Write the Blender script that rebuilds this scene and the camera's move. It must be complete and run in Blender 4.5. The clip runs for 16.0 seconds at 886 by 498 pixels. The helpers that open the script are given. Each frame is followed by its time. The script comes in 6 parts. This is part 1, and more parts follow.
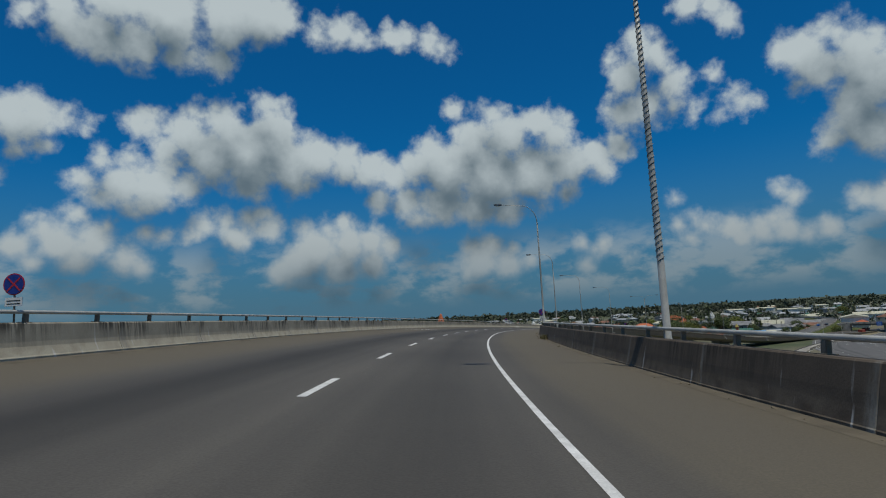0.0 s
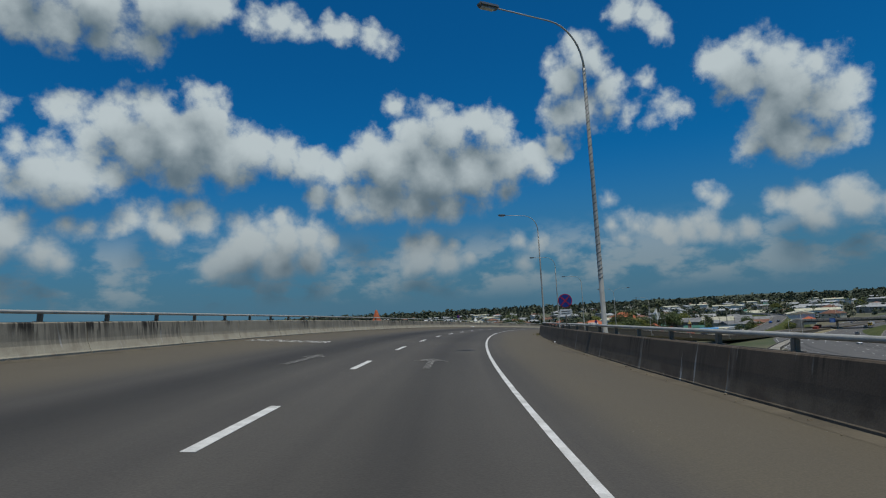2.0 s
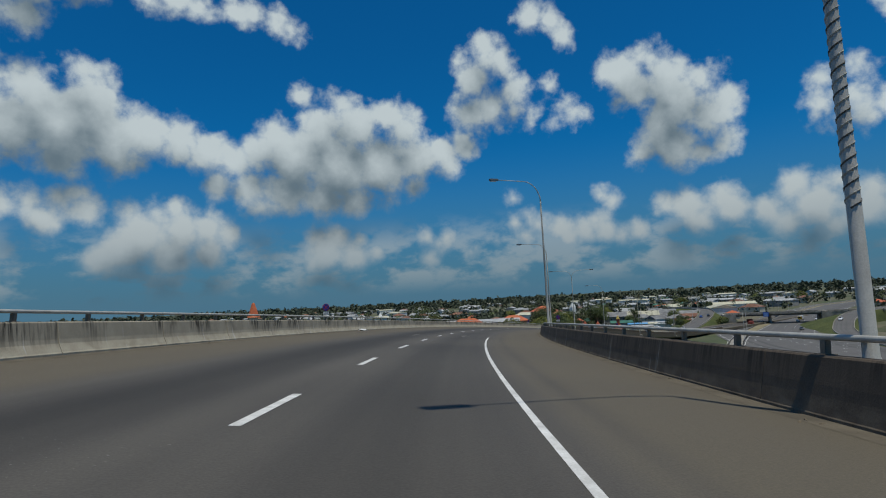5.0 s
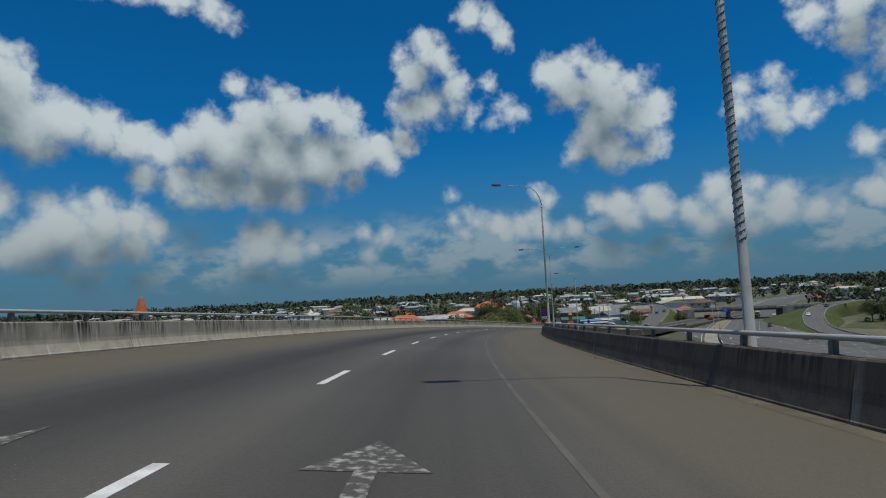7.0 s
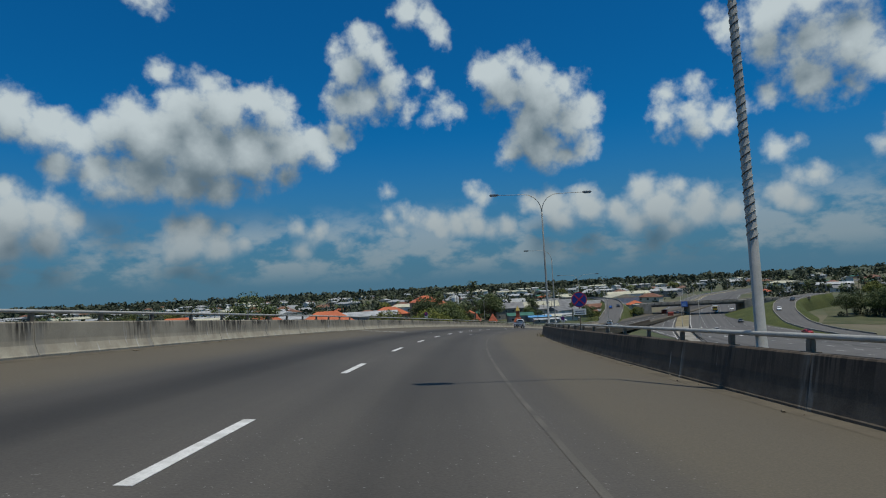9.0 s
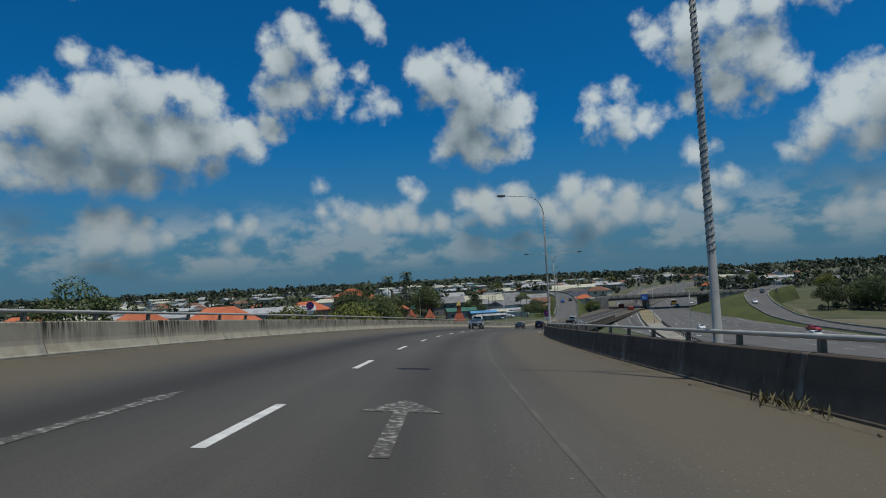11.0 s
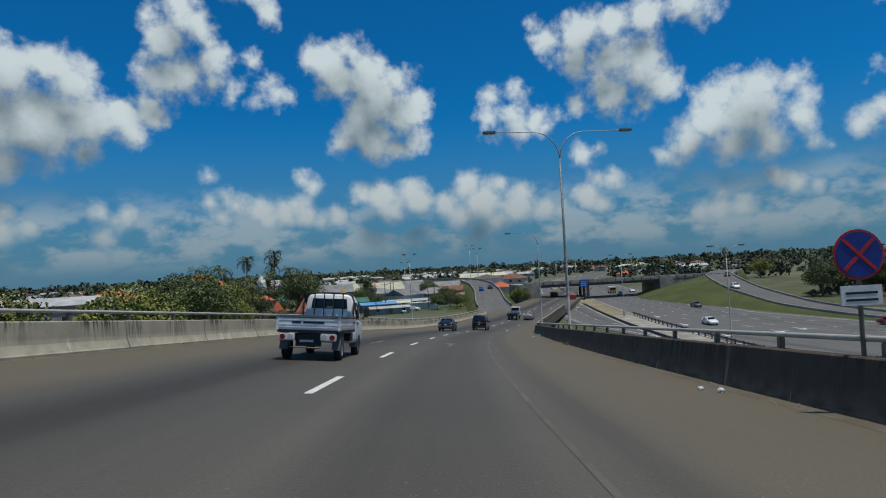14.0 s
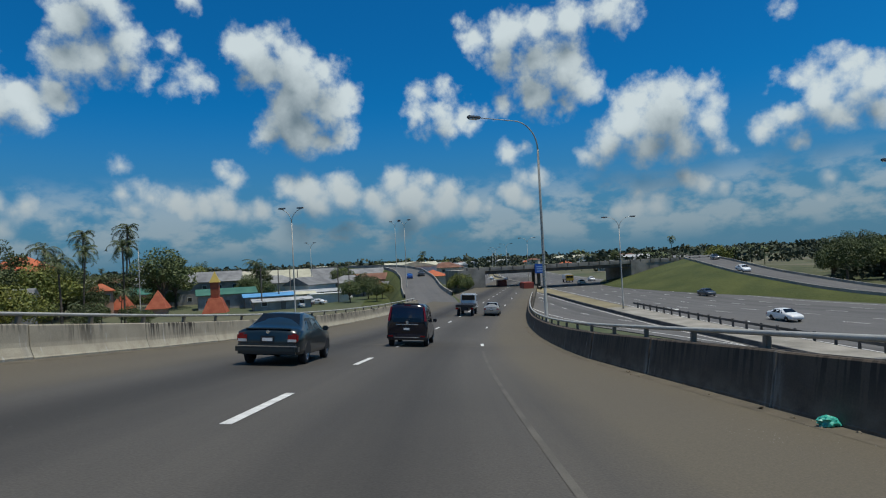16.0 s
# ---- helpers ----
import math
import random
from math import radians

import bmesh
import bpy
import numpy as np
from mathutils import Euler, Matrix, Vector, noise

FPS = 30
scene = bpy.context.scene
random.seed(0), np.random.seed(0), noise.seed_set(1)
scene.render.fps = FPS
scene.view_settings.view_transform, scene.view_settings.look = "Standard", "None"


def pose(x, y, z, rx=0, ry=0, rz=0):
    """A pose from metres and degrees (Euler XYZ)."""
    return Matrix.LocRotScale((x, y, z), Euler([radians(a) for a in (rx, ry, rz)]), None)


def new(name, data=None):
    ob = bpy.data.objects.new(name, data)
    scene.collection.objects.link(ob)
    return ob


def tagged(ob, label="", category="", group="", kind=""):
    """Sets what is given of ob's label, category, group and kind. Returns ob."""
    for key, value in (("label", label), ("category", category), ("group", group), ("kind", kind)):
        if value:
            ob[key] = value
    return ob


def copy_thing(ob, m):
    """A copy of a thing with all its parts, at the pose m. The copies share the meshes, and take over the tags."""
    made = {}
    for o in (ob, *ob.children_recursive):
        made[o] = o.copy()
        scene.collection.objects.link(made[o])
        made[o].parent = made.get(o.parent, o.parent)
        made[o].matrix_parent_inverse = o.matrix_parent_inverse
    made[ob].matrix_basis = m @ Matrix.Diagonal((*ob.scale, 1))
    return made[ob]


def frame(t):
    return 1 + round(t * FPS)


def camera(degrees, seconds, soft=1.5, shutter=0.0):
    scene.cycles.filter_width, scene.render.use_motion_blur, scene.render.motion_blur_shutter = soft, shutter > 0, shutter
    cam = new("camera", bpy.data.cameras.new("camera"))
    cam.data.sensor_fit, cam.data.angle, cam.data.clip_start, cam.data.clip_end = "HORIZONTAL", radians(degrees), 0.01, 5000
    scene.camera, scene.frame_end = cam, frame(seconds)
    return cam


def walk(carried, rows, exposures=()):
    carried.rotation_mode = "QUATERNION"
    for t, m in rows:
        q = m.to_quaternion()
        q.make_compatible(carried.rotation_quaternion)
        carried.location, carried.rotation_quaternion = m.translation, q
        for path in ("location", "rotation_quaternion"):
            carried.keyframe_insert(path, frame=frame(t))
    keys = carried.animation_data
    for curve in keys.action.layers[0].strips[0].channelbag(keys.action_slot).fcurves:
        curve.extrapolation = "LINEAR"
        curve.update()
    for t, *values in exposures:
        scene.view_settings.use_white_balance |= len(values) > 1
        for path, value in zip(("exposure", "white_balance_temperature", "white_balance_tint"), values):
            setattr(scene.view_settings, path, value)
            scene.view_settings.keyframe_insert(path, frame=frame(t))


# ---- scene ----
cam = camera(74.6, 16.0, soft=1.1)

# The flyover's line: stations along the driven lane, every metre; x right, y ahead, z up from the ground.
S0, S1 = -60.0, 620.0
STATIONS = np.arange(S0, S1 + 0.5, 1.0)


def turn_rate(s):
    """Degrees of right-hand turn per metre."""
    return np.interp(s, [-60, 395, 435, 560], [0.1483, 0.1483, 0.0, 0.0])


def grade(s):
    """Degrees of slope; a long crest, then a sag down to the ground."""
    return np.interp(s, [-60, 362, 420, 540, 600], [0.93, -5.61, -0.95, -0.55, 0.0])


def bank(s):
    """Degrees by which the deck leans into the bend."""
    return np.interp(s, [-60, 340, 450], [4.5, 4.5, 1.0])


HEAD = np.cumsum(turn_rate(STATIONS)) - np.sum(turn_rate(STATIONS[STATIONS < 0.5]))
XS = np.cumsum(np.sin(np.radians(HEAD)))
YS = np.cumsum(np.cos(np.radians(HEAD)))
ZS = np.cumsum(np.tan(np.radians(grade(STATIONS))))
XS, YS = XS - XS[60], YS - YS[60]
ZS = ZS - ZS[-1] + 0.35


def along(s):
    """Place on the line, heading, slope and lean (radians) at station s."""
    at = lambda a: float(np.interp(s, STATIONS, a))
    return at(XS), at(YS), at(ZS), radians(at(HEAD)), radians(float(grade(s))), radians(float(bank(s)))


def frame_at(s):
    x, y, z, h, g, b = along(s)
    f = Vector((math.sin(h) * math.cos(g), math.cos(h) * math.cos(g), math.sin(g)))
    r = Vector((math.cos(h), -math.sin(h), 0)) * math.cos(b) - Vector((0, 0, 1)) * math.sin(b)
    r = (r - f * r.dot(f)).normalized()
    return Vector((x, y, z)), f, r, r.cross(f)


def on_road(s, u, z=0.0):
    """The place u metres to the right of the line and z over the deck."""
    p, f, r, up = frame_at(s)
    return p + r * u + up * z


def seat(s, u, z=0.0, turn=0.0):
    """A pose on the deck: y along the road, x to the right, z off the deck."""
    p, f, r, up = frame_at(s)
    m = Matrix((r, f, up)).transposed().to_4x4()
    return Matrix.Translation(p + r * u + up * z) @ m @ pose(0, 0, 0, 0, 0, turn)


def level(s, u, z=0.0, turn=0.0):
    """An upright pose beside the road."""
    p = on_road(s, u, z)
    return pose(p.x, p.y, p.z, 0, 0, turn - math.degrees(along(s)[3]))


EYE_UP, AIM_RIGHT, AIM_UP, AIM_ROLL = 1.34, 0.5, 6.7, -1.5


def station(t):
    """Metres driven after t seconds."""
    ease = np.interp([t - 0.4, t - 0.2, t, t + 0.2, t + 0.4], [0, 1.5, 3.0, 4.2, 6.5, 8, 9.3, 10.5, 12, 13, 14, 15, 16], [-0.15, -0.6, -1.05, -0.3, -0.05, 0.1, 1.1, 1.3, 1.1, 0.95, 0.5, -0.2, -0.55]).mean()
    surge = np.interp(t, [0, 3.5, 4.0, 6.5, 7.0, 12.5, 15.0, 15.5, 16.0], [0.05, 0.05, 0.42, 0.8, 0.05, 0.05, 0.15, 0.65, 0.1])
    return 20.35 * t - 0.0722 * t * t + 0.00919 * t * t * t + float(ease + surge)


def eye_pose(t, drift=0.0, yaw=0.0, pitch=0.0, roll=0.0):
    return seat(station(t), drift, EYE_UP) @ pose(0, 0, 0, 90 + AIM_UP + pitch, AIM_ROLL + roll, -AIM_RIGHT + yaw)


# seconds, drift in the lane, and the small turns of the car on its springs
RIDE = [
    (0.0, 0.12, 0, 0, 0), (2.0, 0.2, 0, 0, 0), (4.0, 0.27, 0, 0, 0), (6.5, 0.21, 0, 0, 0), (8.0, 0.23, 0, 0, 0), (9.5, 0.18, 0, 0, 0),
    (12.0, 0.17, 0, 0, 0), (13.0, 0.15, 0, 0, 0), (14.0, 0.1, 0, 0, 0), (15.0, 0.22, 0, 0, 0), (16.0, 0.4, 0, 0, 0),
]
TICKS = [i * 0.5 for i in range(33)]
walk(cam, [(t, eye_pose(t, *[float(np.interp(t, [r[0] for r in RIDE], [r[k] for r in RIDE])) for k in (1, 2, 3, 4)])) for t in TICKS],
     [(0.0, -0.48), (4.0, -0.34), (9.5, -0.32), (12.0, -0.41), (13.0, -0.32), (14.5, -0.12), (16.0, -0.1)])

# ---- sky and sun ----
SUN_AZ, SUN_EL = 160.0, 75.5  # clockwise from +y; height
world = bpy.data.worlds.new("sky")
scene.world = world
world.use_nodes = True
NW = world.node_tree.nodes
LW = world.node_tree.links
NW.clear()


def wn(kind, **props):
    n = NW.new(kind)
    for k, v in props.items():
        if k == "operation":
            n.operation = v
    return n


def plug(node, i, value):
    if isinstance(value, bpy.types.NodeSocket):
        LW.new(value, node.inputs[i])
    elif value is not None:
        node.inputs[i].default_value = value


def wmath(op, a, b=None, c=None):
    n = wn("ShaderNodeMath", operation=op)
    plug(n, 0, a), plug(n, 1, b), plug(n, 2, c)
    return n.outputs[0]


def wvec(op, a, b=None, c=None, out=0):
    n = wn("ShaderNodeVectorMath", operation=op)
    plug(n, 0, a), plug(n, 1, b), plug(n, 2, c)
    return n.outputs[out]


sky = NW.new("ShaderNodeTexSky")
sky.sky_type = "NISHITA"
sky.sun_disc = False
sky.sun_elevation, sky.sun_rotation = radians(SUN_EL), radians(SUN_AZ)
sky.air_density, sky.dust_density, sky.ozone_density = 1.0, 0.3, 4.0
deep = wvec("MULTIPLY", sky.outputs[0], (0.04, 0.75, 1.24))
blue = NW.new("ShaderNodeBackground")
blue.inputs[1].default_value = 0.075
LW.new(deep, blue.inputs[0])

# cumulus heaps as puffs: azimuth clockwise from +y, height and radius, in degrees
CLOUDS = {
    "veil_west": [(-35.6, 25.7, 1.5), (-33.0, 25.5, 1.8), (-30.1, 25.0, 2.6), (-27.4, 24.5, 2.7), (-24.1, 24.1, 2.1), (-20.6, 24.0, 1.9), (-24.6, 27.2, 3.1), (-19.6, 27.3, 2.8), (-16.4, 28.1, 2.9), (-14.3, 27.8, 1.7), (-29.2, 27.7, 2.5), (-33.9, 26.8, 1.6)],
    "scraps_west": [(-11.0, 26.8, 1.6), (-8.7, 27.1, 1.9), (-6.7, 26.6, 1.5), (-3.5, 27.1, 1.3), (-1.7, 27.0, 1.6), (0.3, 26.3, 1.4), (2.0, 25.4, 0.8), (25.5, 26.3, 1.6), (29.1, 24.0, 1.2), (27.9, 25.5, 0.9)],
    "edge_west": [(-36.3, 16.9, 2.0), (-34.5, 18.5, 1.8), (-32.9, 18.3, 1.5), (-35.9, 15.0, 1.2), (-33.8, 15.5, 1.0), (-31.2, 17.1, 1.0), (-36.9, 17.7, 1.6), (-39.2, 17.3, 2.3), (-38.7, 13.1, 1.9)],
    "long_heap": [(-26.2, 18.9, 1.2), (-27.1, 17.8, 1.3), (-22.4, 19.5, 1.4), (-23.1, 17.9, 2.2), (-20.4, 18.9, 2.0), (-19.2, 18.2, 2.2), (-16.0, 20.4, 1.9), (-15.5, 18.4, 2.6), (-17.7, 16.2, 3.1), (-20.7, 15.6, 2.7), (-14.5, 15.3, 2.9), (-11.3, 15.8, 2.6), (-8.5, 15.6, 2.2), (-6.1, 14.7, 2.1), (-3.6, 13.8, 1.6), (-1.6, 13.6, 1.1), (-13.5, 13.7, 2.1), (-17.2, 13.6, 2.3), (-25.0, 15.8, 1.4)],
    "under_heap": [(-29.9, 14.9, 1.7), (-31.4, 13.4, 1.5), (-27.8, 15.1, 1.5), (-28.4, 12.7, 2.3), (-25.9, 12.6, 2.4), (-23.1, 12.9, 1.6), (-26.8, 10.8, 1.4), (-30.5, 11.6, 1.2), (-24.6, 14.4, 1.4)],
    "great_heap": [(2.5, 20.0, 1.0), (6.5, 19.2, 1.7), (4.6, 17.5, 2.3), (8.0, 17.2, 2.7), (10.9, 18.3, 2.1), (12.5, 16.8, 2.1), (-0.0, 16.1, 2.1), (-1.2, 15.1, 1.9), (2.2, 14.4, 3.3), (6.1, 13.6, 3.6), (10.0, 13.3, 3.2), (13.9, 14.0, 2.6), (15.9, 14.8, 1.9), (17.0, 13.1, 1.3), (4.2, 10.4, 2.2), (0.8, 10.9, 2.2), (-2.5, 11.3, 1.8), (-5.3, 11.7, 1.5), (7.5, 10.2, 1.9), (10.9, 10.2, 1.4), (-1.5, 9.6, 1.6), (13.1, 11.4, 1.6)],
    "tower": [(18.3, 22.8, 1.1), (21.2, 23.8, 1.6), (19.9, 21.3, 2.0), (22.5, 22.3, 1.9), (23.8, 19.8, 1.8), (23.7, 17.7, 1.4), (19.2, 17.7, 2.0), (18.6, 15.1, 1.5), (21.5, 18.2, 1.8), (25.1, 17.1, 1.1), (29.3, 16.7, 1.5), (27.8, 16.2, 0.8), (30.4, 16.9, 0.7), (27.2, 19.9, 0.8)],
    "anvil": [(36.9, 21.0, 1.6), (34.0, 20.3, 1.9), (32.9, 20.6, 1.0), (35.1, 18.6, 2.4), (38.5, 19.3, 2.2), (41.2, 18.5, 1.8), (42.9, 16.8, 1.4), (38.8, 16.7, 2.9), (41.5, 15.4, 2.3), (37.1, 14.8, 2.4), (42.9, 13.1, 1.2), (38.6, 13.0, 2.0), (40.7, 12.0, 1.5), (35.3, 12.8, 1.3), (42.3, 12.2, 1.0)],
    "bun": [(50.3, 16.3, 1.2), (52.7, 16.6, 1.2), (49.6, 14.3, 1.6), (52.3, 14.6, 2.2), (54.4, 14.1, 1.5), (52.8, 12.9, 1.1), (50.9, 12.9, 1.0), (55.5, 13.2, 0.7)],
    "crest": [(54.6, 22.6, 0.9), (55.9, 21.0, 1.4), (59.3, 21.2, 2.1), (62.0, 21.4, 2.0), (65.3, 21.9, 1.9), (68.9, 22.1, 2.1), (70.9, 22.2, 1.4), (58.6, 18.8, 1.9), (61.8, 18.4, 2.5), (64.5, 17.6, 2.4), (66.4, 15.6, 1.6), (61.7, 15.4, 2.1), (58.4, 15.2, 1.4), (56.7, 14.3, 0.6), (64.3, 14.6, 1.5), (83.3, 19.2, 1.0)],
    "whale": [(71.9, 14.6, 1.5), (70.4, 13.9, 1.5), (74.3, 14.7, 1.9), (76.8, 14.3, 1.5), (77.8, 12.7, 1.0), (73.7, 12.4, 2.6), (76.9, 11.4, 1.8), (70.3, 11.9, 2.0), (68.2, 10.6, 1.9), (66.6, 9.4, 1.5), (71.6, 9.7, 2.0), (75.0, 9.7, 1.9), (78.1, 9.1, 1.2), (79.1, 8.6, 0.5)],
    "edge_east": [(86.5, 15.2, 1.0), (87.5, 13.9, 1.3), (84.9, 14.1, 1.3), (83.7, 13.5, 1.2), (85.6, 12.2, 2.0), (87.7, 11.7, 1.5), (83.2, 10.9, 1.7), (81.5, 10.0, 1.4), (80.8, 9.2, 0.7), (83.8, 8.7, 1.0), (86.9, 10.2, 1.4), (89.2, 12.7, 1.9), (89.4, 10.1, 1.5)],
    "scraps_east": [(75.0, 6.7, 1.0), (76.5, 5.8, 1.0), (77.9, 5.5, 0.6), (70.7, 5.6, 0.9), (58.9, 10.4, 1.2), (60.3, 10.8, 0.7), (31.4, 9.2, 0.9), (32.6, 8.6, 0.8), (23.1, 9.6, 0.7), (61.5, 7.8, 1.2), (60.1, 7.9, 1.0), (72.3, 4.2, 1.4), (68.8, 4.0, 1.2), (64.2, 4.0, 0.6), (70.3, 3.9, 1.3), (85.1, 3.7, 1.0), (85.9, 5.4, 0.7), (16.4, 6.2, 1.2), (15.4, 5.7, 0.6), (19.1, 5.0, 0.8), (21.2, 5.6, 0.6)],
    "low_row": [(24.6, 7.7, 1.0), (23.2, 7.3, 1.0), (25.5, 6.9, 1.3), (24.1, 5.9, 1.1), (27.4, 6.4, 1.4), (30.8, 6.9, 1.3), (31.7, 5.8, 1.3), (29.7, 5.9, 1.5), (34.8, 5.6, 1.1), (33.2, 5.3, 0.9), (28.3, 5.4, 1.3)],
    "low_row_east": [(37.3, 7.9, 1.4), (39.1, 7.5, 1.6), (41.9, 8.3, 1.4), (42.9, 6.9, 1.9), (45.1, 6.5, 1.5), (47.4, 8.1, 1.5), (50.7, 8.2, 1.2), (49.0, 6.6, 2.1), (52.9, 7.2, 1.3), (52.3, 5.6, 1.6), (55.1, 5.5, 1.4), (59.0, 6.3, 1.5), (60.3, 5.4, 1.1), (40.1, 5.9, 1.4), (46.7, 5.1, 1.3), (50.0, 4.4, 1.3), (56.7, 5.1, 1.1)],
    "low_west": [(-36.0, 7.4, 1.4), (-34.7, 5.9, 1.0), (-35.0, 9.7, 0.8), (-34.0, 8.8, 1.2), (-31.5, 10.3, 1.0), (-32.7, 7.7, 1.8), (-30.2, 7.8, 1.8), (-28.1, 6.4, 1.6), (-26.8, 5.6, 1.0), (-29.4, 9.2, 1.0), (-31.8, 6.1, 1.5), (-26.4, 8.8, 1.1), (-25.0, 8.6, 1.0), (-21.7, 9.4, 1.5), (-19.8, 9.7, 1.6), (-17.7, 10.2, 1.3), (-15.9, 10.5, 1.1), (-18.8, 8.4, 1.5), (-15.7, 8.9, 1.5), (-22.7, 8.4, 1.0)],
    "low_middle": [(-12.6, 9.1, 1.3), (-10.4, 9.1, 1.3), (-9.0, 9.6, 0.9), (-11.5, 7.2, 2.3), (-8.3, 7.7, 1.9), (-6.1, 7.6, 1.8), (-4.4, 7.0, 1.4), (-13.2, 5.6, 2.0), (-9.4, 5.2, 1.9), (-6.2, 5.4, 1.7), (-14.7, 5.1, 1.6), (3.4, 6.6, 1.2), (5.6, 6.7, 1.4), (7.8, 6.3, 1.1), (4.4, 5.1, 1.7), (7.2, 4.7, 1.6), (9.4, 5.1, 1.2), (3.3, 4.3, 1.3), (14.4, 6.3, 1.0), (15.6, 5.7, 0.8), (14.5, 4.2, 1.2), (18.6, 4.7, 0.9)],
}
random.seed(5)
# the rest of the sky holds the same kind of heaps
CLOUDS["elsewhere"] = [(random.uniform(104, 312), random.uniform(6, 60), random.uniform(4, 8)) for _ in range(16)]

sky_way = NW.new("ShaderNodeTexCoord").outputs["Generated"]
split = NW.new("ShaderNodeSeparateXYZ")
LW.new(sky_way, split.inputs[0])
azimuth = wmath("MULTIPLY", wmath("ARCTAN2", split.outputs[0], split.outputs[1]), 57.2958)
height = wmath("MULTIPLY", wmath("ARCSINE", split.outputs[2]), 57.2958)


def toward(a, e):
    a, e = radians(a), radians(e)
    return Vector((math.sin(a) * math.cos(e), math.cos(a) * math.cos(e), math.sin(e)))


def ramp(value, a, b, lo=0.0, hi=1.0):
    n = NW.new("ShaderNodeMapRange")
    n.interpolation_type = "SMOOTHSTEP"
    plug(n, 0, value)
    n.inputs[1].default_value, n.inputs[2].default_value, n.inputs[3].default_value, n.inputs[4].default_value = a, b, lo, hi
    return n.outputs[0]


def sky_noise(way, scale, detail, rough, out=0):
    n = NW.new("ShaderNodeTexNoise")
    n.inputs["Scale"].default_value, n.inputs["Detail"].default_value, n.inputs["Roughness"].default_value = scale, detail, rough
    LW.new(way, n.inputs["Vector"])
    return n.outputs[out]


def knob(way, scale):
    n = NW.new("ShaderNodeTexVoronoi")
    n.feature = "SMOOTH_F1"
    n.inputs["Scale"].default_value, n.inputs["Smoothness"].default_value, n.inputs["Detail"].default_value = scale, 0.35, 1.0
    LW.new(way, n.inputs["Vector"])
    return n.outputs[0]


def billow(way):
    """Uneven cauliflower relief of the heaps, in degrees."""
    bent = wvec("MULTIPLY_ADD", sky_noise(way, 22.0, 3.0, 0.6, 1), (0.035, 0.035, 0.035), way)
    rough = wmath("MULTIPLY_ADD", sky_noise(way, 15.0, 10.0, 0.64), 4.6, -2.3)
    return wmath("ADD", rough, wmath("MULTIPLY_ADD", knob(bent, 38.0), -0.8, 0.3))


RISE = Vector((0.006, -0.008, 0.05))
lit_way = wvec("NORMALIZE", wvec("ADD", sky_way, tuple(RISE)))
relief, relief_above = billow(sky_way), billow(lit_way)
# far heaps near the horizon are smaller and finer
thin = ramp(height, 2.0, 16.0, 0.45, 1.0)


def heap_group(name, puffs, blend=0.024, swell=1.0):
    """A node group: how far a direction lies from the skin of one heap of puffs, in radians; under 0 inside."""
    g = bpy.data.node_groups.new(name, "ShaderNodeTree")
    g.interface.new_socket("way", in_out="INPUT", socket_type="NodeSocketVector")
    g.interface.new_socket("gap", in_out="OUTPUT", socket_type="NodeSocketFloat")
    start, end = g.nodes.new("NodeGroupInput"), g.nodes.new("NodeGroupOutput")
    near = None
    for a, e, r in puffs:
        far = g.nodes.new("ShaderNodeVectorMath")
        far.operation = "DISTANCE"
        g.links.new(start.outputs[0], far.inputs[0])
        far.inputs[1].default_value = toward(a, e)
        gap = g.nodes.new("ShaderNodeMath")
        gap.operation = "SUBTRACT"
        g.links.new(far.outputs["Value"], gap.inputs[0])
        gap.inputs[1].default_value = radians(r * swell)
        if near is not None:
            join = g.nodes.new("ShaderNodeMath")
            join.operation = "SMOOTH_MIN"
            g.links.new(near, join.inputs[0]), g.links.new(gap.outputs[0], join.inputs[1])
            join.inputs[2].default_value = blend
            near = join.outputs[0]
        else:
            near = gap.outputs[0]
    g.links.new(near, end.inputs[0])
    return g


def body_depth(way, groups):
    """Degrees by which a direction lies inside the heaps; under 0 outside."""
    near = None
    for g in groups:
        n = NW.new("ShaderNodeGroup")
        n.node_tree = g
        LW.new(way, n.inputs[0])
        near = n.outputs[0] if near is None else wmath("SMOOTH_MIN", near, n.outputs[0], 0.008)
    return wmath("MULTIPLY", near, -57.2958)


HEAPS = [heap_group(name, puffs) for name, puffs in CLOUDS.items()]
CORES = [heap_group(name + "_core", [p for p in puffs if p[2] >= 1.6], 0.06, 0.9) for name, puffs in CLOUDS.items() if any(p[2] >= 1.6 for p in puffs)]

# haze thickens towards the horizon
haze = NW.new("ShaderNodeBackground")
haze.inputs[0].default_value, haze.inputs[1].default_value = (0.092, 0.2, 0.298, 1), 1.0
air = NW.new("ShaderNodeMixShader")
LW.new(ramp(height, -1.0, 16.0, 0.95, 0.0), air.inputs[0]), LW.new(blue.outputs[0], air.inputs[1]), LW.new(haze.outputs[0], air.inputs[2])
# broken far banks low over the horizon
bank_noise = sky_noise(wvec("MULTIPLY", sky_way, (1.0, 1.0, 1.9)), 14.0, 7.0, 0.56)
low_bank = wmath("MULTIPLY", ramp(bank_noise, 0.4, 0.6), wmath("MULTIPLY", ramp(height, 0.5, 3.0), ramp(height, 9.0, 5.0)))
veiling = ramp(height, -1.0, 8.0, 0.5, 1.0)


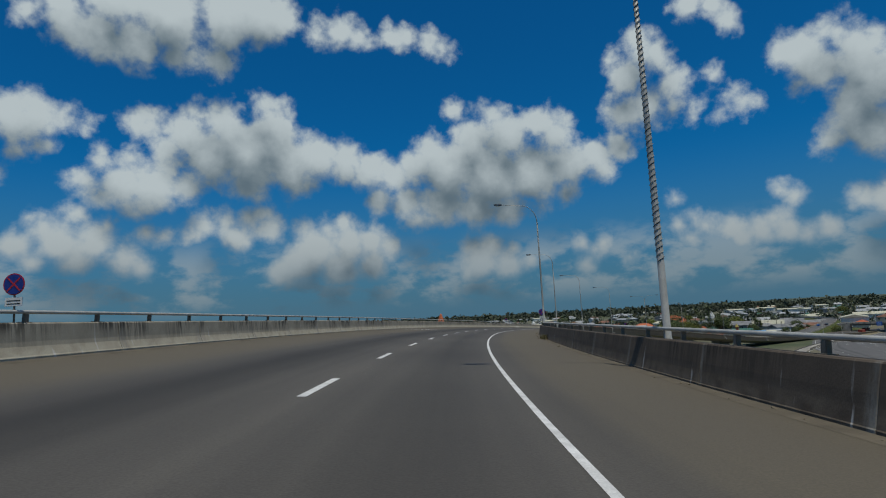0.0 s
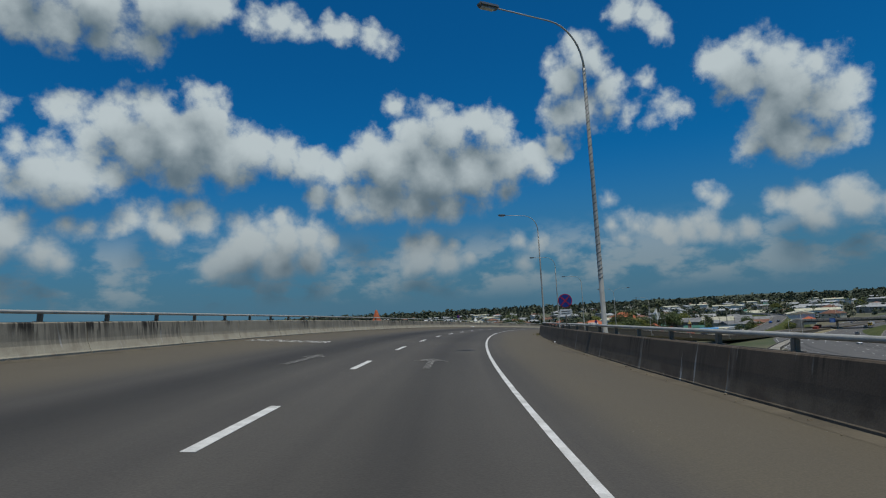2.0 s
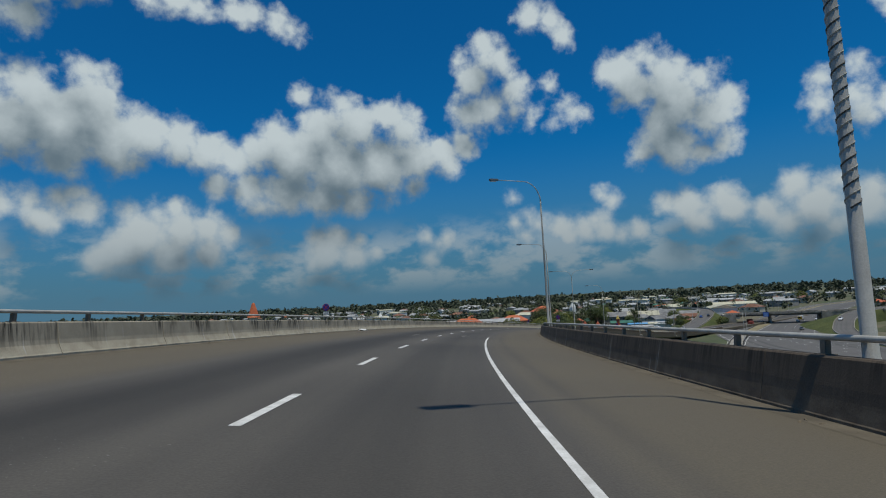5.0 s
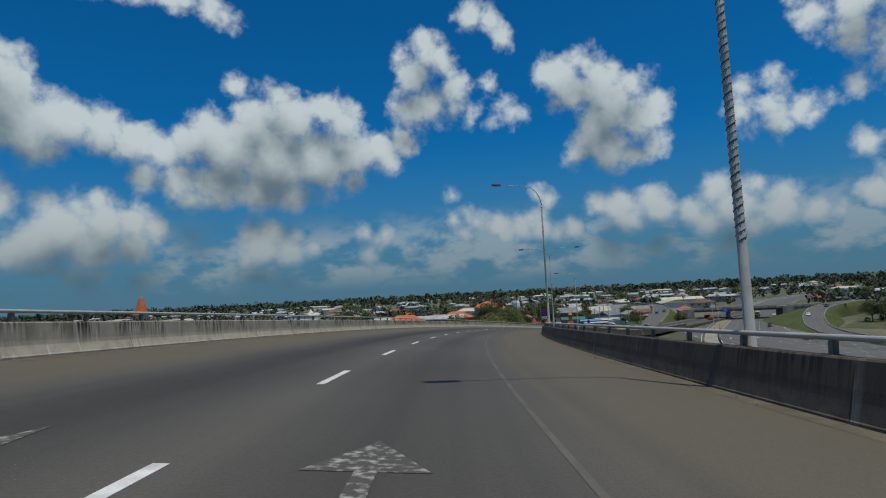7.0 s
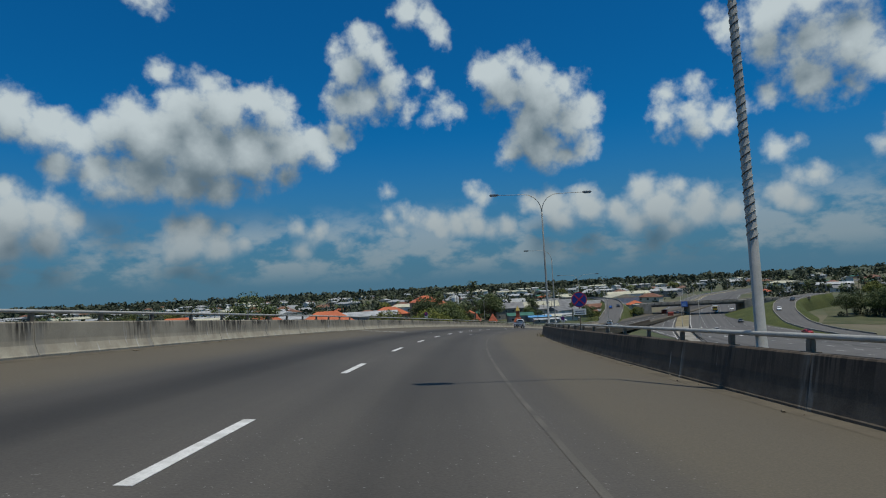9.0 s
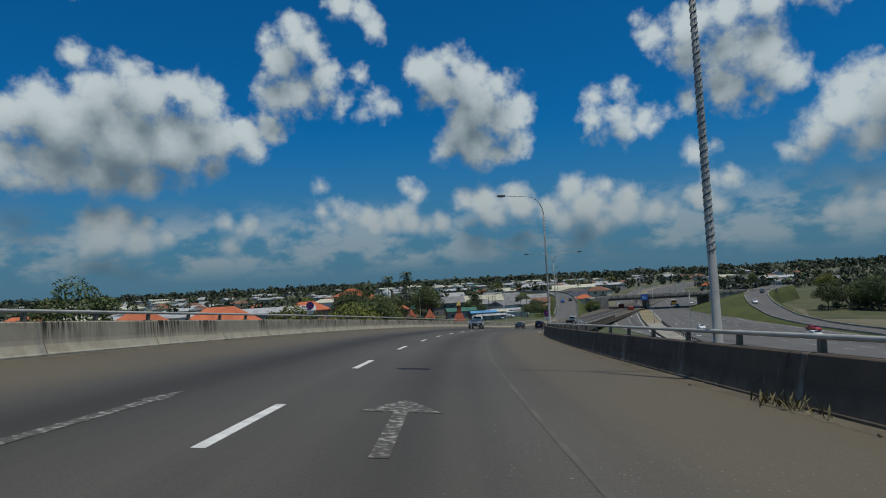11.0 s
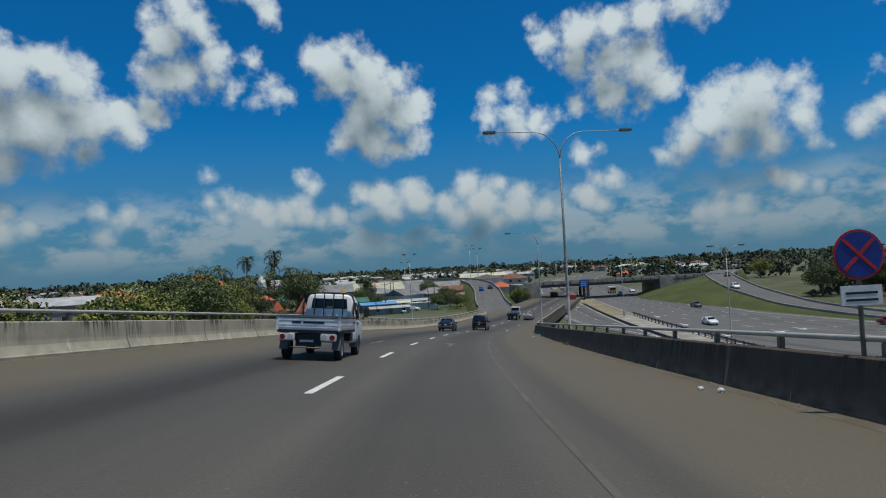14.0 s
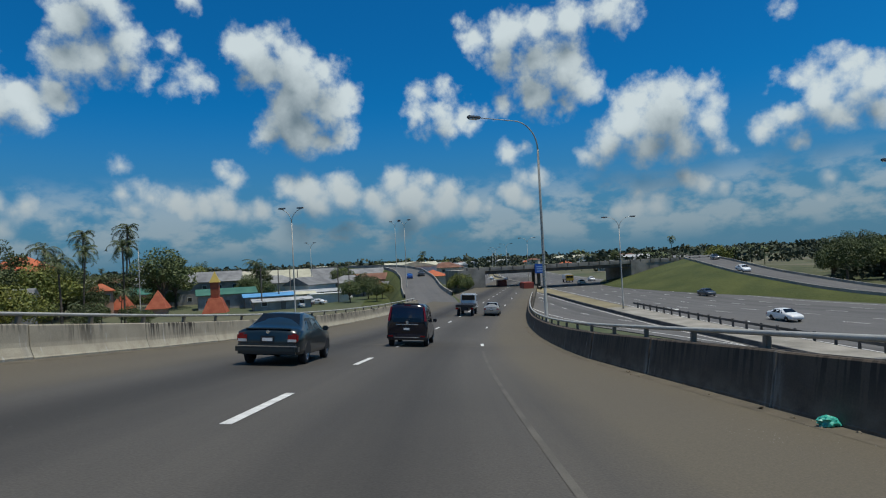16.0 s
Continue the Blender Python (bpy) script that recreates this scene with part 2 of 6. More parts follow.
depth = wmath("MULTIPLY_ADD", relief, thin, body_depth(sky_way, HEAPS))
over = wmath("MULTIPLY_ADD", relief_above, 0.3, body_depth(lit_way, CORES))
cover = ramp(depth, -0.55, 1.0)
glow = ramp(wmath("MULTIPLY_ADD", depth, 0.4, wmath("MULTIPLY", over, -1.0)), -2.2, 1.2)
tone = NW.new("ShaderNodeMix")
tone.data_type = "RGBA"
LW.new(glow, tone.inputs[0])
tone.inputs[6].default_value, tone.inputs[7].default_value = (0.152, 0.218, 0.268, 1), (0.625, 0.715, 0.745, 1)
white = NW.new("ShaderNodeBackground")
LW.new(tone.outputs[2], white.inputs[0]), LW.new(ramp(height, 1.0, 13.0, 0.6, 1.0), white.inputs[1])
veil = wmath("MAXIMUM", wmath("MULTIPLY", cover, veiling), wmath("MULTIPLY", low_bank, 0.55))
both = NW.new("ShaderNodeMixShader")
LW.new(veil, both.inputs[0]), LW.new(air.outputs[0], both.inputs[1]), LW.new(white.outputs[0], both.inputs[2])
world_out = NW.new("ShaderNodeOutputWorld")
LW.new(both.outputs[0], world_out.inputs[0])

sun = new("sun", bpy.data.lights.new("sun", "SUN"))
sun.data.energy, sun.data.angle, sun.data.color = 4.0, radians(0.5), (0.97, 0.93, 0.81)
SUN_WAY = Vector((math.sin(radians(SUN_AZ)) * math.cos(radians(SUN_EL)), math.cos(radians(SUN_AZ)) * math.cos(radians(SUN_EL)), math.sin(radians(SUN_EL))))
sun.matrix_world = Matrix.Translation((0, 0, 200)) @ SUN_WAY.to_track_quat("Z", "Y").to_matrix().to_4x4()

# ---- materials ----
def material(name, rough=0.7, metal=0.0, spec=0.5):
    m = bpy.data.materials.new(name)
    m.use_nodes = True
    b = m.node_tree.nodes["Principled BSDF"]
    b.inputs["Roughness"].default_value, b.inputs["Metallic"].default_value = rough, metal
    b.inputs["Specular IOR Level"].default_value = spec
    return m, m.node_tree.nodes, m.node_tree.links, b


def tint(c, k):
    return (*[min(1.0, max(0.0, v * k)) for v in c[:3]], 1)


def mixed(name, c1, c2, scale=4.0, fine=40.0, rough=0.7, metal=0.0, bump=0.15, spec=0.4, stretch=(1, 1, 1), lo=0.35, hi=0.65, vary=0.0, coords="Object", step=0.02):
    """Two colours by a broad noise, a fine grain over them, relief from the grain; vary: each object's own shade."""
    m, n, l, b = material(name, rough, metal, spec)
    co = n.new("ShaderNodeTexCoord")
    mp = n.new("ShaderNodeMapping")
    mp.inputs["Scale"].default_value = stretch
    l.new(co.outputs[coords], mp.inputs[0])
    big = n.new("ShaderNodeTexNoise")
    big.inputs["Scale"].default_value, big.inputs["Detail"].default_value = scale, 5
    l.new(mp.outputs[0], big.inputs["Vector"])
    ramp = n.new("ShaderNodeValToRGB")
    ramp.color_ramp.elements[0].position, ramp.color_ramp.elements[1].position = lo, hi
    ramp.color_ramp.elements[0].color, ramp.color_ramp.elements[1].color = (*c1, 1), (*c2, 1)
    l.new(big.outputs[0], ramp.inputs[0])
    small = n.new("ShaderNodeTexNoise")
    small.inputs["Scale"].default_value, small.inputs["Detail"].default_value = fine, 3
    l.new(mp.outputs[0], small.inputs["Vector"])
    rng = n.new("ShaderNodeMapRange")
    rng.inputs[3].default_value, rng.inputs[4].default_value = 0.72, 1.28
    l.new(small.outputs[0], rng.inputs[0])
    shade = rng.outputs[0]
    if vary:
        info = n.new("ShaderNodeObjectInfo")
        own = n.new("ShaderNodeMapRange")
        own.inputs[3].default_value, own.inputs[4].default_value = 1 - vary, 1 + vary
        l.new(info.outputs["Random"], own.inputs[0])
        mul = n.new("ShaderNodeMath")
        mul.operation = "MULTIPLY"
        l.new(shade, mul.inputs[0]), l.new(own.outputs[0], mul.inputs[1])
        shade = mul.outputs[0]
    mix = n.new("ShaderNodeVectorMath")
    mix.operation = "SCALE"
    l.new(ramp.outputs[0], mix.inputs[0]), l.new(shade, mix.inputs["Scale"])
    l.new(mix.outputs[0], b.inputs["Base Color"])
    if bump:
        bp = n.new("ShaderNodeBump")
        bp.inputs["Strength"].default_value, bp.inputs["Distance"].default_value = bump, step
        l.new(small.outputs[0], bp.inputs["Height"]), l.new(bp.outputs[0], b.inputs["Normal"])
    return m




def asphalt(name, c1, c2, lanes, silty=None):
    """Worn asphalt: broad patches, aggregate grain, and darker oil drip lines along the middle of the lanes (uv: metres across, along)."""
    m, n, l, b = material(name, 0.8, 0, 0.35)
    uv = n.new("ShaderNodeUVMap")
    uv.uv_map = "uv"
    co = n.new("ShaderNodeTexCoord")
    streak = n.new("ShaderNodeMapping")
    streak.inputs["Scale"].default_value = (1.1, 0.012, 1)
    l.new(uv.outputs[0], streak.inputs[0])
    run = n.new("ShaderNodeTexNoise")
    run.inputs["Scale"].default_value, run.inputs["Detail"].default_value = 1.0, 4
    l.new(streak.outputs[0], run.inputs["Vector"])
    patch = n.new("ShaderNodeTexNoise")
    patch.inputs["Scale"].default_value, patch.inputs["Detail"].default_value = 0.12, 6
    l.new(co.outputs["Object"], patch.inputs["Vector"])
    grain = n.new("ShaderNodeTexNoise")
    grain.inputs["Scale"].default_value, grain.inputs["Detail"].default_value = 38, 2
    l.new(co.outputs["Object"], grain.inputs["Vector"])

    def mth(op, a, b_=None, c_=None):
        q = n.new("ShaderNodeMath")
        q.operation = op
        for k, v in enumerate((a, b_, c_)):
            if isinstance(v, bpy.types.NodeSocket):
                l.new(v, q.inputs[k])
            elif v is not None:
                q.inputs[k].default_value = v
        return q.outputs[0]

    t = mth("ADD", mth("MULTIPLY", run.outputs[0], 0.75), mth("MULTIPLY", patch.outputs[0], 0.5))
    sep = n.new("ShaderNodeSeparateXYZ")
    l.new(uv.outputs[0], sep.inputs[0])
    oil = None
    for u, w in lanes:
        g = mth("POWER", 2.718, mth("MULTIPLY", mth("POWER", mth("ABSOLUTE", mth("SUBTRACT", sep.outputs[0], u)), 2.0), -1.0 / (w * w)))
        oil = g if oil is None else mth("ADD", oil, g)
    ramp = n.new("ShaderNodeValToRGB")
    ramp.color_ramp.elements[0].position, ramp.color_ramp.elements[1].position = 0.42, 0.82
    ramp.color_ramp.elements[0].color, ramp.color_ramp.elements[1].color = (*c1, 1), (*c2, 1)
    l.new(t, ramp.inputs[0])
    k = mth("MULTIPLY", mth("MULTIPLY_ADD", grain.outputs[0], 0.7, 0.65), mth("SUBTRACT", 1.0, mth("MULTIPLY", oil, 0.27)) if oil else 1.0)
    ground_tone = ramp.outputs[0]
    if silty:
        # dust lies on the shoulders, off the wheels' way
        wander = mth("MULTIPLY_ADD", run.outputs[0], 1.6, -0.8)
        at = mth("ADD", sep.outputs[0], wander)

        def edge(v, a, b_):
            q = n.new("ShaderNodeMapRange")
            q.interpolation_type = "SMOOTHSTEP"
            l.new(v, q.inputs[0])
            q.inputs[1].default_value, q.inputs[2].default_value = a, b_
            return q.outputs[0]

        off = mth("MAXIMUM", edge(at, silty[0] + 0.7, silty[0] - 1.3), edge(at, silty[1] - 0.5, silty[1] + 1.2))
        dust = n.new("ShaderNodeMix")
        dust.data_type = "RGBA"
        l.new(mth("MULTIPLY", off, mth("MULTIPLY_ADD", patch.outputs[0], 0.7, 0.5)), dust.inputs[0])
        l.new(ground_tone, dust.inputs[6])
        dust.inputs[7].default_value = (*silty[2], 1)
        # bare aggregate and paint chips glint as pale specks
        chips = n.new("ShaderNodeTexNoise")
        chips.inputs["Scale"].default_value, chips.inputs["Detail"].default_value = 26, 1
        l.new(co.outputs["Object"], chips.inputs["Vector"])
        bits = mth("MULTIPLY", edge(chips.outputs[0], 0.735, 0.775), edge(patch.outputs[0], 0.5, 0.62))
        fleck = n.new("ShaderNodeMix")
        fleck.data_type = "RGBA"
        l.new(mth("MULTIPLY", bits, 0.8), fleck.inputs[0])
        l.new(dust.outputs[2], fleck.inputs[6])
        fleck.inputs[7].default_value = (0.36, 0.35, 0.33, 1)
        ground_tone = fleck.outputs[2]
    sc = n.new("ShaderNodeVectorMath")
    sc.operation = "SCALE"
    l.new(ground_tone, sc.inputs[0]), l.new(k, sc.inputs["Scale"])
    l.new(sc.outputs[0], b.inputs["Base Color"])
    bp = n.new("ShaderNodeBump")
    bp.inputs["Strength"].default_value, bp.inputs["Distance"].default_value = 0.35, 0.012
    l.new(grain.outputs[0], bp.inputs["Height"]), l.new(bp.outputs[0], b.inputs["Normal"])
    return m


def parapet(name, body, dirt, base, drips, pale):
    """Cast concrete with black drips running down from the coping and pale lime or silt marks near the foot."""
    m, n, l, b = material(name, 0.92, 0, 0.25)
    co = n.new("ShaderNodeTexCoord")
    info = n.new("ShaderNodeObjectInfo")
    shift = n.new("ShaderNodeVectorMath")
    shift.operation = "MULTIPLY_ADD"
    comb = n.new("ShaderNodeCombineXYZ")
    for k in range(3):
        l.new(info.outputs["Random"], comb.inputs[k])
    l.new(comb.outputs[0], shift.inputs[0])
    shift.inputs[1].default_value = (37.0, 61.0, 0.0)
    l.new(co.outputs["Object"], shift.inputs[2])

    def noise_at(scale, size, detail=5):
        mp = n.new("ShaderNodeMapping")
        mp.inputs["Scale"].default_value = scale
        l.new(shift.outputs[0], mp.inputs[0])
        t = n.new("ShaderNodeTexNoise")
        t.inputs["Scale"].default_value, t.inputs["Detail"].default_value = size, detail
        l.new(mp.outputs[0], t.inputs["Vector"])
        return t.outputs[0]

    def span(v, a, b_, lo=0.0, hi=1.0):
        q = n.new("ShaderNodeMapRange")
        l.new(v, q.inputs[0])
        q.inputs[1].default_value, q.inputs[2].default_value, q.inputs[3].default_value, q.inputs[4].default_value = a, b_, lo, hi
        return q.outputs[0]

    def mul(a, b_):
        q = n.new("ShaderNodeMath")
        q.operation = "MULTIPLY"
        l.new(a, q.inputs[0]), l.new(b_, q.inputs[1])
        return q.outputs[0]

    def blend(f, a, b_):
        q = n.new("ShaderNodeMix")
        q.data_type = "RGBA"
        l.new(f, q.inputs[0])
        for k, v in ((6, a), (7, b_)):
            if isinstance(v, tuple):
                q.inputs[k].default_value = (*v, 1)
            else:
                l.new(v, q.inputs[k])
        return q.outputs[2]

    sep = n.new("ShaderNodeSeparateXYZ")
    l.new(co.outputs["Object"], sep.inputs[0])
    broad = noise_at((1, 1, 1), 1.3)
    fine = noise_at((1, 1, 1), 30, 4)
    col = blend(span(broad, 0.35, 0.65), body, tuple(v * 0.8 for v in body))
    foot = mul(span(sep.outputs[2], 0.5, 0.12), span(noise_at((1, 1, 1.5), 2.2), 0.36, 0.6))
    col = blend(foot, col, base)
    drip = mul(span(noise_at((1, 6.5, 0.5), 1.5), drips, drips + 0.09), span(sep.outputs[2], 0.2, 0.8))
    patches = span(noise_at((1, 0.5, 0.5), 1.0, 3), 0.42, 0.58)
    col = blend(mul(drip, patches), col, dirt)
    lime = mul(span(noise_at((1, 3.2, 0.35), 1.6), pale, pale + 0.07), span(sep.outputs[2], 0.85, 0.15, 0.25, 1.0))
    col = blend(lime, col, (0.5, 0.48, 0.44))
    # water from the joints leaves lime on some panels' ends
    ends = n.new("ShaderNodeMath")
    ends.operation = "ABSOLUTE"
    l.new(sep.outputs[1], ends.inputs[0])
    wet = mul(mul(span(ends.outputs[0], 2.42, 2.62), span(noise_at((1, 5, 0.8), 2.0), 0.38, 0.6)), span(info.outputs["Random"], 0.55, 0.6))
    col = blend(mul(wet, span(sep.outputs[2], 0.9, 0.1, 0.35, 0.9)), col, (0.27, 0.255, 0.22))
    sc = n.new("ShaderNodeVectorMath")
    sc.operation = "SCALE"
    l.new(col, sc.inputs[0]), l.new(span(fine, 0.0, 1.0, 0.75, 1.25), sc.inputs["Scale"])
    l.new(sc.outputs[0], b.inputs["Base Color"])
    bp = n.new("ShaderNodeBump")
    bp.inputs["Strength"].default_value, bp.inputs["Distance"].default_value = 0.2, 0.012
    l.new(fine, bp.inputs["Height"]), l.new(bp.outputs[0], b.inputs["Normal"])
    return m


ASPHALT = asphalt("asphalt", (0.062, 0.056, 0.049), (0.1, 0.09, 0.076), [(-0.3, 0.9), (-4.5, 1.0), (-4.9, 1.4)], (-6.4, 1.9, (0.113, 0.095, 0.065)))
ASPHALT_PALE = asphalt("pale_asphalt", (0.09, 0.087, 0.082), (0.135, 0.128, 0.12), [(-10.2, 0.9), (-13.9, 0.9), (10.0, 0.9), (13.7, 0.9)])
PARAPET = parapet("parapet_concrete", (0.38, 0.335, 0.255), (0.05, 0.044, 0.036), (0.43, 0.39, 0.3), 0.45, 0.64)
# soot, plus the shade of the side turned from the sun, in the colour
PARAPET_DARK = parapet("shaded_sooty_parapet", (0.112, 0.088, 0.066), (0.052, 0.042, 0.033), (0.16, 0.13, 0.095), 0.46, 0.68)
CONCRETE = mixed("concrete", (0.2, 0.185, 0.155), (0.34, 0.315, 0.27), 0.35, 12, 0.9, bump=0.2)
SOOT = mixed("sooty_concrete", (0.07, 0.067, 0.062), (0.14, 0.13, 0.12), 0.6, 18, 0.9)
PAINT = mixed("road_paint", (0.5, 0.49, 0.46), (0.72, 0.71, 0.68), 3, 45, 0.65)
PAINT_WORN = mixed("worn_road_paint", (0.075, 0.068, 0.057), (0.34, 0.325, 0.295), 8.0, 45, 0.75, lo=0.5, hi=0.66)
PAINT_FAINT = mixed("faint_road_paint", (0.082, 0.074, 0.061), (0.118, 0.107, 0.088), 1.2, 45, 0.8)
PAINT_SCUFFED = mixed("scuffed_road_paint", (0.3, 0.28, 0.25), (0.62, 0.61, 0.58), 3, 45, 0.7)
# dark tone for the skid marks and the painted shadow on the shoulder
SKID_SHADOW = mixed("skid_and_shadow_tone", (0.036, 0.032, 0.028), (0.062, 0.056, 0.048), 2.5, 30, 0.7)
STEEL = mixed("galvanised_steel", (0.36, 0.35, 0.32), (0.47, 0.46, 0.42), 2.5, 50, 0.55, 0.12, bump=0.03)
STEEL_DARK = mixed("dull_steel", (0.14, 0.115, 0.085), (0.2, 0.17, 0.13), 3, 50, 0.6, 0.1, bump=0.05)
GRASS = mixed("grass", (0.037, 0.052, 0.009), (0.078, 0.088, 0.02), 0.13, 2.2, 0.95, bump=0.6, lo=0.3, hi=0.7, step=0.2)
FIELD = mixed("rough_field", (0.05, 0.062, 0.024), (0.1, 0.098, 0.048), 0.09, 2.2, 0.95, bump=0.6, step=0.2)
DRY_GRASS = mixed("dry_grass", (0.19, 0.16, 0.09), (0.27, 0.23, 0.14), 0.1, 4, 0.95)
EARTH = mixed("earth", (0.055, 0.075, 0.03), (0.15, 0.13, 0.085), 0.012, 0.6, 0.95)
DIRT = mixed("grit", (0.1, 0.08, 0.055), (0.2, 0.17, 0.12), 3, 20, 0.95)
SILT = mixed("silt", (0.085, 0.072, 0.052), (0.125, 0.106, 0.076), 1.4, 20, 0.95)
RUBBER = mixed("rubber", (0.018, 0.018, 0.018), (0.03, 0.03, 0.03), 4, 40, 0.8, bump=0.05)
WEED = mixed("dry_weed", (0.09, 0.085, 0.035), (0.17, 0.14, 0.07), 2, 20, 0.9)

# ---- building helpers ----
def mesh_ob(name, bm, mat, smooth=False):
    me = bpy.data.meshes.new(name)
    bm.to_mesh(me)
    bm.free()
    for m in (mat if isinstance(mat, (list, tuple)) else [mat]):
        me.materials.append(m)
    if smooth:
        for p in me.polygons:
            p.use_smooth = True
    return new(name, me)


def part(name, bm, mat, parent, label="", smooth=False, at=None):
    """One mesh under a thing or a part."""
    ob = mesh_ob(name, bm, mat, smooth)
    ob.parent = parent
    if at is not None:
        ob.matrix_basis = at
    if label:
        ob["label"] = label
    return ob


def share(name, me, parent, at):
    ob = new(name, me)
    ob.parent = parent
    ob.matrix_basis = at
    return ob


def thing(name, at, label, category, group="", kind=""):
    ob = new(name)
    ob.empty_display_size = 0.2
    ob.matrix_basis = at
    return tagged(ob, label, category, group, kind)


def box(bm, x0, x1, y0, y1, z0, z1, bevel=0.0, at=None):
    m = Matrix.Translation(((x0 + x1) / 2, (y0 + y1) / 2, (z0 + z1) / 2)) @ Matrix.Diagonal((x1 - x0, y1 - y0, z1 - z0, 1))
    if at is not None:
        m = at @ m
    r = bmesh.ops.create_cube(bm, size=1.0, matrix=m)
    if bevel:
        es = list({e for v in r["verts"] for e in v.link_edges})
        bmesh.ops.bevel(bm, geom=es, offset=bevel, segments=2, affect="EDGES", clamp_overlap=True)
    return bm


def tube(bm, pts, radii, sides=10, caps=True):
    """A pipe along points; radii one number or one for each point."""
    pts = [Vector(p) for p in pts]
    if not isinstance(radii, (list, tuple)):
        radii = [radii] * len(pts)
    rings = []
    for i, p in enumerate(pts):
        d = (pts[min(i + 1, len(pts) - 1)] - pts[max(i - 1, 0)]).normalized()
        a = d.cross(Vector((0.31, 0.17, 0.93))).normalized()
        b = d.cross(a)
        rings.append([bm.verts.new(p + (a * math.cos(2 * math.pi * k / sides) + b * math.sin(2 * math.pi * k / sides)) * radii[i]) for k in range(sides)])
    for r0, r1 in zip(rings, rings[1:]):
        for k in range(sides):
            bm.faces.new((r0[k], r0[(k + 1) % sides], r1[(k + 1) % sides], r1[k]))
    if caps:
        bm.faces.new(rings[0][::-1]), bm.faces.new(rings[-1])
    return bm


def sweep(profile, stations, place=on_road, closed=False):
    """A section of (u, z) points carried along the road. The uv map holds metres across and along."""
    bm = bmesh.new()
    uv = bm.loops.layers.uv.new("uv")
    run = [0.0]
    for a, b in zip(profile, profile[1:]):
        run.append(run[-1] + math.hypot(b[0] - a[0], b[1] - a[1]))
    rows = [[bm.verts.new(place(s, u, z)) for u, z in profile] for s in stations]
    n = len(profile)
    for i in range(len(rows) - 1):
        for k in range(n if closed else n - 1):
            k2 = (k + 1) % n
            f = bm.faces.new((rows[i][k], rows[i][k2], rows[i + 1][k2], rows[i + 1][k]))
            for lp, (kk, ii) in zip(f.loops, ((k, i), (k2, i), (k2, i + 1), (k, i + 1))):
                lp[uv].uv = (profile[kk][0] if not closed else run[kk], stations[ii])
    return bm


def spread(a, b, step):
    n = max(1, round((b - a) / step))
    return [a + (b - a) * i / n for i in range(n + 1)]


LEFT = -10.5                # inner foot of the outer parapet
DASH, EDGE = -2.2, 1.5      # the lane lines


def right_foot(s):
    """Inner foot of the inner parapet; the hard shoulder widens and narrows."""
    return float(np.interp(s, [-60, 0, 60, 120, 180, 260, 310, 332, 346, 356, 366, 420], [5.6, 5.6, 5.65, 5.8, 5.95, 6.1, 6.3, 6.25, 5.95, 5.6, 5.1, 4.7]))


class Way:
    """A smooth line through points (x, y, z), for the roads on the ground."""

    def __init__(self, pts):
        pts = np.array(pts, float)
        at = np.concatenate([[0], np.cumsum(np.linalg.norm(np.diff(pts[:, :2], axis=0), axis=1))])
        self.length = float(at[-1])
        self.s = np.arange(0, self.length + 1, 1.0)
        raw = np.array([np.interp(self.s, at, pts[:, k]) for k in range(3)])
        pad = np.pad(raw, ((0, 0), (15, 15)), mode="reflect", reflect_type="odd")
        ker = np.hanning(31) / np.hanning(31).sum()
        self.p = np.array([np.convolve(r, ker, "valid") for r in pad])

    def place(self, s, u=0.0, z=0.0):
        p = [float(np.interp(s, self.s, self.p[k])) for k in range(3)]
        q = [float(np.interp(s + 1, self.s, self.p[k])) - float(np.interp(s - 1, self.s, self.p[k])) for k in range(2)]
        n = math.hypot(*q) or 1.0
        return Vector((p[0] + u * q[1] / n, p[1] - u * q[0] / n, p[2] + z))

    def seat(self, s, u=0.0, z=0.0, turn=0.0):
        a, b = self.place(s - 1), self.place(s + 1)
        yaw = math.degrees(math.atan2(-(b.x - a.x), b.y - a.y))
        p = self.place(s, u, z)
        slope = math.degrees(math.atan2(b.z - a.z, math.hypot(b.x - a.x, b.y - a.y)))
        return pose(p.x, p.y, p.z, slope, 0, yaw + turn)


HIGHWAY = Way([(120, 90, 0), (170, 205, 0), (200, 275, 0), (232, 325, 0), (291, 374, 0), (400, 455, 0), (520, 535, 0), (640, 590, 0), (800, 625, 0), (1200, 660, 0)])
RIGHT_RAMP = Way([(372, 358, 6.5), (345, 352, 6.4), (320, 345, 6.1), (300, 336, 5.3), (280, 324, 3.3), (256, 305, 0.9), (240, 288, 0.25), (215, 252, 0.12), (190, 200, 0.12), (160, 120, 0.12)])
LEFT_RAMP = Way([(196, 343, 2.0), (222, 364, 2.1), (243, 384, 2.6), (264, 403, 4.3), (285, 425, 6.2), (300, 446, 7.4), (306, 468, 8.0), (300, 488, 8.2)])

# ---- ground ----
bm = bmesh.new()
bmesh.ops.create_grid(bm, x_segments=40, y_segments=40, size=4600)
ground = mesh_ob("ground", bm, EARTH)
ground.location = (150, 300, -0.05)
tagged(ground, "flat plain of dry grass, scrub and bare earth", "ground", kind="structure")

# ---- flyover ----
def deck_place(s, u, z=0.0):
    """u beyond 100 counts from the inner parapet's foot."""
    return on_road(s, right_foot(s) + u - 100 if u > 50 else u, z)


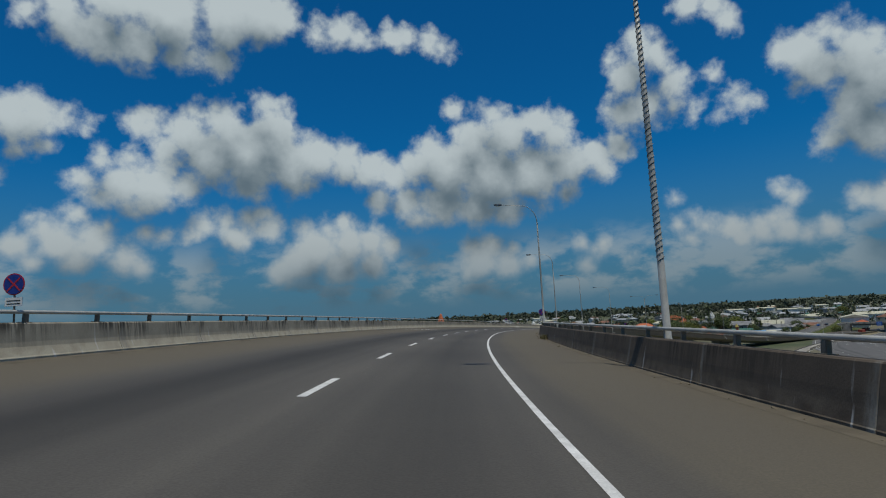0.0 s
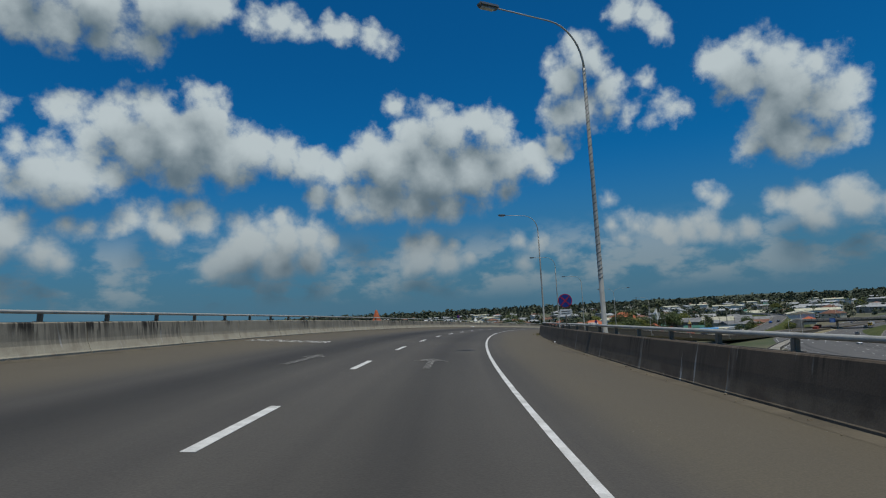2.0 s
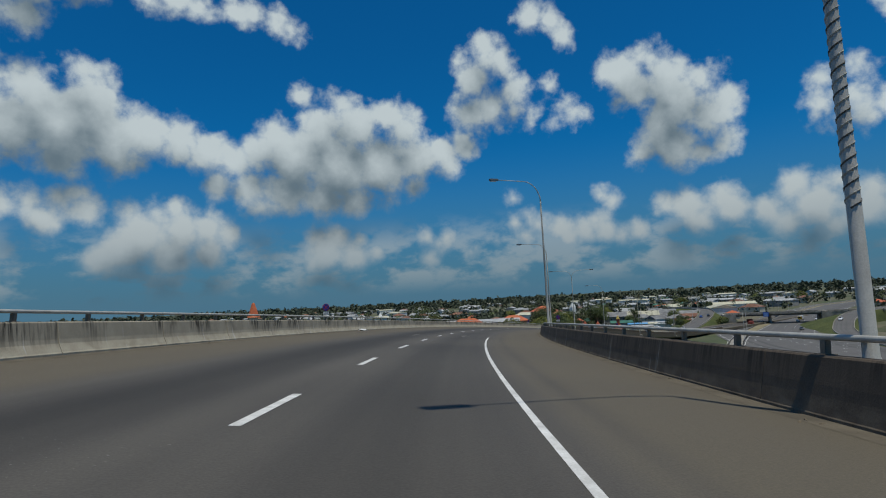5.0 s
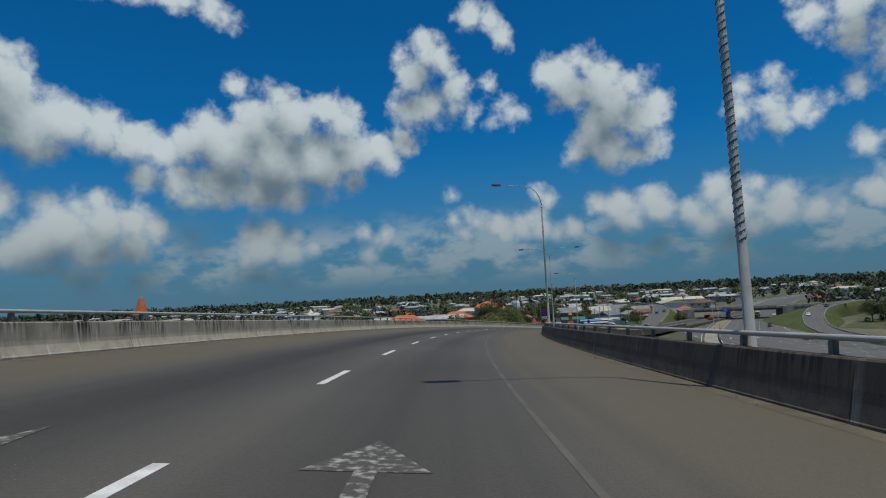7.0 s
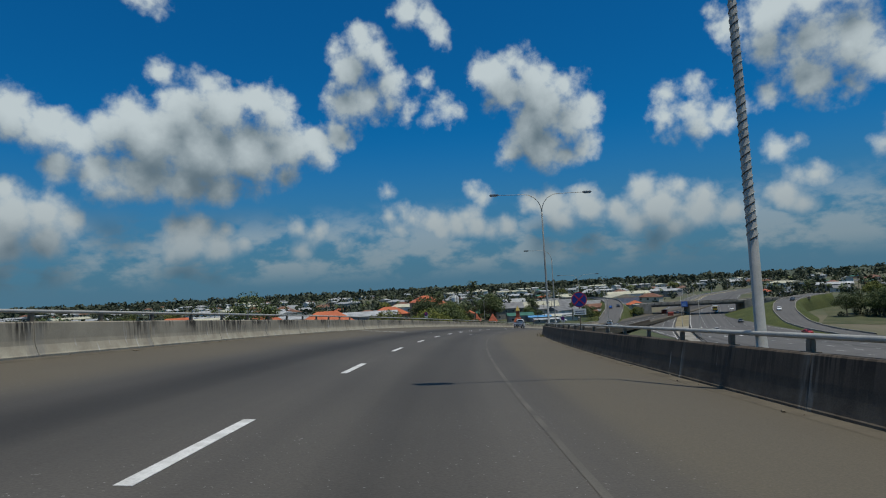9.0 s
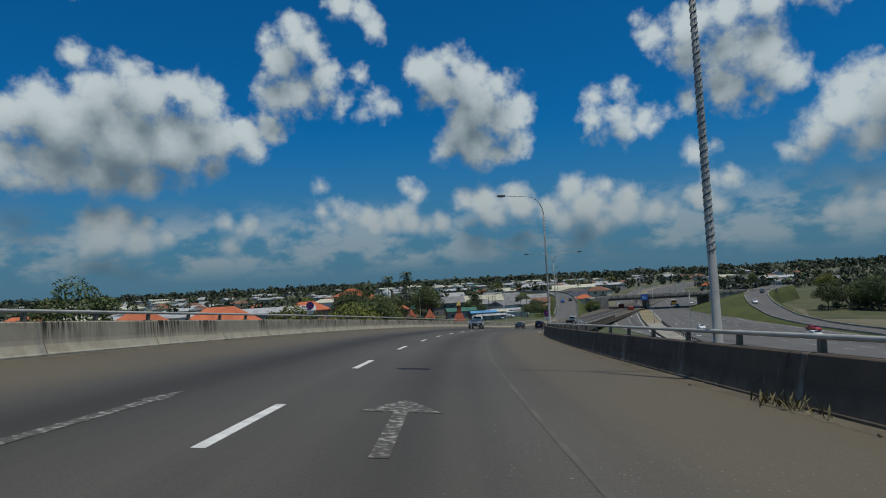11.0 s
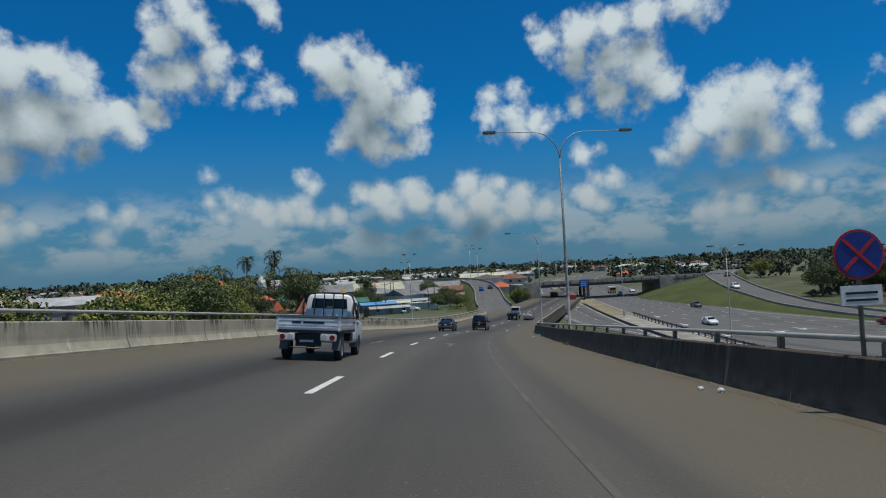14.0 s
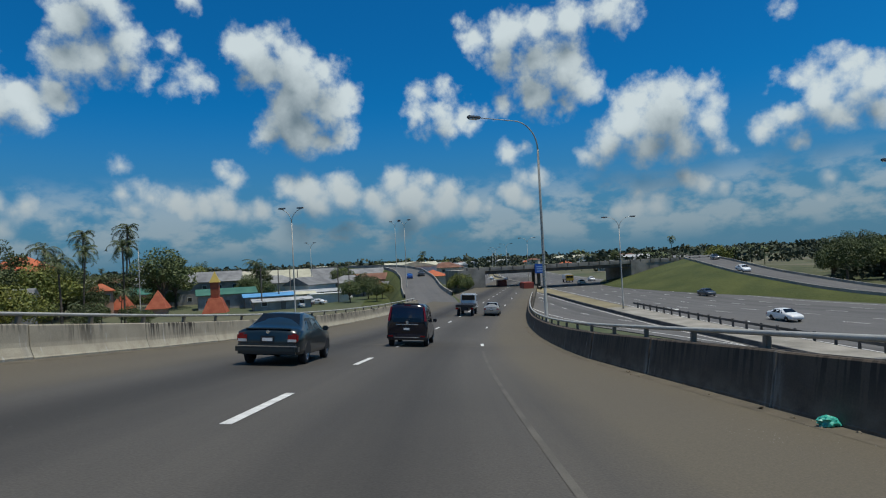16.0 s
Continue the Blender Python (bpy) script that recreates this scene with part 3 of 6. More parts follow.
cross = [(LEFT - 0.55, -1.1), (LEFT - 0.55, 0), (LEFT, 0), (-8.0, 0), (-6.0, 0), (-4.0, 0), (DASH, 0), (-0.4, 0), (EDGE, 0), (3.4, 0), (100, 0), (100.55, 0), (100.55, -1.1)]
deck = mesh_ob("road", sweep(cross, spread(-60, 600, 2.5), deck_place), ASPHALT)
tagged(deck, "worn grey-brown asphalt carriageway of a banked concrete flyover", "road", kind="structure")
fascia = mesh_ob("trim", sweep([(100.5, -1.05), (96.0, -2.4), (-6.0, -2.4), (LEFT - 0.5, -1.05)], spread(-60, 440, 5), deck_place), CONCRETE)
tagged(fascia, "grey concrete box girder under the flyover deck", "girder", kind="structure")
for s in spread(-40, 395, 45):
    top = on_road(s, -2, -2.3)
    if top.z > 1.5:
        bm = bmesh.new()
        box(bm, -3.2, 3.2, -0.9, 0.9, 0, top.z, 0.15)
        box(bm, -5.5, 5.5, -1.0, 1.0, top.z - 1.1, top.z + 0.1, 0.15)
        pier = mesh_ob("pier", bm, CONCRETE)
        pier.matrix_basis = pose(top.x, top.y, -0.05, 0, 0, -math.degrees(along(s)[3]))
        tagged(pier, "grey concrete hammerhead pier carrying the flyover", "pier", "flyover piers", "structure")


def bar(name, shape, z, mat, thick=0.004):
    """A flat painted shape of (x, y) corners, a few millimetres thick."""
    bm = bmesh.new()
    f = bm.faces.new([bm.verts.new((x, y, z)) for x, y in shape])
    r = bmesh.ops.extrude_face_region(bm, geom=[f])
    bmesh.ops.translate(bm, verts=[v for v in r["geom"] if isinstance(v, bmesh.types.BMVert)], vec=(0, 0, thick))
    bmesh.ops.recalc_face_normals(bm, faces=bm.faces)
    return bm


# parapets: cast panels with open joints, each 5.5 m long
PANEL = 5.5


def panel_mesh(name, side, length, mat):
    prof = [(0, -0.02), (0, 0.07), (0.03, 0.11), (0.14, 0.33), (0.17, 0.45), (0.24, 0.9), (0.265, 0.93), (0.5, 0.93), (0.53, 0.9), (0.53, -0.4)]
    if side > 0:
        prof[1:6] = [(0, 0.06), (0.012, 0.08), (0.05, 0.33), (0.07, 0.5), (0.13, 0.9)]
        prof[6] = (0.155, 0.93)
    bm = bmesh.new()
    ys = [-length / 2 + 0.005, -length / 2 + 0.02, length / 2 - 0.02, length / 2 - 0.005]
    rows = []
    for k, y in enumerate(ys):
        inset = 0.012 if k in (0, 3) else 0.0
        rows.append([bm.verts.new((side * (x + inset if i < 7 else x), y, z - (inset if 5 < i < 8 else 0))) for i, (x, z) in enumerate(prof)])
    for a, b in zip(rows, rows[1:]):
        for i in range(len(prof) - 1):
            bm.faces.new((a[i], a[i + 1], b[i + 1], b[i]))
    bm.faces.new(rows[0]), bm.faces.new(rows[-1][::-1])
    bmesh.ops.recalc_face_normals(bm, faces=bm.faces)
    me = bpy.data.meshes.new(name)
    bm.to_mesh(me)
    bm.free()
    me.materials.append(mat)
    return me


outer_wall = thing("wall_outer", Matrix(), "pale weathered concrete parapet with black drip stains", "parapet", kind="structure")
inner_wall = thing("wall_inner", Matrix(), "sooty concrete parapet, its shaded face coloured darker, with pale lime streaks", "parapet", kind="structure")
outer_panel = panel_mesh("panel", -1, PANEL * (1 - LEFT / 386), PARAPET)
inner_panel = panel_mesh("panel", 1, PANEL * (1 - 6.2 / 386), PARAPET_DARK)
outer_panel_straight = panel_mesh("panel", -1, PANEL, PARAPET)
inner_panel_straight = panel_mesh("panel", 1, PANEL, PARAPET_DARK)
s = -20.0
while s < 515:
    mid = s + PANEL / 2
    if mid < 424:
        share("panel", outer_panel, outer_wall, seat(mid, LEFT))
    if mid < 440:
        slant = math.degrees(math.atan2(right_foot(mid + 2) - right_foot(mid - 2), 4))
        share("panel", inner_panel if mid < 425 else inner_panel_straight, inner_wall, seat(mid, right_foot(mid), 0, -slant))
    s += PANEL

# steel rails on short posts
def rail_section(side, foot):
    return [(foot + side * (0.4 + 0.065 * math.cos(a)), 1.2 + 0.052 * math.sin(a)) for a in [k * math.pi / 5 for k in range(10)]]


POST = bmesh.new()
box(POST, -0.05, 0.05, -0.07, 0.07, 0.9, 1.15, 0.012)
box(POST, -0.11, 0.11, -0.12, 0.12, 0.925, 0.945)
post_mesh = bpy.data.meshes.new("post")
POST.to_mesh(post_mesh)
POST.free()
post_mesh.materials.append(STEEL_DARK)
for side, label in ((-1, "grey steel handrail on short posts along the outer parapet"), (1, "grey steel handrail on short posts along the inner parapet")):
    rail = thing("handrail", Matrix(), label, "handrail", kind="structure")
    end = 424 if side < 0 else 440
    if side < 0:
        part("rail", sweep(rail_section(-1, LEFT), spread(-20, end, 2.5), closed=True), STEEL, rail, smooth=True)
    else:
        part("rail", sweep([(x + 100, z) for x, z in rail_section(1, 0)], spread(-20, end, 2.5), deck_place, closed=True), STEEL, rail, smooth=True)
    for s in spread(-20, end - 1, 2.9):
        share("post", post_mesh, rail, seat(s, (LEFT - 0.4) if side < 0 else right_foot(s) + 0.4))

# painted lines
lane_line = thing("lane_line", Matrix(), "white broken lane line worn by traffic", "road marking", kind="structure")
dash = bpy.data.meshes.new("dash")
bm = bar("dash", [(-0.075, 0), (0.075, 0), (0.075, 2.9), (-0.075, 2.9)], 0.002, PAINT)
bm.to_mesh(dash), bm.free()
dash.materials.append(PAINT)
for i in range(-6, 62):
    share("dash", dash, lane_line, seat(9.5 + 9.0 * i, DASH))
for s in (371.5, 389.5, 407.5, 425.5, 443.5, 461.5):
    share("dash", dash, lane_line, seat(s, EDGE))
tagged(mesh_ob("edge_line", sweep([(EDGE - 0.055, 0.005), (EDGE + 0.055, 0.005)], spread(-60, 145, 2)), PAINT), "white solid edge line of the inner shoulder", "road marking", kind="structure")
tagged(mesh_ob("old_edge_line", sweep([(EDGE - 0.045, 0.005), (EDGE + 0.045, 0.005)], spread(145, 368, 2)), PAINT_FAINT), "almost worn away edge line of the inner shoulder", "road marking", kind="structure")
# lane arrows, and the word on the outer shoulder
def arrow(shaft, head, wide):
    return [(-0.1, 0), (0.1, 0), (0.1, shaft), (wide, shaft), (0, shaft + head), (-wide, shaft), (-0.1, shaft)]


for s in (55.2, 144.6, 234.3, 324.2):
    for u, shape in ((-0.4, arrow(2.7, 1.25, 0.58)), (-4.15, arrow(3.1, 1.2, 0.2 if s > 100 else 0.36))):
        a = mesh_ob("lane_arrow", bar("arrow", shape, 0.003, PAINT_WORN), PAINT_WORN)
        a.matrix_basis = seat(s, u)
        tagged(a, "white straight-ahead arrow, scuffed thin by tyres", "road marking", "lane arrows", "structure")


def road_word(word, s, u, wide, tall):
    """A painted word, stretched along the road for the driver to read."""
    cu = bpy.data.curves.new("lettering", "FONT")
    cu.body, cu.extrude, cu.offset, cu.resolution_u = word, 0.002, 0.012, 3
    ob = bpy.data.objects.new("lettering_curve", cu)
    me = bpy.data.meshes.new_from_object(ob)
    bpy.data.objects.remove(ob)
    x0, x1 = min(v.co.x for v in me.vertices), max(v.co.x for v in me.vertices)
    y0, y1 = min(v.co.y for v in me.vertices), max(v.co.y for v in me.vertices)
    for v in me.vertices:
        v.co = ((v.co.x - x0) / (x1 - x0) * wide, (v.co.y - y0) / (y1 - y0) * tall, v.co.z + 0.005)
    me.materials.clear()
    me.materials.append(PAINT_SCUFFED)
    ob = new("road_lettering", me)
    ob.matrix_basis = seat(s, u)
    tagged(ob, "tall white painted word along the outer shoulder", "road marking", "shoulder lettering", "structure")


for s in (67.5, 235.4):
    road_word("SHOULDER", s, -10.25, 4.1, 1.7)
for s, u, w in ((65.1, -6.3, 0.55), (64.5, -7.8, 0.35), (47.2, -7.3, 1.5)):
    m = mesh_ob("worn_marking", bar("patch", [(-w / 2, 0), (w / 2, 0), (w / 2 - 0.05, 0.25), (-w / 2 + 0.08, 0.25)], 0.003, PAINT_WORN), PAINT_WORN)
    m.matrix_basis = seat(s, u)
    tagged(m, "scuffed white scrap of old road paint", "road marking", "old paint scraps", "structure")
# a thin cast shadow on the outer shoulder, laid on as a dark sheet
streak = mesh_ob("stain", sweep([(-9.2, 0.003), (-8.6, 0.003), (-7.6, 0.003), (-6.9, 0.003), (-6.2, 0.003)], [147.0, 147.15, 147.3], lambda s, u, z: on_road(s - 0.12 * (u + 8) + (0.1 if u < -9 or u > -6.5 else 0) * (147.15 - s) * 9, u, z)), SKID_SHADOW)
tagged(streak, "dark streak painted as a shadow across the outer shoulder", "stain", kind="structure")
# expansion joints
for i, s in enumerate((371.0,)):
    j = mesh_ob("expansion_joint", sweep([(LEFT + 0.05, 0.004), (DASH, 0.004), (100 - 0.05, 0.004)], [s, s + 0.16], deck_place), PAINT_FAINT)
    tagged(j, "narrow expansion joint across the flyover deck", "expansion joint", kind="structure")
# skid marks
for s0, s1, u0, u1 in ((257, 268, -6.1, -6.2), (258.5, 269, -5.75, -5.8)):
    k = mesh_ob("skid_mark", sweep([(-0.06, 0.003), (0.06, 0.003)], spread(s0, s1, 2), lambda s, u, z: on_road(s, u0 + (u1 - u0) * (s - s0) / (s1 - s0) + u, z)), SKID_SHADOW)
    tagged(k, "thin black skid mark on the outer lane", "skid mark", kind="structure")
# blown dirt along the feet of both parapets
for side in (-1, 1):
    bm = bmesh.new()
    random.seed(3 + side)
    for i in range(900):
        s = random.uniform(-10, 392)
        size = random.uniform(0.012, 0.03) * random.choice((1, 1, 1, 1.7))
        u = (LEFT + abs(random.gauss(0.05, 0.14))) if side < 0 else right_foot(s) - abs(random.gauss(0.05, 0.2))
        m = seat(s, u, size * 0.25) @ pose(0, 0, 0, random.uniform(-30, 30), random.uniform(-30, 30), random.uniform(0, 360)) @ Matrix.Diagonal((size, size * random.uniform(0.6, 2.5), size * 0.6, 1))
        bmesh.ops.create_icosphere(bm, subdivisions=1, radius=1, matrix=m)
    tagged(mesh_ob("grit", bm, DIRT), "grit and dead leaves blown against the parapet foot", "grit", kind="stuff")
    tagged(mesh_ob("silt", sweep([(LEFT + 0.004, 0.02), (LEFT + 0.22, 0.012), (LEFT + 0.45, 0.003)] if side < 0 else [(99.62, 0.003), (99.85, 0.012), (99.996, 0.02)], spread(-20, 392, 2), deck_place), SILT), "pale silt lying along the parapet foot", "silt", kind="stuff")

# ---- roads on the ground ----
def ground_road(name, way, width, label, z=0.03, mat=None):
    ob = mesh_ob(name, sweep([(-width / 2, z - 0.3), (-width / 2, z), (-width / 4, z), (0, z), (width / 4, z), (width / 2, z), (width / 2, z - 0.3)], spread(0, way.length, 6), way.place), mat or ASPHALT_PALE)
    return tagged(ob, label, "road", kind="structure")


ground_road("highway", HIGHWAY, 42, "wide pale grey asphalt highway under the overpass")
ground_road("ramp_right", RIGHT_RAMP, 8, "pale asphalt slip road on a grassy bank", 0.06)
ground_road("ramp_left", LEFT_RAMP, 8.5, "pale concrete slip road climbing to the overpass", 0.06)


def ribbon(name, way, u, width, s0, s1, z, mat, label, category="road marking"):
    ob = mesh_ob(name, sweep([(u - width / 2, z), (u + width / 2, z)], spread(s0, s1, 5), way.place), mat)
    return tagged(ob, label, category, kind="structure")


def ridge(name, way, u, width, height, s0, s1, mat, label, category):
    ob = mesh_ob(name, sweep([(u - width / 2, 0.02), (u - width / 2 * 0.7, height), (u + width / 2 * 0.7, height), (u + width / 2, 0.02)], spread(s0, s1, 4), way.place), mat)
    return tagged(ob, label, category, kind="structure")


HL = HIGHWAY.length
for u in (-19.5, 19.5):
    ribbon("edge_line", HIGHWAY, u, 0.18, 60, HL, 0.04, PAINT, "white solid edge line on the highway")
far_line = thing("lane_line", Matrix(), "white broken lane lines on the highway", "road marking", kind="structure")
for u in (-14.8, 0.6, 5.2, 9.8, 14.4):
    for s in np.arange(100, 520, 9.0):
        share("dash", dash, far_line, HIGHWAY.seat(float(s), u, 0.036))
# the median runs straighter than the wide right-hand carriageway
MEDIAN = Way([(150, 246, 0), (175, 277, 0), (197, 300, 0), (217.5, 319.5, 0), (243, 341, 0), (281, 371.5, 0), (330, 411, 0), (395, 461, 0), (515, 541, 0), (640, 597, 0)])
ridge("median_kerb", MEDIAN, -2.5, 0.5, 0.75, 185, MEDIAN.length, CONCRETE, "grey concrete median barrier of the highway", "barrier")
ridge("kerb", MEDIAN, -5.2, 0.3, 0.45, 20, 165, SOOT, "low dark barrier beside the median", "barrier")
ribbon("median", MEDIAN, -2.5, 5.0, 122, MEDIAN.length, 0.035, DRY_GRASS, "dry straw-coloured median strip", "verge")
for u in (-5.9, 0.7):
    ribbon("edge_line", MEDIAN, u, 0.18, 20, MEDIAN.length, 0.04, PAINT, "white solid edge line on the highway")
guard = thing("guard_fence", Matrix(), "low dark guard fence on short posts along the traffic island", "fence", kind="structure")
bm = bmesh.new()
box(bm, -0.09, 0.09, -0.09, 0.09, 0, 0.95, 0.01)
guard_post = bpy.data.meshes.new("post")
bm.to_mesh(guard_post), bm.free()
guard_post.materials.append(SOOT)
for s in np.arange(40, 121, 2.4):
    share("post", guard_post, guard, MEDIAN.seat(float(s), 0.1, 0.03))
part("rail", sweep([(0.03, 0.6), (0.03, 0.85), (0.17, 0.85), (0.17, 0.6)], spread(40, 121, 3), lambda s, u, z: MEDIAN.place(s, u, z + 0.03), closed=True), SOOT, guard)
for s, u in ((82, 4.0), (82, 8.6), (84, 13.2), (86, 17.8), (100, 4.0), (100, 8.6), (150, -8.4), (150, -12.6), (118, 4.0)):
    a = mesh_ob("lane_arrow", bar("arrow", arrow(2.6, 1.6, 0.75), 0.003, PAINT), PAINT)
    a.matrix_basis = MEDIAN.seat(s, u, 0.034, 180 if u > -5 else 0)
    tagged(a, "white lane arrow on the highway", "road marking", "highway arrows", "structure")
island = mesh_ob("traffic_island", sweep([(-4.9, 0.03), (-4.8, 0.2), (-0.3, 0.2), (-0.2, 0.03)], spread(20, 121, 3), MEDIAN.place), CONCRETE)
tagged(island, "paved traffic island with a kerb on the highway", "traffic island", kind="structure")
for way, u, s1 in ((RIGHT_RAMP, -4.1, 175), (RIGHT_RAMP, 4.1, 260), (LEFT_RAMP, -4.4, 999), (LEFT_RAMP, 4.4, 999)):
    ridge("kerb", way, u, 0.35, 0.8 if way is LEFT_RAMP else 0.5, 5 if way is RIGHT_RAMP else 40, min(s1, way.length), CONCRETE, "low concrete barrier along the slip road", "barrier")
# banks under the slip roads
def bank_sheet(name, way, width, s0, s1, mat, label, lefts=3.0, rights=3.0, swell=1.0):
    bm = bmesh.new()
    rows = []
    for s in spread(s0, s1, 4):
        z = way.place(s).z
        left_reach = lefts * min(1.0, swell + max(0.0, s - 62) / 50)
        a, b = way.place(s, -width / 2 - left_reach * max(z, 0.1)), way.place(s, width / 2 + rights * max(z, 0.1))
        c, d = way.place(s, -width / 2, 0.03), way.place(s, width / 2, 0.03)
        a.z = b.z = -0.05
        rows.append([bm.verts.new(v) for v in (a, a.lerp(c, 0.55) + Vector((0, 0, 0.12)), c, d, d.lerp(b, 0.45) + Vector((0, 0, 0.12)), b)])
    for p, q in zip(rows, rows[1:]):
        for k in range(5):
            bm.faces.new((p[k], p[k + 1], q[k + 1], q[k]))
    return tagged(mesh_ob(name, bm, mat, smooth=True), label, "bank", kind="structure")


bank_sheet("bank", RIGHT_RAMP, 8.8, 4, RIGHT_RAMP.length - 60, GRASS, "mown green grass bank beside the slip road", 2.4, 4.0, 0.15)
bank_sheet("bank", LEFT_RAMP, 9.2, 4, LEFT_RAMP.length, GRASS, "overgrown green bank under the climbing slip road", 0.9, 1.2)
for pts, mat, label in (([(262, 300), (300, 318), (345, 345), (420, 400), (470, 380), (400, 300), (330, 255), (270, 250)], FIELD, "wide mown grass field beyond the slip road"),
                        ([(232, 392), (262, 420), (292, 452), (320, 440), (300, 415), (272, 395), (248, 383)], GRASS, "green verge by the slip road")):
    bm = bmesh.new()
    bm.faces.new([bm.verts.new((x, y, 0.01)) for x, y in pts])
    tagged(mesh_ob("verge", bm, mat), label, "grass", kind="structure")

# ---- overpass ----
A, B = Vector((274, 388, 0)), Vector((308, 361, 0))
d = (B - A).normalized()
over = thing("overpass", Matrix.Translation((A.x, A.y, -0.05)) @ Matrix((d, Vector((-d.y, d.x, 0)), Vector((0, 0, 1)))).transposed().to_4x4(), "long weathered concrete overpass across the highway", "bridge")
SPAN = (B - A).length
bm = bmesh.new()
box(bm, -1.5, SPAN + 2, 0, 13, 4.7, 5.6, 0.05)
part("girder", bm, SOOT, over, "dark stained concrete girder")
bm = bmesh.new()
box(bm, -6, SPAN + 30, -0.6, 13.6, 5.6, 5.9, 0.04)
part("deck", bm, CONCRETE, over)
for y0 in (-0.6, 13.3):
    bm = bmesh.new()
    box(bm, -6, SPAN + 30, y0, y0 + 0.3, 5.9, 6.5, 0.04)
    part("parapet", bm, CONCRETE, over)
for x in spread(-5, SPAN + 29, 3.2):
    bm = bmesh.new()
    box(bm, x - 0.16, x + 0.16, -0.75, -0.55, 5.8, 6.65, 0.02)
    part("post", bm, SOOT, over)
for x0, x1 in ((-7.5, 0), (SPAN, SPAN + 5.0)):
    bm = bmesh.new()
    box(bm, x0, x1, -0.8, 13.8, 0, 6.1, 0.1)
    part("abutment", bm, CONCRETE, over)
for y in (2.5, 6.5, 10.5):
    bm = bmesh.new()
    tube(bm, [(SPAN * 0.42, y, 0), (SPAN * 0.42, y, 4.75)], 0.5, 14)
    part("column", bm, CONCRETE, over)
bm = bmesh.new()
box(bm, SPAN + 5, SPAN + 28, -0.5, 0.0, 1.2, 5.6, 0.03)
part("wing_wall", bm, CONCRETE, over, "pale stained wing wall")

# ---- vehicles ----
def gloss(name, c, rough=0.25, metal=0.0, coat=0.6):
    """Car paint: a clear coat over a colour with dust in its grain."""
    m = mixed(name, tuple(v * 0.82 for v in c), c, 1.6, 60, rough, metal, bump=0.01, spec=0.5)
    b = m.node_tree.nodes["Principled BSDF"]
    b.inputs["Coat Weight"].default_value, b.inputs["Coat Roughness"].default_value = coat, 0.06
    return m


def plain(name, c, rough=0.5, metal=0.0, spec=0.5):
    return mixed(name, tuple(v * 0.85 for v in c), c, 5, 50, rough, metal, bump=0.02, spec=spec)


VAN_PAINT = gloss("plum_black_paint", (0.011, 0.009, 0.017), 0.2)
SEDAN_PAINT = gloss("slate_green_paint", (0.011, 0.021, 0.025), 0.28)
WHITE_PAINT = gloss("white_paint", (0.84, 0.84, 0.83), 0.35)
SILVER_PAINT = gloss("beige_silver_paint", (0.4, 0.38, 0.33), 0.3, 0.4)
BLUE_PAINT = gloss("blue_paint", (0.03, 0.12, 0.4), 0.3)
RED_PAINT = gloss("red_paint", (0.42, 0.03, 0.02), 0.35)
YELLOW_PAINT = gloss("yellow_paint", (0.6, 0.4, 0.04), 0.35)
GREY_PAINT = gloss("grey_paint", (0.06, 0.065, 0.07), 0.3)
GLASS = plain("tinted_glass", (0.01, 0.012, 0.014), 0.08, 0.0, 0.45)
TYRE = plain("tyre_rubber", (0.02, 0.02, 0.02), 0.85)
ALLOY = plain("alloy", (0.5, 0.51, 0.52), 0.3, 0.85)
CHROME = plain("chrome", (0.75, 0.76, 0.78), 0.12, 1.0)
BLACK_TRIM = plain("black_plastic", (0.02, 0.02, 0.021), 0.55)
RED_LENS = plain("red_lens", (0.22, 0.008, 0.01), 0.15)
CLEAR_LENS = plain("clear_lens", (0.5, 0.5, 0.5), 0.15)
PLATE_BLACK = plain("black_plate", (0.015, 0.015, 0.015), 0.4)
PLATE_WHITE = plain("plate_white", (0.7, 0.7, 0.68), 0.5)
RUST_RED = plain("red_oxide", (0.33, 0.06, 0.035), 0.6)
STEEL_CLEAN = plain("bare_steel", (0.35, 0.36, 0.37), 0.35, 0.8)


def ring_points(sec):
    """Half a body section, sill to roof: sec = (y, sill z, belt z, roof z, half width low, half width belt, half width roof)."""
    y, zs, zb, zr, wl, wb, wr = sec
    top = max(zr, zb + 0.02)
    g = top - zb
    return [Vector(p) for p in (
        (wl * 0.78, y, zs), (wl * 0.97, y, zs + 0.05), (wl, y, zs + 0.16), (max(wl, wb), y, zs + (zb - zs) * 0.62), (wb, y, zb),
        (wb + (wr - wb) * 0.55, y, zb + g * 0.5), (wr, y, zb + g * 0.86), (wr - 0.08, y, zb + g * 0.97), (wr * 0.5, y, top + 0.012), (0, y, top + 0.018))]


def body(bm, secs):
    """A car body lofted through sections from tail to nose, closed at both ends."""
    rings = []
    for sec in secs:
        h = ring_points(sec)
        rings.append([bm.verts.new(p) for p in h] + [bm.verts.new((-p.x, p.y, p.z)) for p in h[-2::-1]])
    for a, b in zip(rings, rings[1:]):
        for k in range(len(a) - 1):
            bm.faces.new((a[k], a[k + 1], b[k + 1], b[k]))
        bm.faces.new((a[-1], a[0], b[0], b[-1]))
    bm.faces.new(rings[0]), bm.faces.new(rings[-1][::-1])
    bmesh.ops.recalc_face_normals(bm, faces=bm.faces)
    return bm


def between(secs, y):
    for a, b in zip(secs, secs[1:]):
        if a[0] <= y <= b[0]:
            t = (y - a[0]) / ((b[0] - a[0]) or 1)
            return tuple(p + (q - p) * t for p, q in zip(a, b))
    return secs[-1]


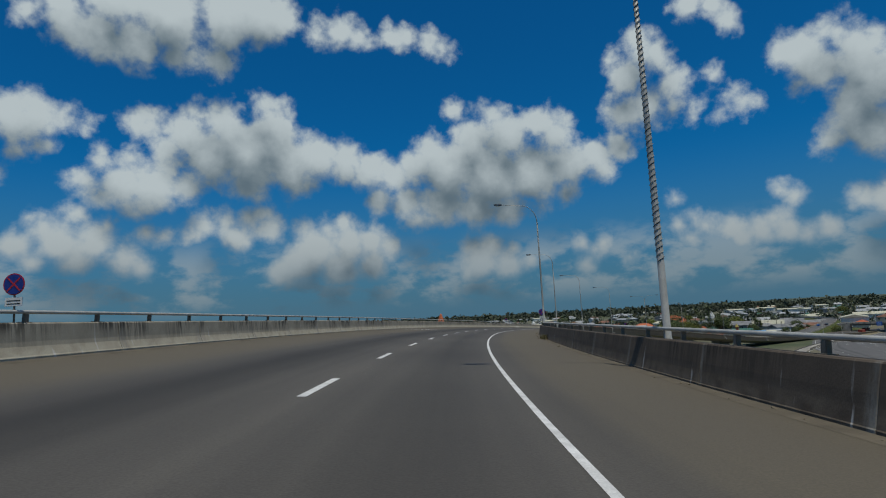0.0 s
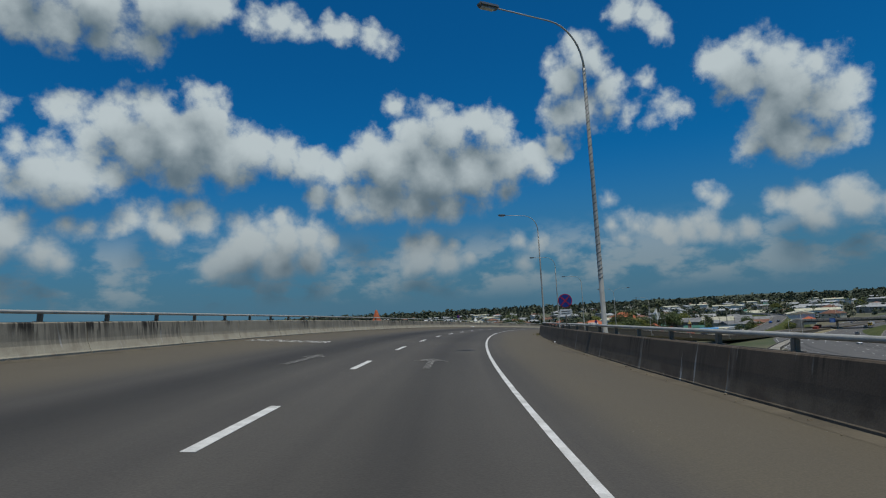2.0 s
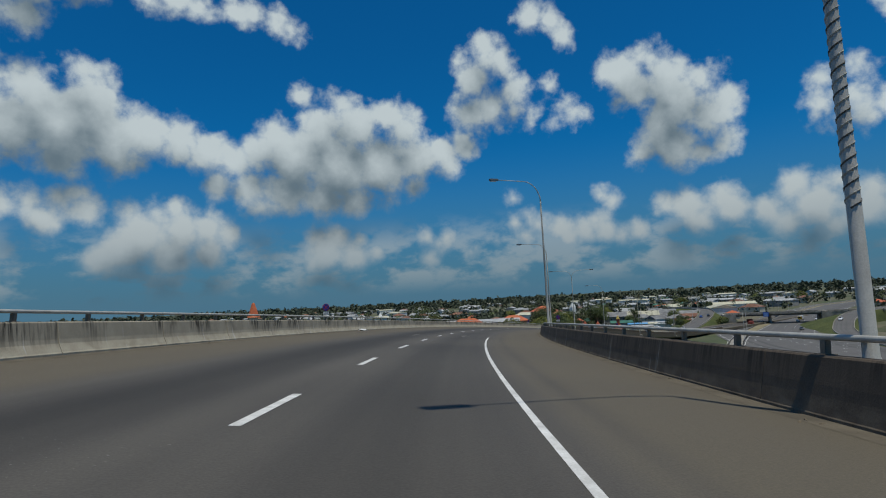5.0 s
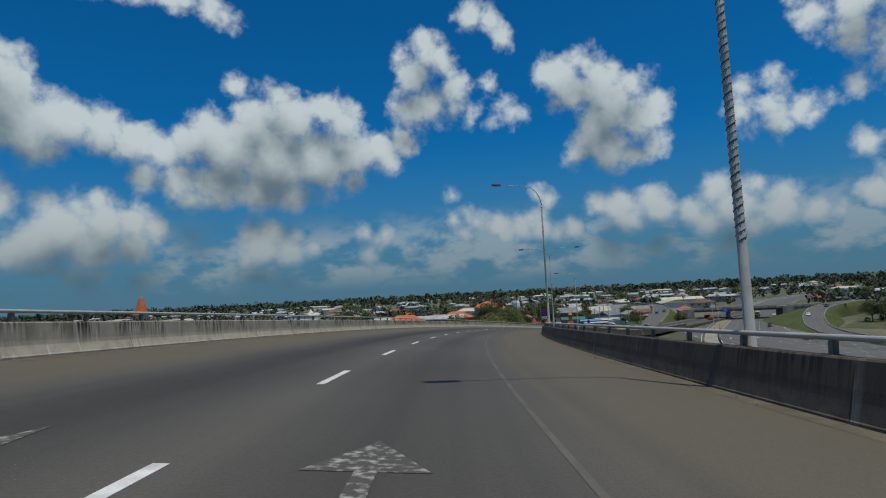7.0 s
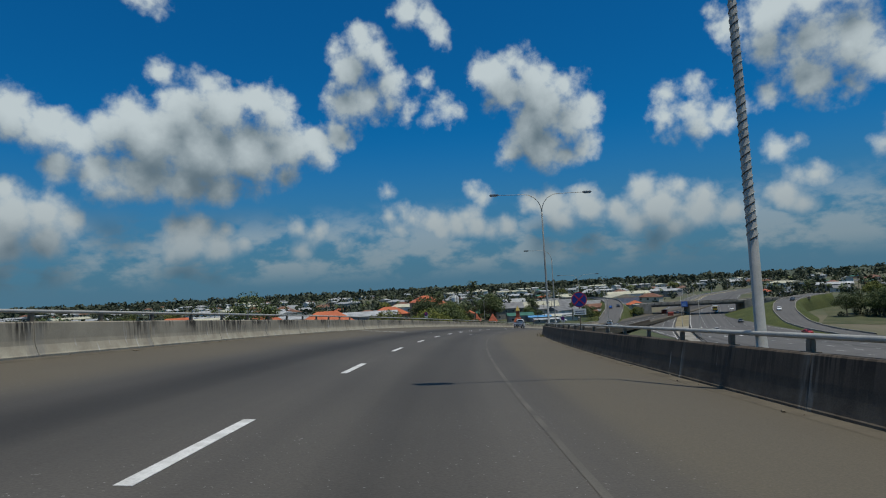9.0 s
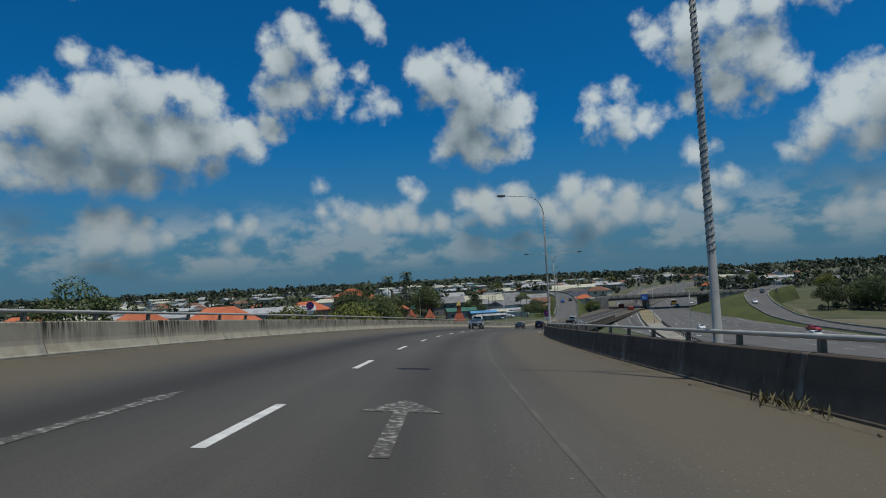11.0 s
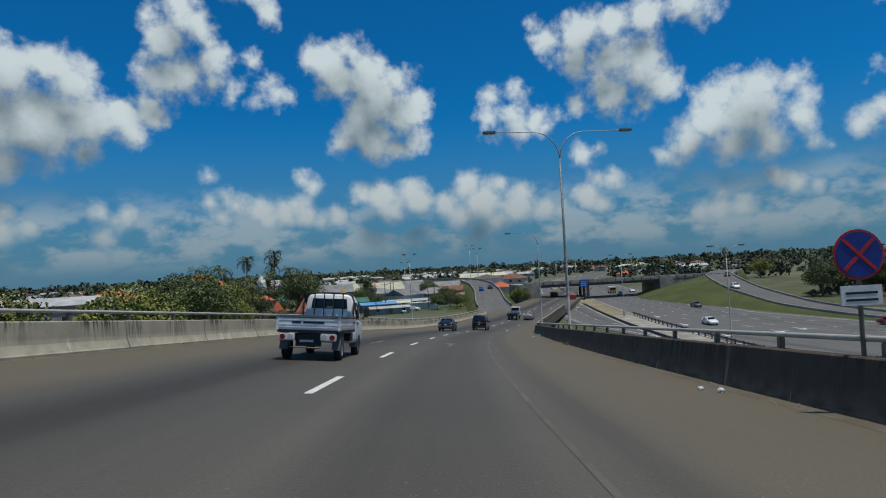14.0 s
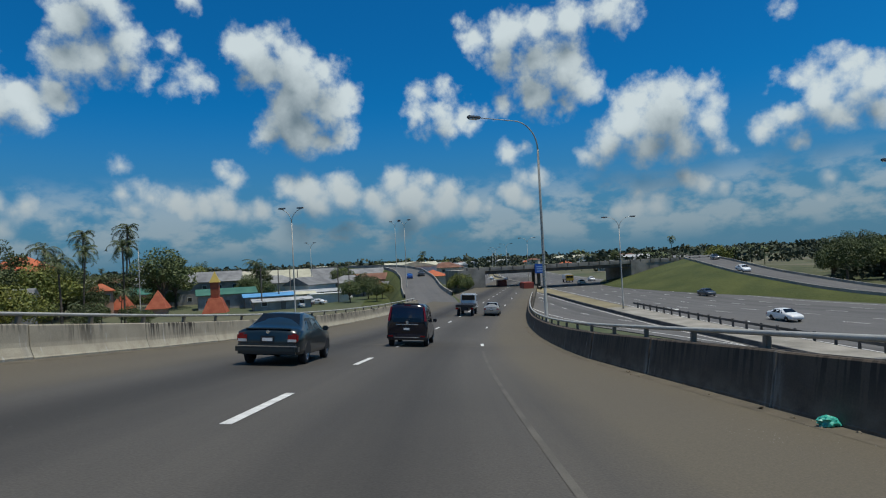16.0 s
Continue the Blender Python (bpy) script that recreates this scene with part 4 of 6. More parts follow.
def side_patch(bm, secs, ys, lo, hi, side, off=0.008):
    """A pane that follows the body side between two heights (0 belt, 1 roof edge); ys: pairs low and high along the car."""
    rows = []
    n = 5
    for i in range(len(ys)):
        y0, y1 = ys[i]
        row = []
        for k in range(n):
            f = k / (n - 1)
            y = y0 + (y1 - y0) * f
            sec = between(secs, y)
            p = ring_points(sec)
            h = lo + (hi - lo) * f
            x = p[4].x + (p[6].x - p[4].x) * h if h > 0 else p[4].x
            z = p[4].z + (p[6].z - p[4].z) * h
            row.append(bm.verts.new((side * (x + off), y, z)))
        rows.append(row)
    for a, b in zip(rows, rows[1:]):
        for k in range(n - 1):
            bm.faces.new((a[k], a[k + 1], b[k + 1], b[k]))
    bmesh.ops.solidify(bm, geom=bm.faces[:], thickness=0.012)
    return bm


def slab(bm, corners, thick=0.02):
    """A flat pane through corners, given some thickness along its normal."""
    f = bm.faces.new([bm.verts.new(c) for c in corners])
    bm.normal_update()
    n = f.normal.copy()
    r = bmesh.ops.extrude_face_region(bm, geom=[f])
    bmesh.ops.translate(bm, verts=[v for v in r["geom"] if isinstance(v, bmesh.types.BMVert)], vec=n * thick)
    bmesh.ops.recalc_face_normals(bm, faces=bm.faces)
    return bm


def wheel(parent, x, y, r, w, spokes=7):
    """A wheel under its vehicle, tyre and rim as parts of it."""
    side = 1 if x > 0 else -1
    hub = bmesh.new()
    tube(hub, [(x - side * w * 0.9, y, r), (x - side * w * 0.1, y, r)], 0.07, 10)
    hub = part("wheel", hub, BLACK_TRIM, parent)
    bm = bmesh.new()
    prof = [(0.62, 0.0), (0.9, 0.0), (0.985, 0.12), (1.0, 0.3), (1.0, 0.7), (0.985, 0.88), (0.9, 1.0), (0.62, 1.0)]
    n = 28
    rows = [[bm.verts.new((x - side * w * t, y + math.cos(2 * math.pi * k / n) * r * q, r + math.sin(2 * math.pi * k / n) * r * q)) for q, t in prof] for k in range(n)]
    for k in range(n):
        a, b = rows[k], rows[(k + 1) % n]
        for i in range(len(prof) - 1):
            bm.faces.new((a[i], a[i + 1], b[i + 1], b[i]))
    bmesh.ops.recalc_face_normals(bm, faces=bm.faces)
    part("tyre", bm, TYRE, hub, smooth=True)
    bm = bmesh.new()
    m = Matrix.Translation((x - side * 0.02, y, r)) @ pose(0, 0, 0, 0, 90, 0)
    tube(bm, [(x - side * w * 0.5, y, r), (x - side * w * 0.12, y, r)], [r * 0.2, r * 0.16], 12)
    for k in range(spokes):
        a = 2 * math.pi * k / spokes
        box(bm, -0.012, 0.012, -r * 0.085, r * 0.085, r * 0.12, r * 0.64, 0, Matrix.Translation((x - side * w * 0.14, y, r)) @ Matrix.Rotation(a, 4, "X"))
    for q0, q1 in ((0.58, 0.66),):
        for k in range(n):
            a0, a1 = 2 * math.pi * k / n, 2 * math.pi * (k + 1) / n
            vs = [bm.verts.new((x - side * w * t, y + math.cos(a) * r * q, r + math.sin(a) * r * q)) for a, q, t in ((a0, q0, 0.3), (a1, q0, 0.3), (a1, q1, 0.03), (a0, q1, 0.03))]
            bm.faces.new(vs)
    part("rim", bm, ALLOY, hub)
    bm = bmesh.new()
    tube(bm, [(x - side * w * 0.55, y, r), (x - side * w * 0.5, y, r)], r * 0.62, 20)
    part("brake", bm, BLACK_TRIM, hub)
    return hub


def arch(parent, x, y, r, deep=0.05):
    """The dark opening round a wheel."""
    bm = bmesh.new()
    side = 1 if x > 0 else -1
    n = 18
    inner = [bm.verts.new((x + side * 0.006, y + math.cos(math.pi * k / n) * r, r * 0.86 + math.sin(math.pi * k / n) * r)) for k in range(n + 1)]
    bm.faces.new(inner)
    r2 = bmesh.ops.extrude_face_region(bm, geom=bm.faces[:])
    bmesh.ops.translate(bm, verts=[v for v in r2["geom"] if isinstance(v, bmesh.types.BMVert)], vec=(-side * deep, 0, 0))
    bmesh.ops.recalc_face_normals(bm, faces=bm.faces)
    return part("wheel_arch", bm, BLACK_TRIM, parent)


def mirror_ears(parent, x, y, z, paint, size=1.0):
    for side in (-1, 1):
        bm = bmesh.new()
        box(bm, side * x if side > 0 else side * x - 0.2 * size, side * x + 0.2 * size if side > 0 else side * x, y - 0.06, y + 0.05, z - 0.08 * size, z + 0.08 * size, 0.03)
        part("mirror", bm, paint, parent)


def plate_bars(parent, x, y, z, w, h, back, ink):
    """A number plate whose characters stand as plain bars."""
    bm = bmesh.new()
    box(bm, x - w / 2, x + w / 2, y - 0.012, y, z - h / 2, z + h / 2, 0.004)
    pl = part("number_plate", bm, back, parent)
    bm = bmesh.new()
    box(bm, x - w * 0.38, x + w * 0.38, y - 0.016, y - 0.012, z - h * 0.22, z + h * 0.22)
    part("bar", bm, ink, pl)


def black_van(at):
    v = thing("van", at, "glossy plum-black people carrier with tinted windows", "van")
    S = [(0.0, 0.36, 0.98, 1.66, 0.8, 0.84, 0.68), (0.05, 0.3, 1.0, 1.82, 0.86, 0.875, 0.72), (0.3, 0.28, 1.0, 1.88, 0.88, 0.89, 0.75), (1.6, 0.26, 1.0, 1.9, 0.89, 0.89, 0.76), (2.9, 0.26, 1.0, 1.86, 0.89, 0.88, 0.74),
         (3.5, 0.26, 1.0, 1.55, 0.88, 0.87, 0.72), (3.95, 0.27, 1.0, 1.12, 0.88, 0.85, 0.72), (4.5, 0.3, 0.86, 0.92, 0.84, 0.8, 0.66), (4.75, 0.36, 0.66, 0.7, 0.7, 0.68, 0.55)]
    part("body", body(bmesh.new(), S), VAN_PAINT, v, smooth=True)
    bm = bmesh.new()
    slab(bm, [(-0.62, -0.006, 1.07), (0.62, -0.006, 1.07), (0.56, 0.05, 1.62), (-0.56, 0.05, 1.62)], 0.012)
    part("rear_window", bm, GLASS, v)
    bm = bmesh.new()
    slab(bm, [(-0.85, -0.02, 1.12), (-0.76, -0.03, 1.12), (-0.68, 0.02, 1.74), (-0.75, 0.03, 1.74)], 0.03)
    part("tail_light", bm, RED_LENS, v)
    bm = bmesh.new()
    slab(bm, [(0.76, -0.03, 1.12), (0.85, -0.02, 1.12), (0.75, 0.03, 1.74), (0.68, 0.02, 1.74)], 0.03)
    part("tail_light", bm, RED_LENS, v)
    bm = bmesh.new()
    box(bm, -0.5, 0.5, -0.05, -0.005, 0.955, 0.99, 0.01)
    part("trim_strip", bm, CHROME, v, "bright chrome strip")
    bm = bmesh.new()
    tube(bm, [(0, -0.02, 1.06), (0, -0.012, 1.06)], 0.06, 16)
    part("badge", bm, CHROME, v)
    plate_bars(v, -0.02, -0.012, 0.78, 0.34, 0.19, PLATE_BLACK, PLATE_WHITE)
    bm = bmesh.new()
    box(bm, -0.88, 0.88, -0.09, 0.16, 0.3, 0.56, 0.06)
    part("rear_bumper", bm, VAN_PAINT, v)
    bm = bmesh.new()
    box(bm, -0.55, 0.55, -0.1, -0.085, 0.4, 0.43)
    part("bumper_strip", bm, CHROME, v)
    for x in (-0.7, 0.7):
        bm = bmesh.new()
        box(bm, x - 0.1, x + 0.1, -0.1, -0.085, 0.44, 0.5, 0.01)
        part("reflector", bm, RED_LENS, v)
    bm = bmesh.new()
    box(bm, -0.5, 0.5, 0.06, 0.28, 1.86, 1.9, 0.02)
    part("roof_spoiler", bm, VAN_PAINT, v)
    bm = bmesh.new()
    box(bm, -0.15, 0.15, 0.03, 0.06, 1.8, 1.825)
    part("brake_light", bm, RED_LENS, v)
    bm = bmesh.new()
    tube(bm, [(0.1, -0.02, 1.2), (-0.1, -0.03, 1.08)], 0.012, 6)
    part("wiper", bm, BLACK_TRIM, v)
    for side in (-1, 1):
        for y0, y1 in ((0.35, 1.3), (1.4, 2.35), (2.45, 3.1)):
            bm = side_patch(bmesh.new(), S, [(y0, y0 + 0.05), (y0 + (y1 - y0) * 0.5, y0 + (y1 - y0) * 0.5), (y1, y1 - 0.12)], 0.08, 0.8, side)
            part("side_window", bm, GLASS, v)
        arch(v, side * 0.885, 0.85, 0.37), arch(v, side * 0.885, 3.75, 0.37)
    bm = bmesh.new()
    slab(bm, [(-0.68, 3.85, 1.18), (0.68, 3.85, 1.18), (0.62, 3.15, 1.76), (-0.62, 3.15, 1.76)][::-1], 0.015)
    part("windscreen", bm, GLASS, v)
    mirror_ears(v, 0.88, 3.25, 1.12, VAN_PAINT)
    for x in (-0.88, 0.88):
        wheel(v, x, 0.85, 0.32, 0.2), wheel(v, x, 3.75, 0.32, 0.2)
    return v


def sedan(at, paint, label, group="", plate=True):
    c = thing("sedan", at, label, "car", group)
    S = [(0.0, 0.34, 0.78, 0.84, 0.7, 0.68, 0.56), (0.08, 0.27, 0.86, 0.95, 0.8, 0.8, 0.66), (0.55, 0.25, 0.9, 0.98, 0.84, 0.83, 0.68), (0.72, 0.25, 0.9, 1.06, 0.845, 0.83, 0.67), (1.25, 0.24, 0.9, 1.36, 0.85, 0.83, 0.58),
         (1.9, 0.23, 0.9, 1.4, 0.85, 0.83, 0.58), (2.55, 0.23, 0.89, 1.36, 0.85, 0.83, 0.58), (3.25, 0.24, 0.88, 0.97, 0.845, 0.82, 0.68), (3.9, 0.25, 0.8, 0.86, 0.82, 0.78, 0.66), (4.3, 0.28, 0.68, 0.73, 0.74, 0.7, 0.58), (4.4, 0.34, 0.56, 0.6, 0.6, 0.58, 0.5)]
    part("body", body(bmesh.new(), S), paint, c, smooth=True)
    bm = bmesh.new()
    slab(bm, [(-0.64, 0.7, 1.02), (0.64, 0.7, 1.02), (0.52, 1.2, 1.345), (-0.52, 1.2, 1.345)], 0.015)
    part("rear_window", bm, GLASS, c)
    bm = bmesh.new()
    slab(bm, [(-0.64, 3.2, 1.0), (0.64, 3.2, 1.0), (0.52, 2.62, 1.35), (-0.52, 2.62, 1.35)][::-1], 0.015)
    part("windscreen", bm, GLASS, c)
    for side in (-1, 1):
        for ys in ([(0.85, 1.2), (1.25, 1.3), (1.72, 1.72)], [(1.8, 1.8), (2.3, 2.3), (2.95, 2.62)]):
            part("side_window", side_patch(bmesh.new(), S, ys, 0.06, 0.86, side), GLASS, c)
        bm = bmesh.new()
        x0, x1 = (0.5, 0.8) if side > 0 else (-0.8, -0.5)
        box(bm, x0, x1, -0.03, 0.16, 0.6, 0.84, 0.04)
        lamp = part("tail_light", bm, RED_LENS, c)
        bm = bmesh.new()
        box(bm, x0 + 0.04, x1 - 0.04, -0.04, 0.0, 0.62, 0.69)
        part("reverse_light", bm, CLEAR_LENS, lamp)
        arch(c, side * 0.845, 0.95, 0.34), arch(c, side * 0.84, 3.5, 0.34)
    bm = bmesh.new()
    box(bm, -0.82, 0.82, -0.1, 0.22, 0.3, 0.56, 0.07)
    bump = part("rear_bumper", bm, paint, c)
    bm = bmesh.new()
    box(bm, -0.8, 0.8, -0.108, -0.09, 0.5, 0.525)
    part("bumper_strip", bm, CHROME, bump)
    bm = bmesh.new()
    box(bm, -0.6, 0.6, 0.03, 0.14, 0.945, 0.97, 0.012)
    part("boot_lip", bm, paint, c)
    bm = bmesh.new()
    tube(bm, [(0, -0.01, 0.87), (0, 0.05, 0.87)], 0.045, 14)
    part("badge", bm, CHROME, c)
    if plate:
        plate_bars(c, 0, -0.01, 0.68, 0.36, 0.19, PLATE_BLACK, PLATE_WHITE)
    mirror_ears(c, 0.83, 2.75, 0.95, paint, 0.9)
    for x in (-0.835, 0.835):
        wheel(c, x, 0.95, 0.3, 0.19, 9), wheel(c, x, 3.5, 0.3, 0.19, 9)
    return c


def cargo_truck(at):
    t = thing("pickup_truck", at, "white flatbed light truck with a black ladder rack", "truck")
    # tray
    for nm, b in (("tailgate", (-0.84, 0.84, -0.03, 0.03, 0.86, 1.2)), ("side_gate", (0.82, 0.87, 0.0, 2.75, 0.86, 1.2)), ("side_gate", (-0.87, -0.82, 0.0, 2.75, 0.86, 1.2))):
        bm = bmesh.new()
        box(bm, *b, 0.012)
        g = part(nm, bm, WHITE_PAINT, t)
        for z in (0.93, 1.0, 1.13):
            bm = bmesh.new()
            if nm == "tailgate":
                box(bm, -0.83, 0.83, -0.042, -0.028, z - 0.012, z + 0.012, 0.004)
            else:
                sx = 1 if b[0] > 0 else -1
                box(bm, min(sx * 0.868, sx * 0.88), max(sx * 0.868, sx * 0.88), 0.02, 2.73, z - 0.012, z + 0.012, 0.004)
            part("pressed_rib", bm, WHITE_PAINT, g)
    bm = bmesh.new()
    box(bm, -0.86, 0.86, -0.02, 2.8, 0.78, 0.86, 0.01)
    part("tray_floor", bm, BLACK_TRIM, t)
    # dark liner folded over the gates
    for b in ((-0.86, 0.86, -0.05, 0.05, 1.19, 1.27), (0.8, 0.89, 0.0, 2.75, 1.19, 1.27), (-0.89, -0.8, 0.0, 2.75, 1.19, 1.27)):
        bm = bmesh.new()
        box(bm, *b, 0.02)
        part("bed_liner", bm, BED_GREY, t, "dull grey bed liner")
    for x in (-0.86, 0.86):
        bm = bmesh.new()
        box(bm, x - 0.035, x + 0.035, -0.055, 0.035, 0.84, 1.27, 0.01)
        part("corner_post", bm, WHITE_PAINT, t)
        bm = bmesh.new()
        box(bm, x - 0.05, x + 0.05, -0.075, -0.05, 1.22, 1.27, 0.01)
        part("latch", bm, STEEL_CLEAN, t)
    # chassis and rear gear
    for x in (-0.42, 0.42):
        bm = bmesh.new()
        box(bm, x - 0.05, x + 0.05, 0.05, 4.5, 0.56, 0.76, 0.01)
        part("chassis_rail", bm, BLACK_TRIM, t)
    for x in (-0.58, 0.58):
        bm = bmesh.new()
        box(bm, x - 0.22, x + 0.22, -0.06, 0.02, 0.56, 0.76, 0.02)
        lamp = part("tail_light", bm, PLATE_WHITE, t)
        for dx, mt in ((-0.11, RED_LENS if x < 0 else CLEAR_LENS), (0.11, CLEAR_LENS if x < 0 else RED_LENS)):
            bm = bmesh.new()
            tube(bm, [(x + dx, -0.085, 0.66), (x + dx, -0.05, 0.66)], 0.075, 16)
            part("lens", bm, mt, lamp)
    bm = bmesh.new()
    box(bm, -0.36, 0.36, 0.1, 0.14, 0.4, 0.76, 0.01)
    part("rear_panel", bm, BLACK_TRIM, t)
    plate_bars(t, -0.05, 0.085, 0.55, 0.5, 0.14, PLATE_BLACK, PLATE_WHITE)
    bm = bmesh.new()
    tube(bm, [(-0.5, 0.02, 0.6), (-0.5, 0.0, 0.38), (0.35, 0.0, 0.36)], 0.02, 8)
    part("tow_bar", bm, STEEL_DARK, t)
    # cab
    S = [(2.86, 0.5, 1.12, 1.9, 0.8, 0.8, 0.66), (2.9, 0.42, 1.12, 1.96, 0.84, 0.83, 0.7), (3.5, 0.38, 1.1, 2.0, 0.85, 0.84, 0.71), (4.15, 0.36, 1.06, 1.9, 0.85, 0.84, 0.68), (4.55, 0.36, 1.02, 1.35, 0.84, 0.82, 0.68), (4.72, 0.36, 0.95, 1.06, 0.82, 0.8, 0.66), (4.85, 0.42, 0.72, 0.78, 0.74, 0.72, 0.6)]
    part("cab", body(bmesh.new(), S), WHITE_PAINT, t, smooth=True)
    bm = bmesh.new()
    slab(bm, [(-0.58, 2.85, 1.5), (0.58, 2.85, 1.5), (0.54, 2.868, 1.82), (-0.54, 2.868, 1.82)], 0.012)
    rear = part("rear_window", bm, GLASS, t)
    bm = bmesh.new()
    box(bm, -0.09, 0.1, 2.828, 2.838, 1.52, 1.57, 0)
    part("sticker", bm, YELLOW_PAINT, rear)
    for k in range(5):
        bm = bmesh.new()
        x = -0.48 + 0.24 * k
        box(bm, x - 0.05, x + 0.05, 2.84, 2.87, 1.1, 1.46, 0.012)
        part("pressed_rib", bm, WHITE_PAINT, t)
    for side in (-1, 1):
        part("side_window", side_patch(bmesh.new(), S, [(3.1, 3.15), (3.6, 3.6), (4.42, 4.1)], 0.1, 0.82, side), GLASS, t)
        bm = bmesh.new()
        box(bm, side * 0.85 - 0.01, side * 0.85 + 0.012, 3.02, 3.14, 1.16, 1.36, 0.006)
        part("air_vent", bm, BLACK_TRIM, t)
        bm = bmesh.new()
        box(bm, side * 0.848 - 0.012, side * 0.848 + 0.014, 3.3, 3.5, 1.02, 1.07, 0.008)
        part("door_handle", bm, BLACK_TRIM, t)
        bm = bmesh.new()
        box(bm, side * 0.845 - 0.004, side * 0.845 + 0.004, 3.24, 3.255, 0.5, 1.1)
        part("door_seam", bm, BLACK_TRIM, t)
        bm = bmesh.new()
        xo = side * 0.97
        box(bm, xo - 0.09, xo + 0.09, 4.35, 4.44, 1.25, 1.55, 0.04)
        tube(bm, [(side * 0.82, 4.4, 1.2), (xo, 4.4, 1.35)], 0.018, 6)
        part("mirror", bm, BLACK_TRIM, t)
        arch(t, side * 0.85, 3.75, 0.36, 0.08)
        bm = bmesh.new()
        slab(bm, [(side * 0.62, 0.42, 0.8), (side * 0.86, 0.42, 0.8), (side * 0.86, 0.3, 0.3), (side * 0.62, 0.3, 0.3)], 0.012)
        part("mud_flap", bm, BED_GREY, t)
        bm = bmesh.new()
        slab(bm, [(side * 0.62, 3.3, 0.62), (side * 0.85, 3.3, 0.62), (side * 0.85, 3.26, 0.28), (side * 0.62, 3.26, 0.28)], 0.012)
        part("mud_flap", bm, BED_GREY, t)
        bm = bmesh.new()
        box(bm, side * 0.7 - 0.1, side * 0.7 + 0.1, 2.3, 2.75, 0.5, 0.74, 0.02)
        part("tool_box", bm, BLACK_TRIM, t)
    bm = bmesh.new()
    slab(bm, [(-0.7, 4.58, 1.4), (0.7, 4.58, 1.4), (0.62, 4.2, 1.88), (-0.62, 4.2, 1.88)][::-1], 0.015)
    part("windscreen", bm, GLASS, t)
    # ladder rack
    rack = thing_part("ladder_rack", t)
    arc = [(-0.8, 2.72, 1.2), (-0.8, 2.72, 1.75), (-0.74, 2.72, 1.92), (-0.6, 2.72, 1.99), (0, 2.72, 2.0), (0.6, 2.72, 1.99), (0.74, 2.72, 1.92), (0.8, 2.72, 1.75), (0.8, 2.72, 1.2)]
    bm = bmesh.new()
    tube(bm, arc, 0.032, 8)
    part("hoop", bm, BLACK_TRIM, rack)
    for x in (-0.45, -0.15, 0.15, 0.45):
        bm = bmesh.new()
        tube(bm, [(x, 2.72, 0.86), (x, 2.72, 1.99)], 0.02, 8)
        part("upright", bm, BLACK_TRIM, rack)
    for x in (-0.8, 0.8):
        bm = bmesh.new()
        tube(bm, [(x, 2.72, 1.8), (x, 2.3, 1.24)], 0.022, 8)
        part("brace", bm, BLACK_TRIM, rack)
    # lettering on the tailgate and side is a maker's name: plain bars
    for x0, x1 in ((-0.45, -0.2), (-0.14, 0.45)):
        bm = bmesh.new()
        box(bm, x0, x1, -0.046, -0.041, 1.04, 1.1)
        part("lettering_bar", bm, PLATE_BLACK, t)
    bm = bmesh.new()
    box(bm, 0.879, 0.884, 2.2, 2.7, 1.05, 1.09)
    part("lettering_bar", bm, PLATE_BLACK, t)
    bm = bmesh.new()
    slab(bm, [(-0.3, 1.2, 0.865), (0.4, 0.9, 0.865), (0.5, 1.8, 0.865), (-0.2, 2.0, 0.865)], 0.2)
    part("sack", bm, WHITE_PAINT, t)
    for x in (-0.84, 0.84):
        wheel(t, x, 0.75, 0.31, 0.2, 8), wheel(t, x, 3.75, 0.31, 0.2, 8)
    return t


def thing_part(name, parent):
    """A part that only gathers its own pieces: a thin foot plate carries them."""
    bm = bmesh.new()
    box(bm, -0.84, 0.84, 2.69, 2.75, 1.2, 1.24, 0.008)
    return part(name, bm, BLACK_TRIM, parent)


def box_truck(at, cab, load, label, length=7.0, wide=2.3, group=""):
    """A larger lorry: cab, tray or body, wheels."""
    t = thing("lorry", at, label, "truck", group)
    bm = bmesh.new()
    box(bm, -wide / 2, wide / 2, 0, length - 2.1, 0.95, 2.6 if load is not None else 1.25, 0.05)
    part("cargo_body", bm, load or BLACK_TRIM, t)
    bm = bmesh.new()
    box(bm, -wide / 2 + 0.06, wide / 2 - 0.06, length - 2.0, length - 0.2, 0.6, 2.35, 0.14)
    part("cab", bm, cab, t)
    bm = bmesh.new()
    box(bm, -wide / 2 + 0.22, wide / 2 - 0.22, length - 2.03, length - 1.99, 1.6, 2.15, 0.02)
    part("rear_window", bm, GLASS, t)
    bm = bmesh.new()
    box(bm, -wide / 2 + 0.2, wide / 2 - 0.2, length - 0.22, length - 0.18, 1.5, 2.15, 0.02)
    part("windscreen", bm, GLASS, t)
    for side in (-1, 1):
        bm = bmesh.new()
        box(bm, side * (wide / 2 - 0.06) - 0.015, side * (wide / 2 - 0.06) + 0.015, length - 1.6, length - 0.5, 1.5, 2.15, 0.01)
        part("side_window", bm, GLASS, t)
        bm = bmesh.new()
        box(bm, side * 0.8 - 0.15, side * 0.8 + 0.15, -0.04, 0.02, 0.75, 0.93, 0.02)
        part("tail_light", bm, RED_LENS, t)
        wheel(t, side * (wide / 2 - 0.05), 1.3, 0.42, 0.3, 6), wheel(t, side * (wide / 2 - 0.05), length - 1.2, 0.42, 0.3, 6)
    bm = bmesh.new()
    box(bm, -0.4, 0.4, 0.1, length - 0.4, 0.62, 0.95, 0.02)
    part("chassis", bm, BLACK_TRIM, t)
    return t


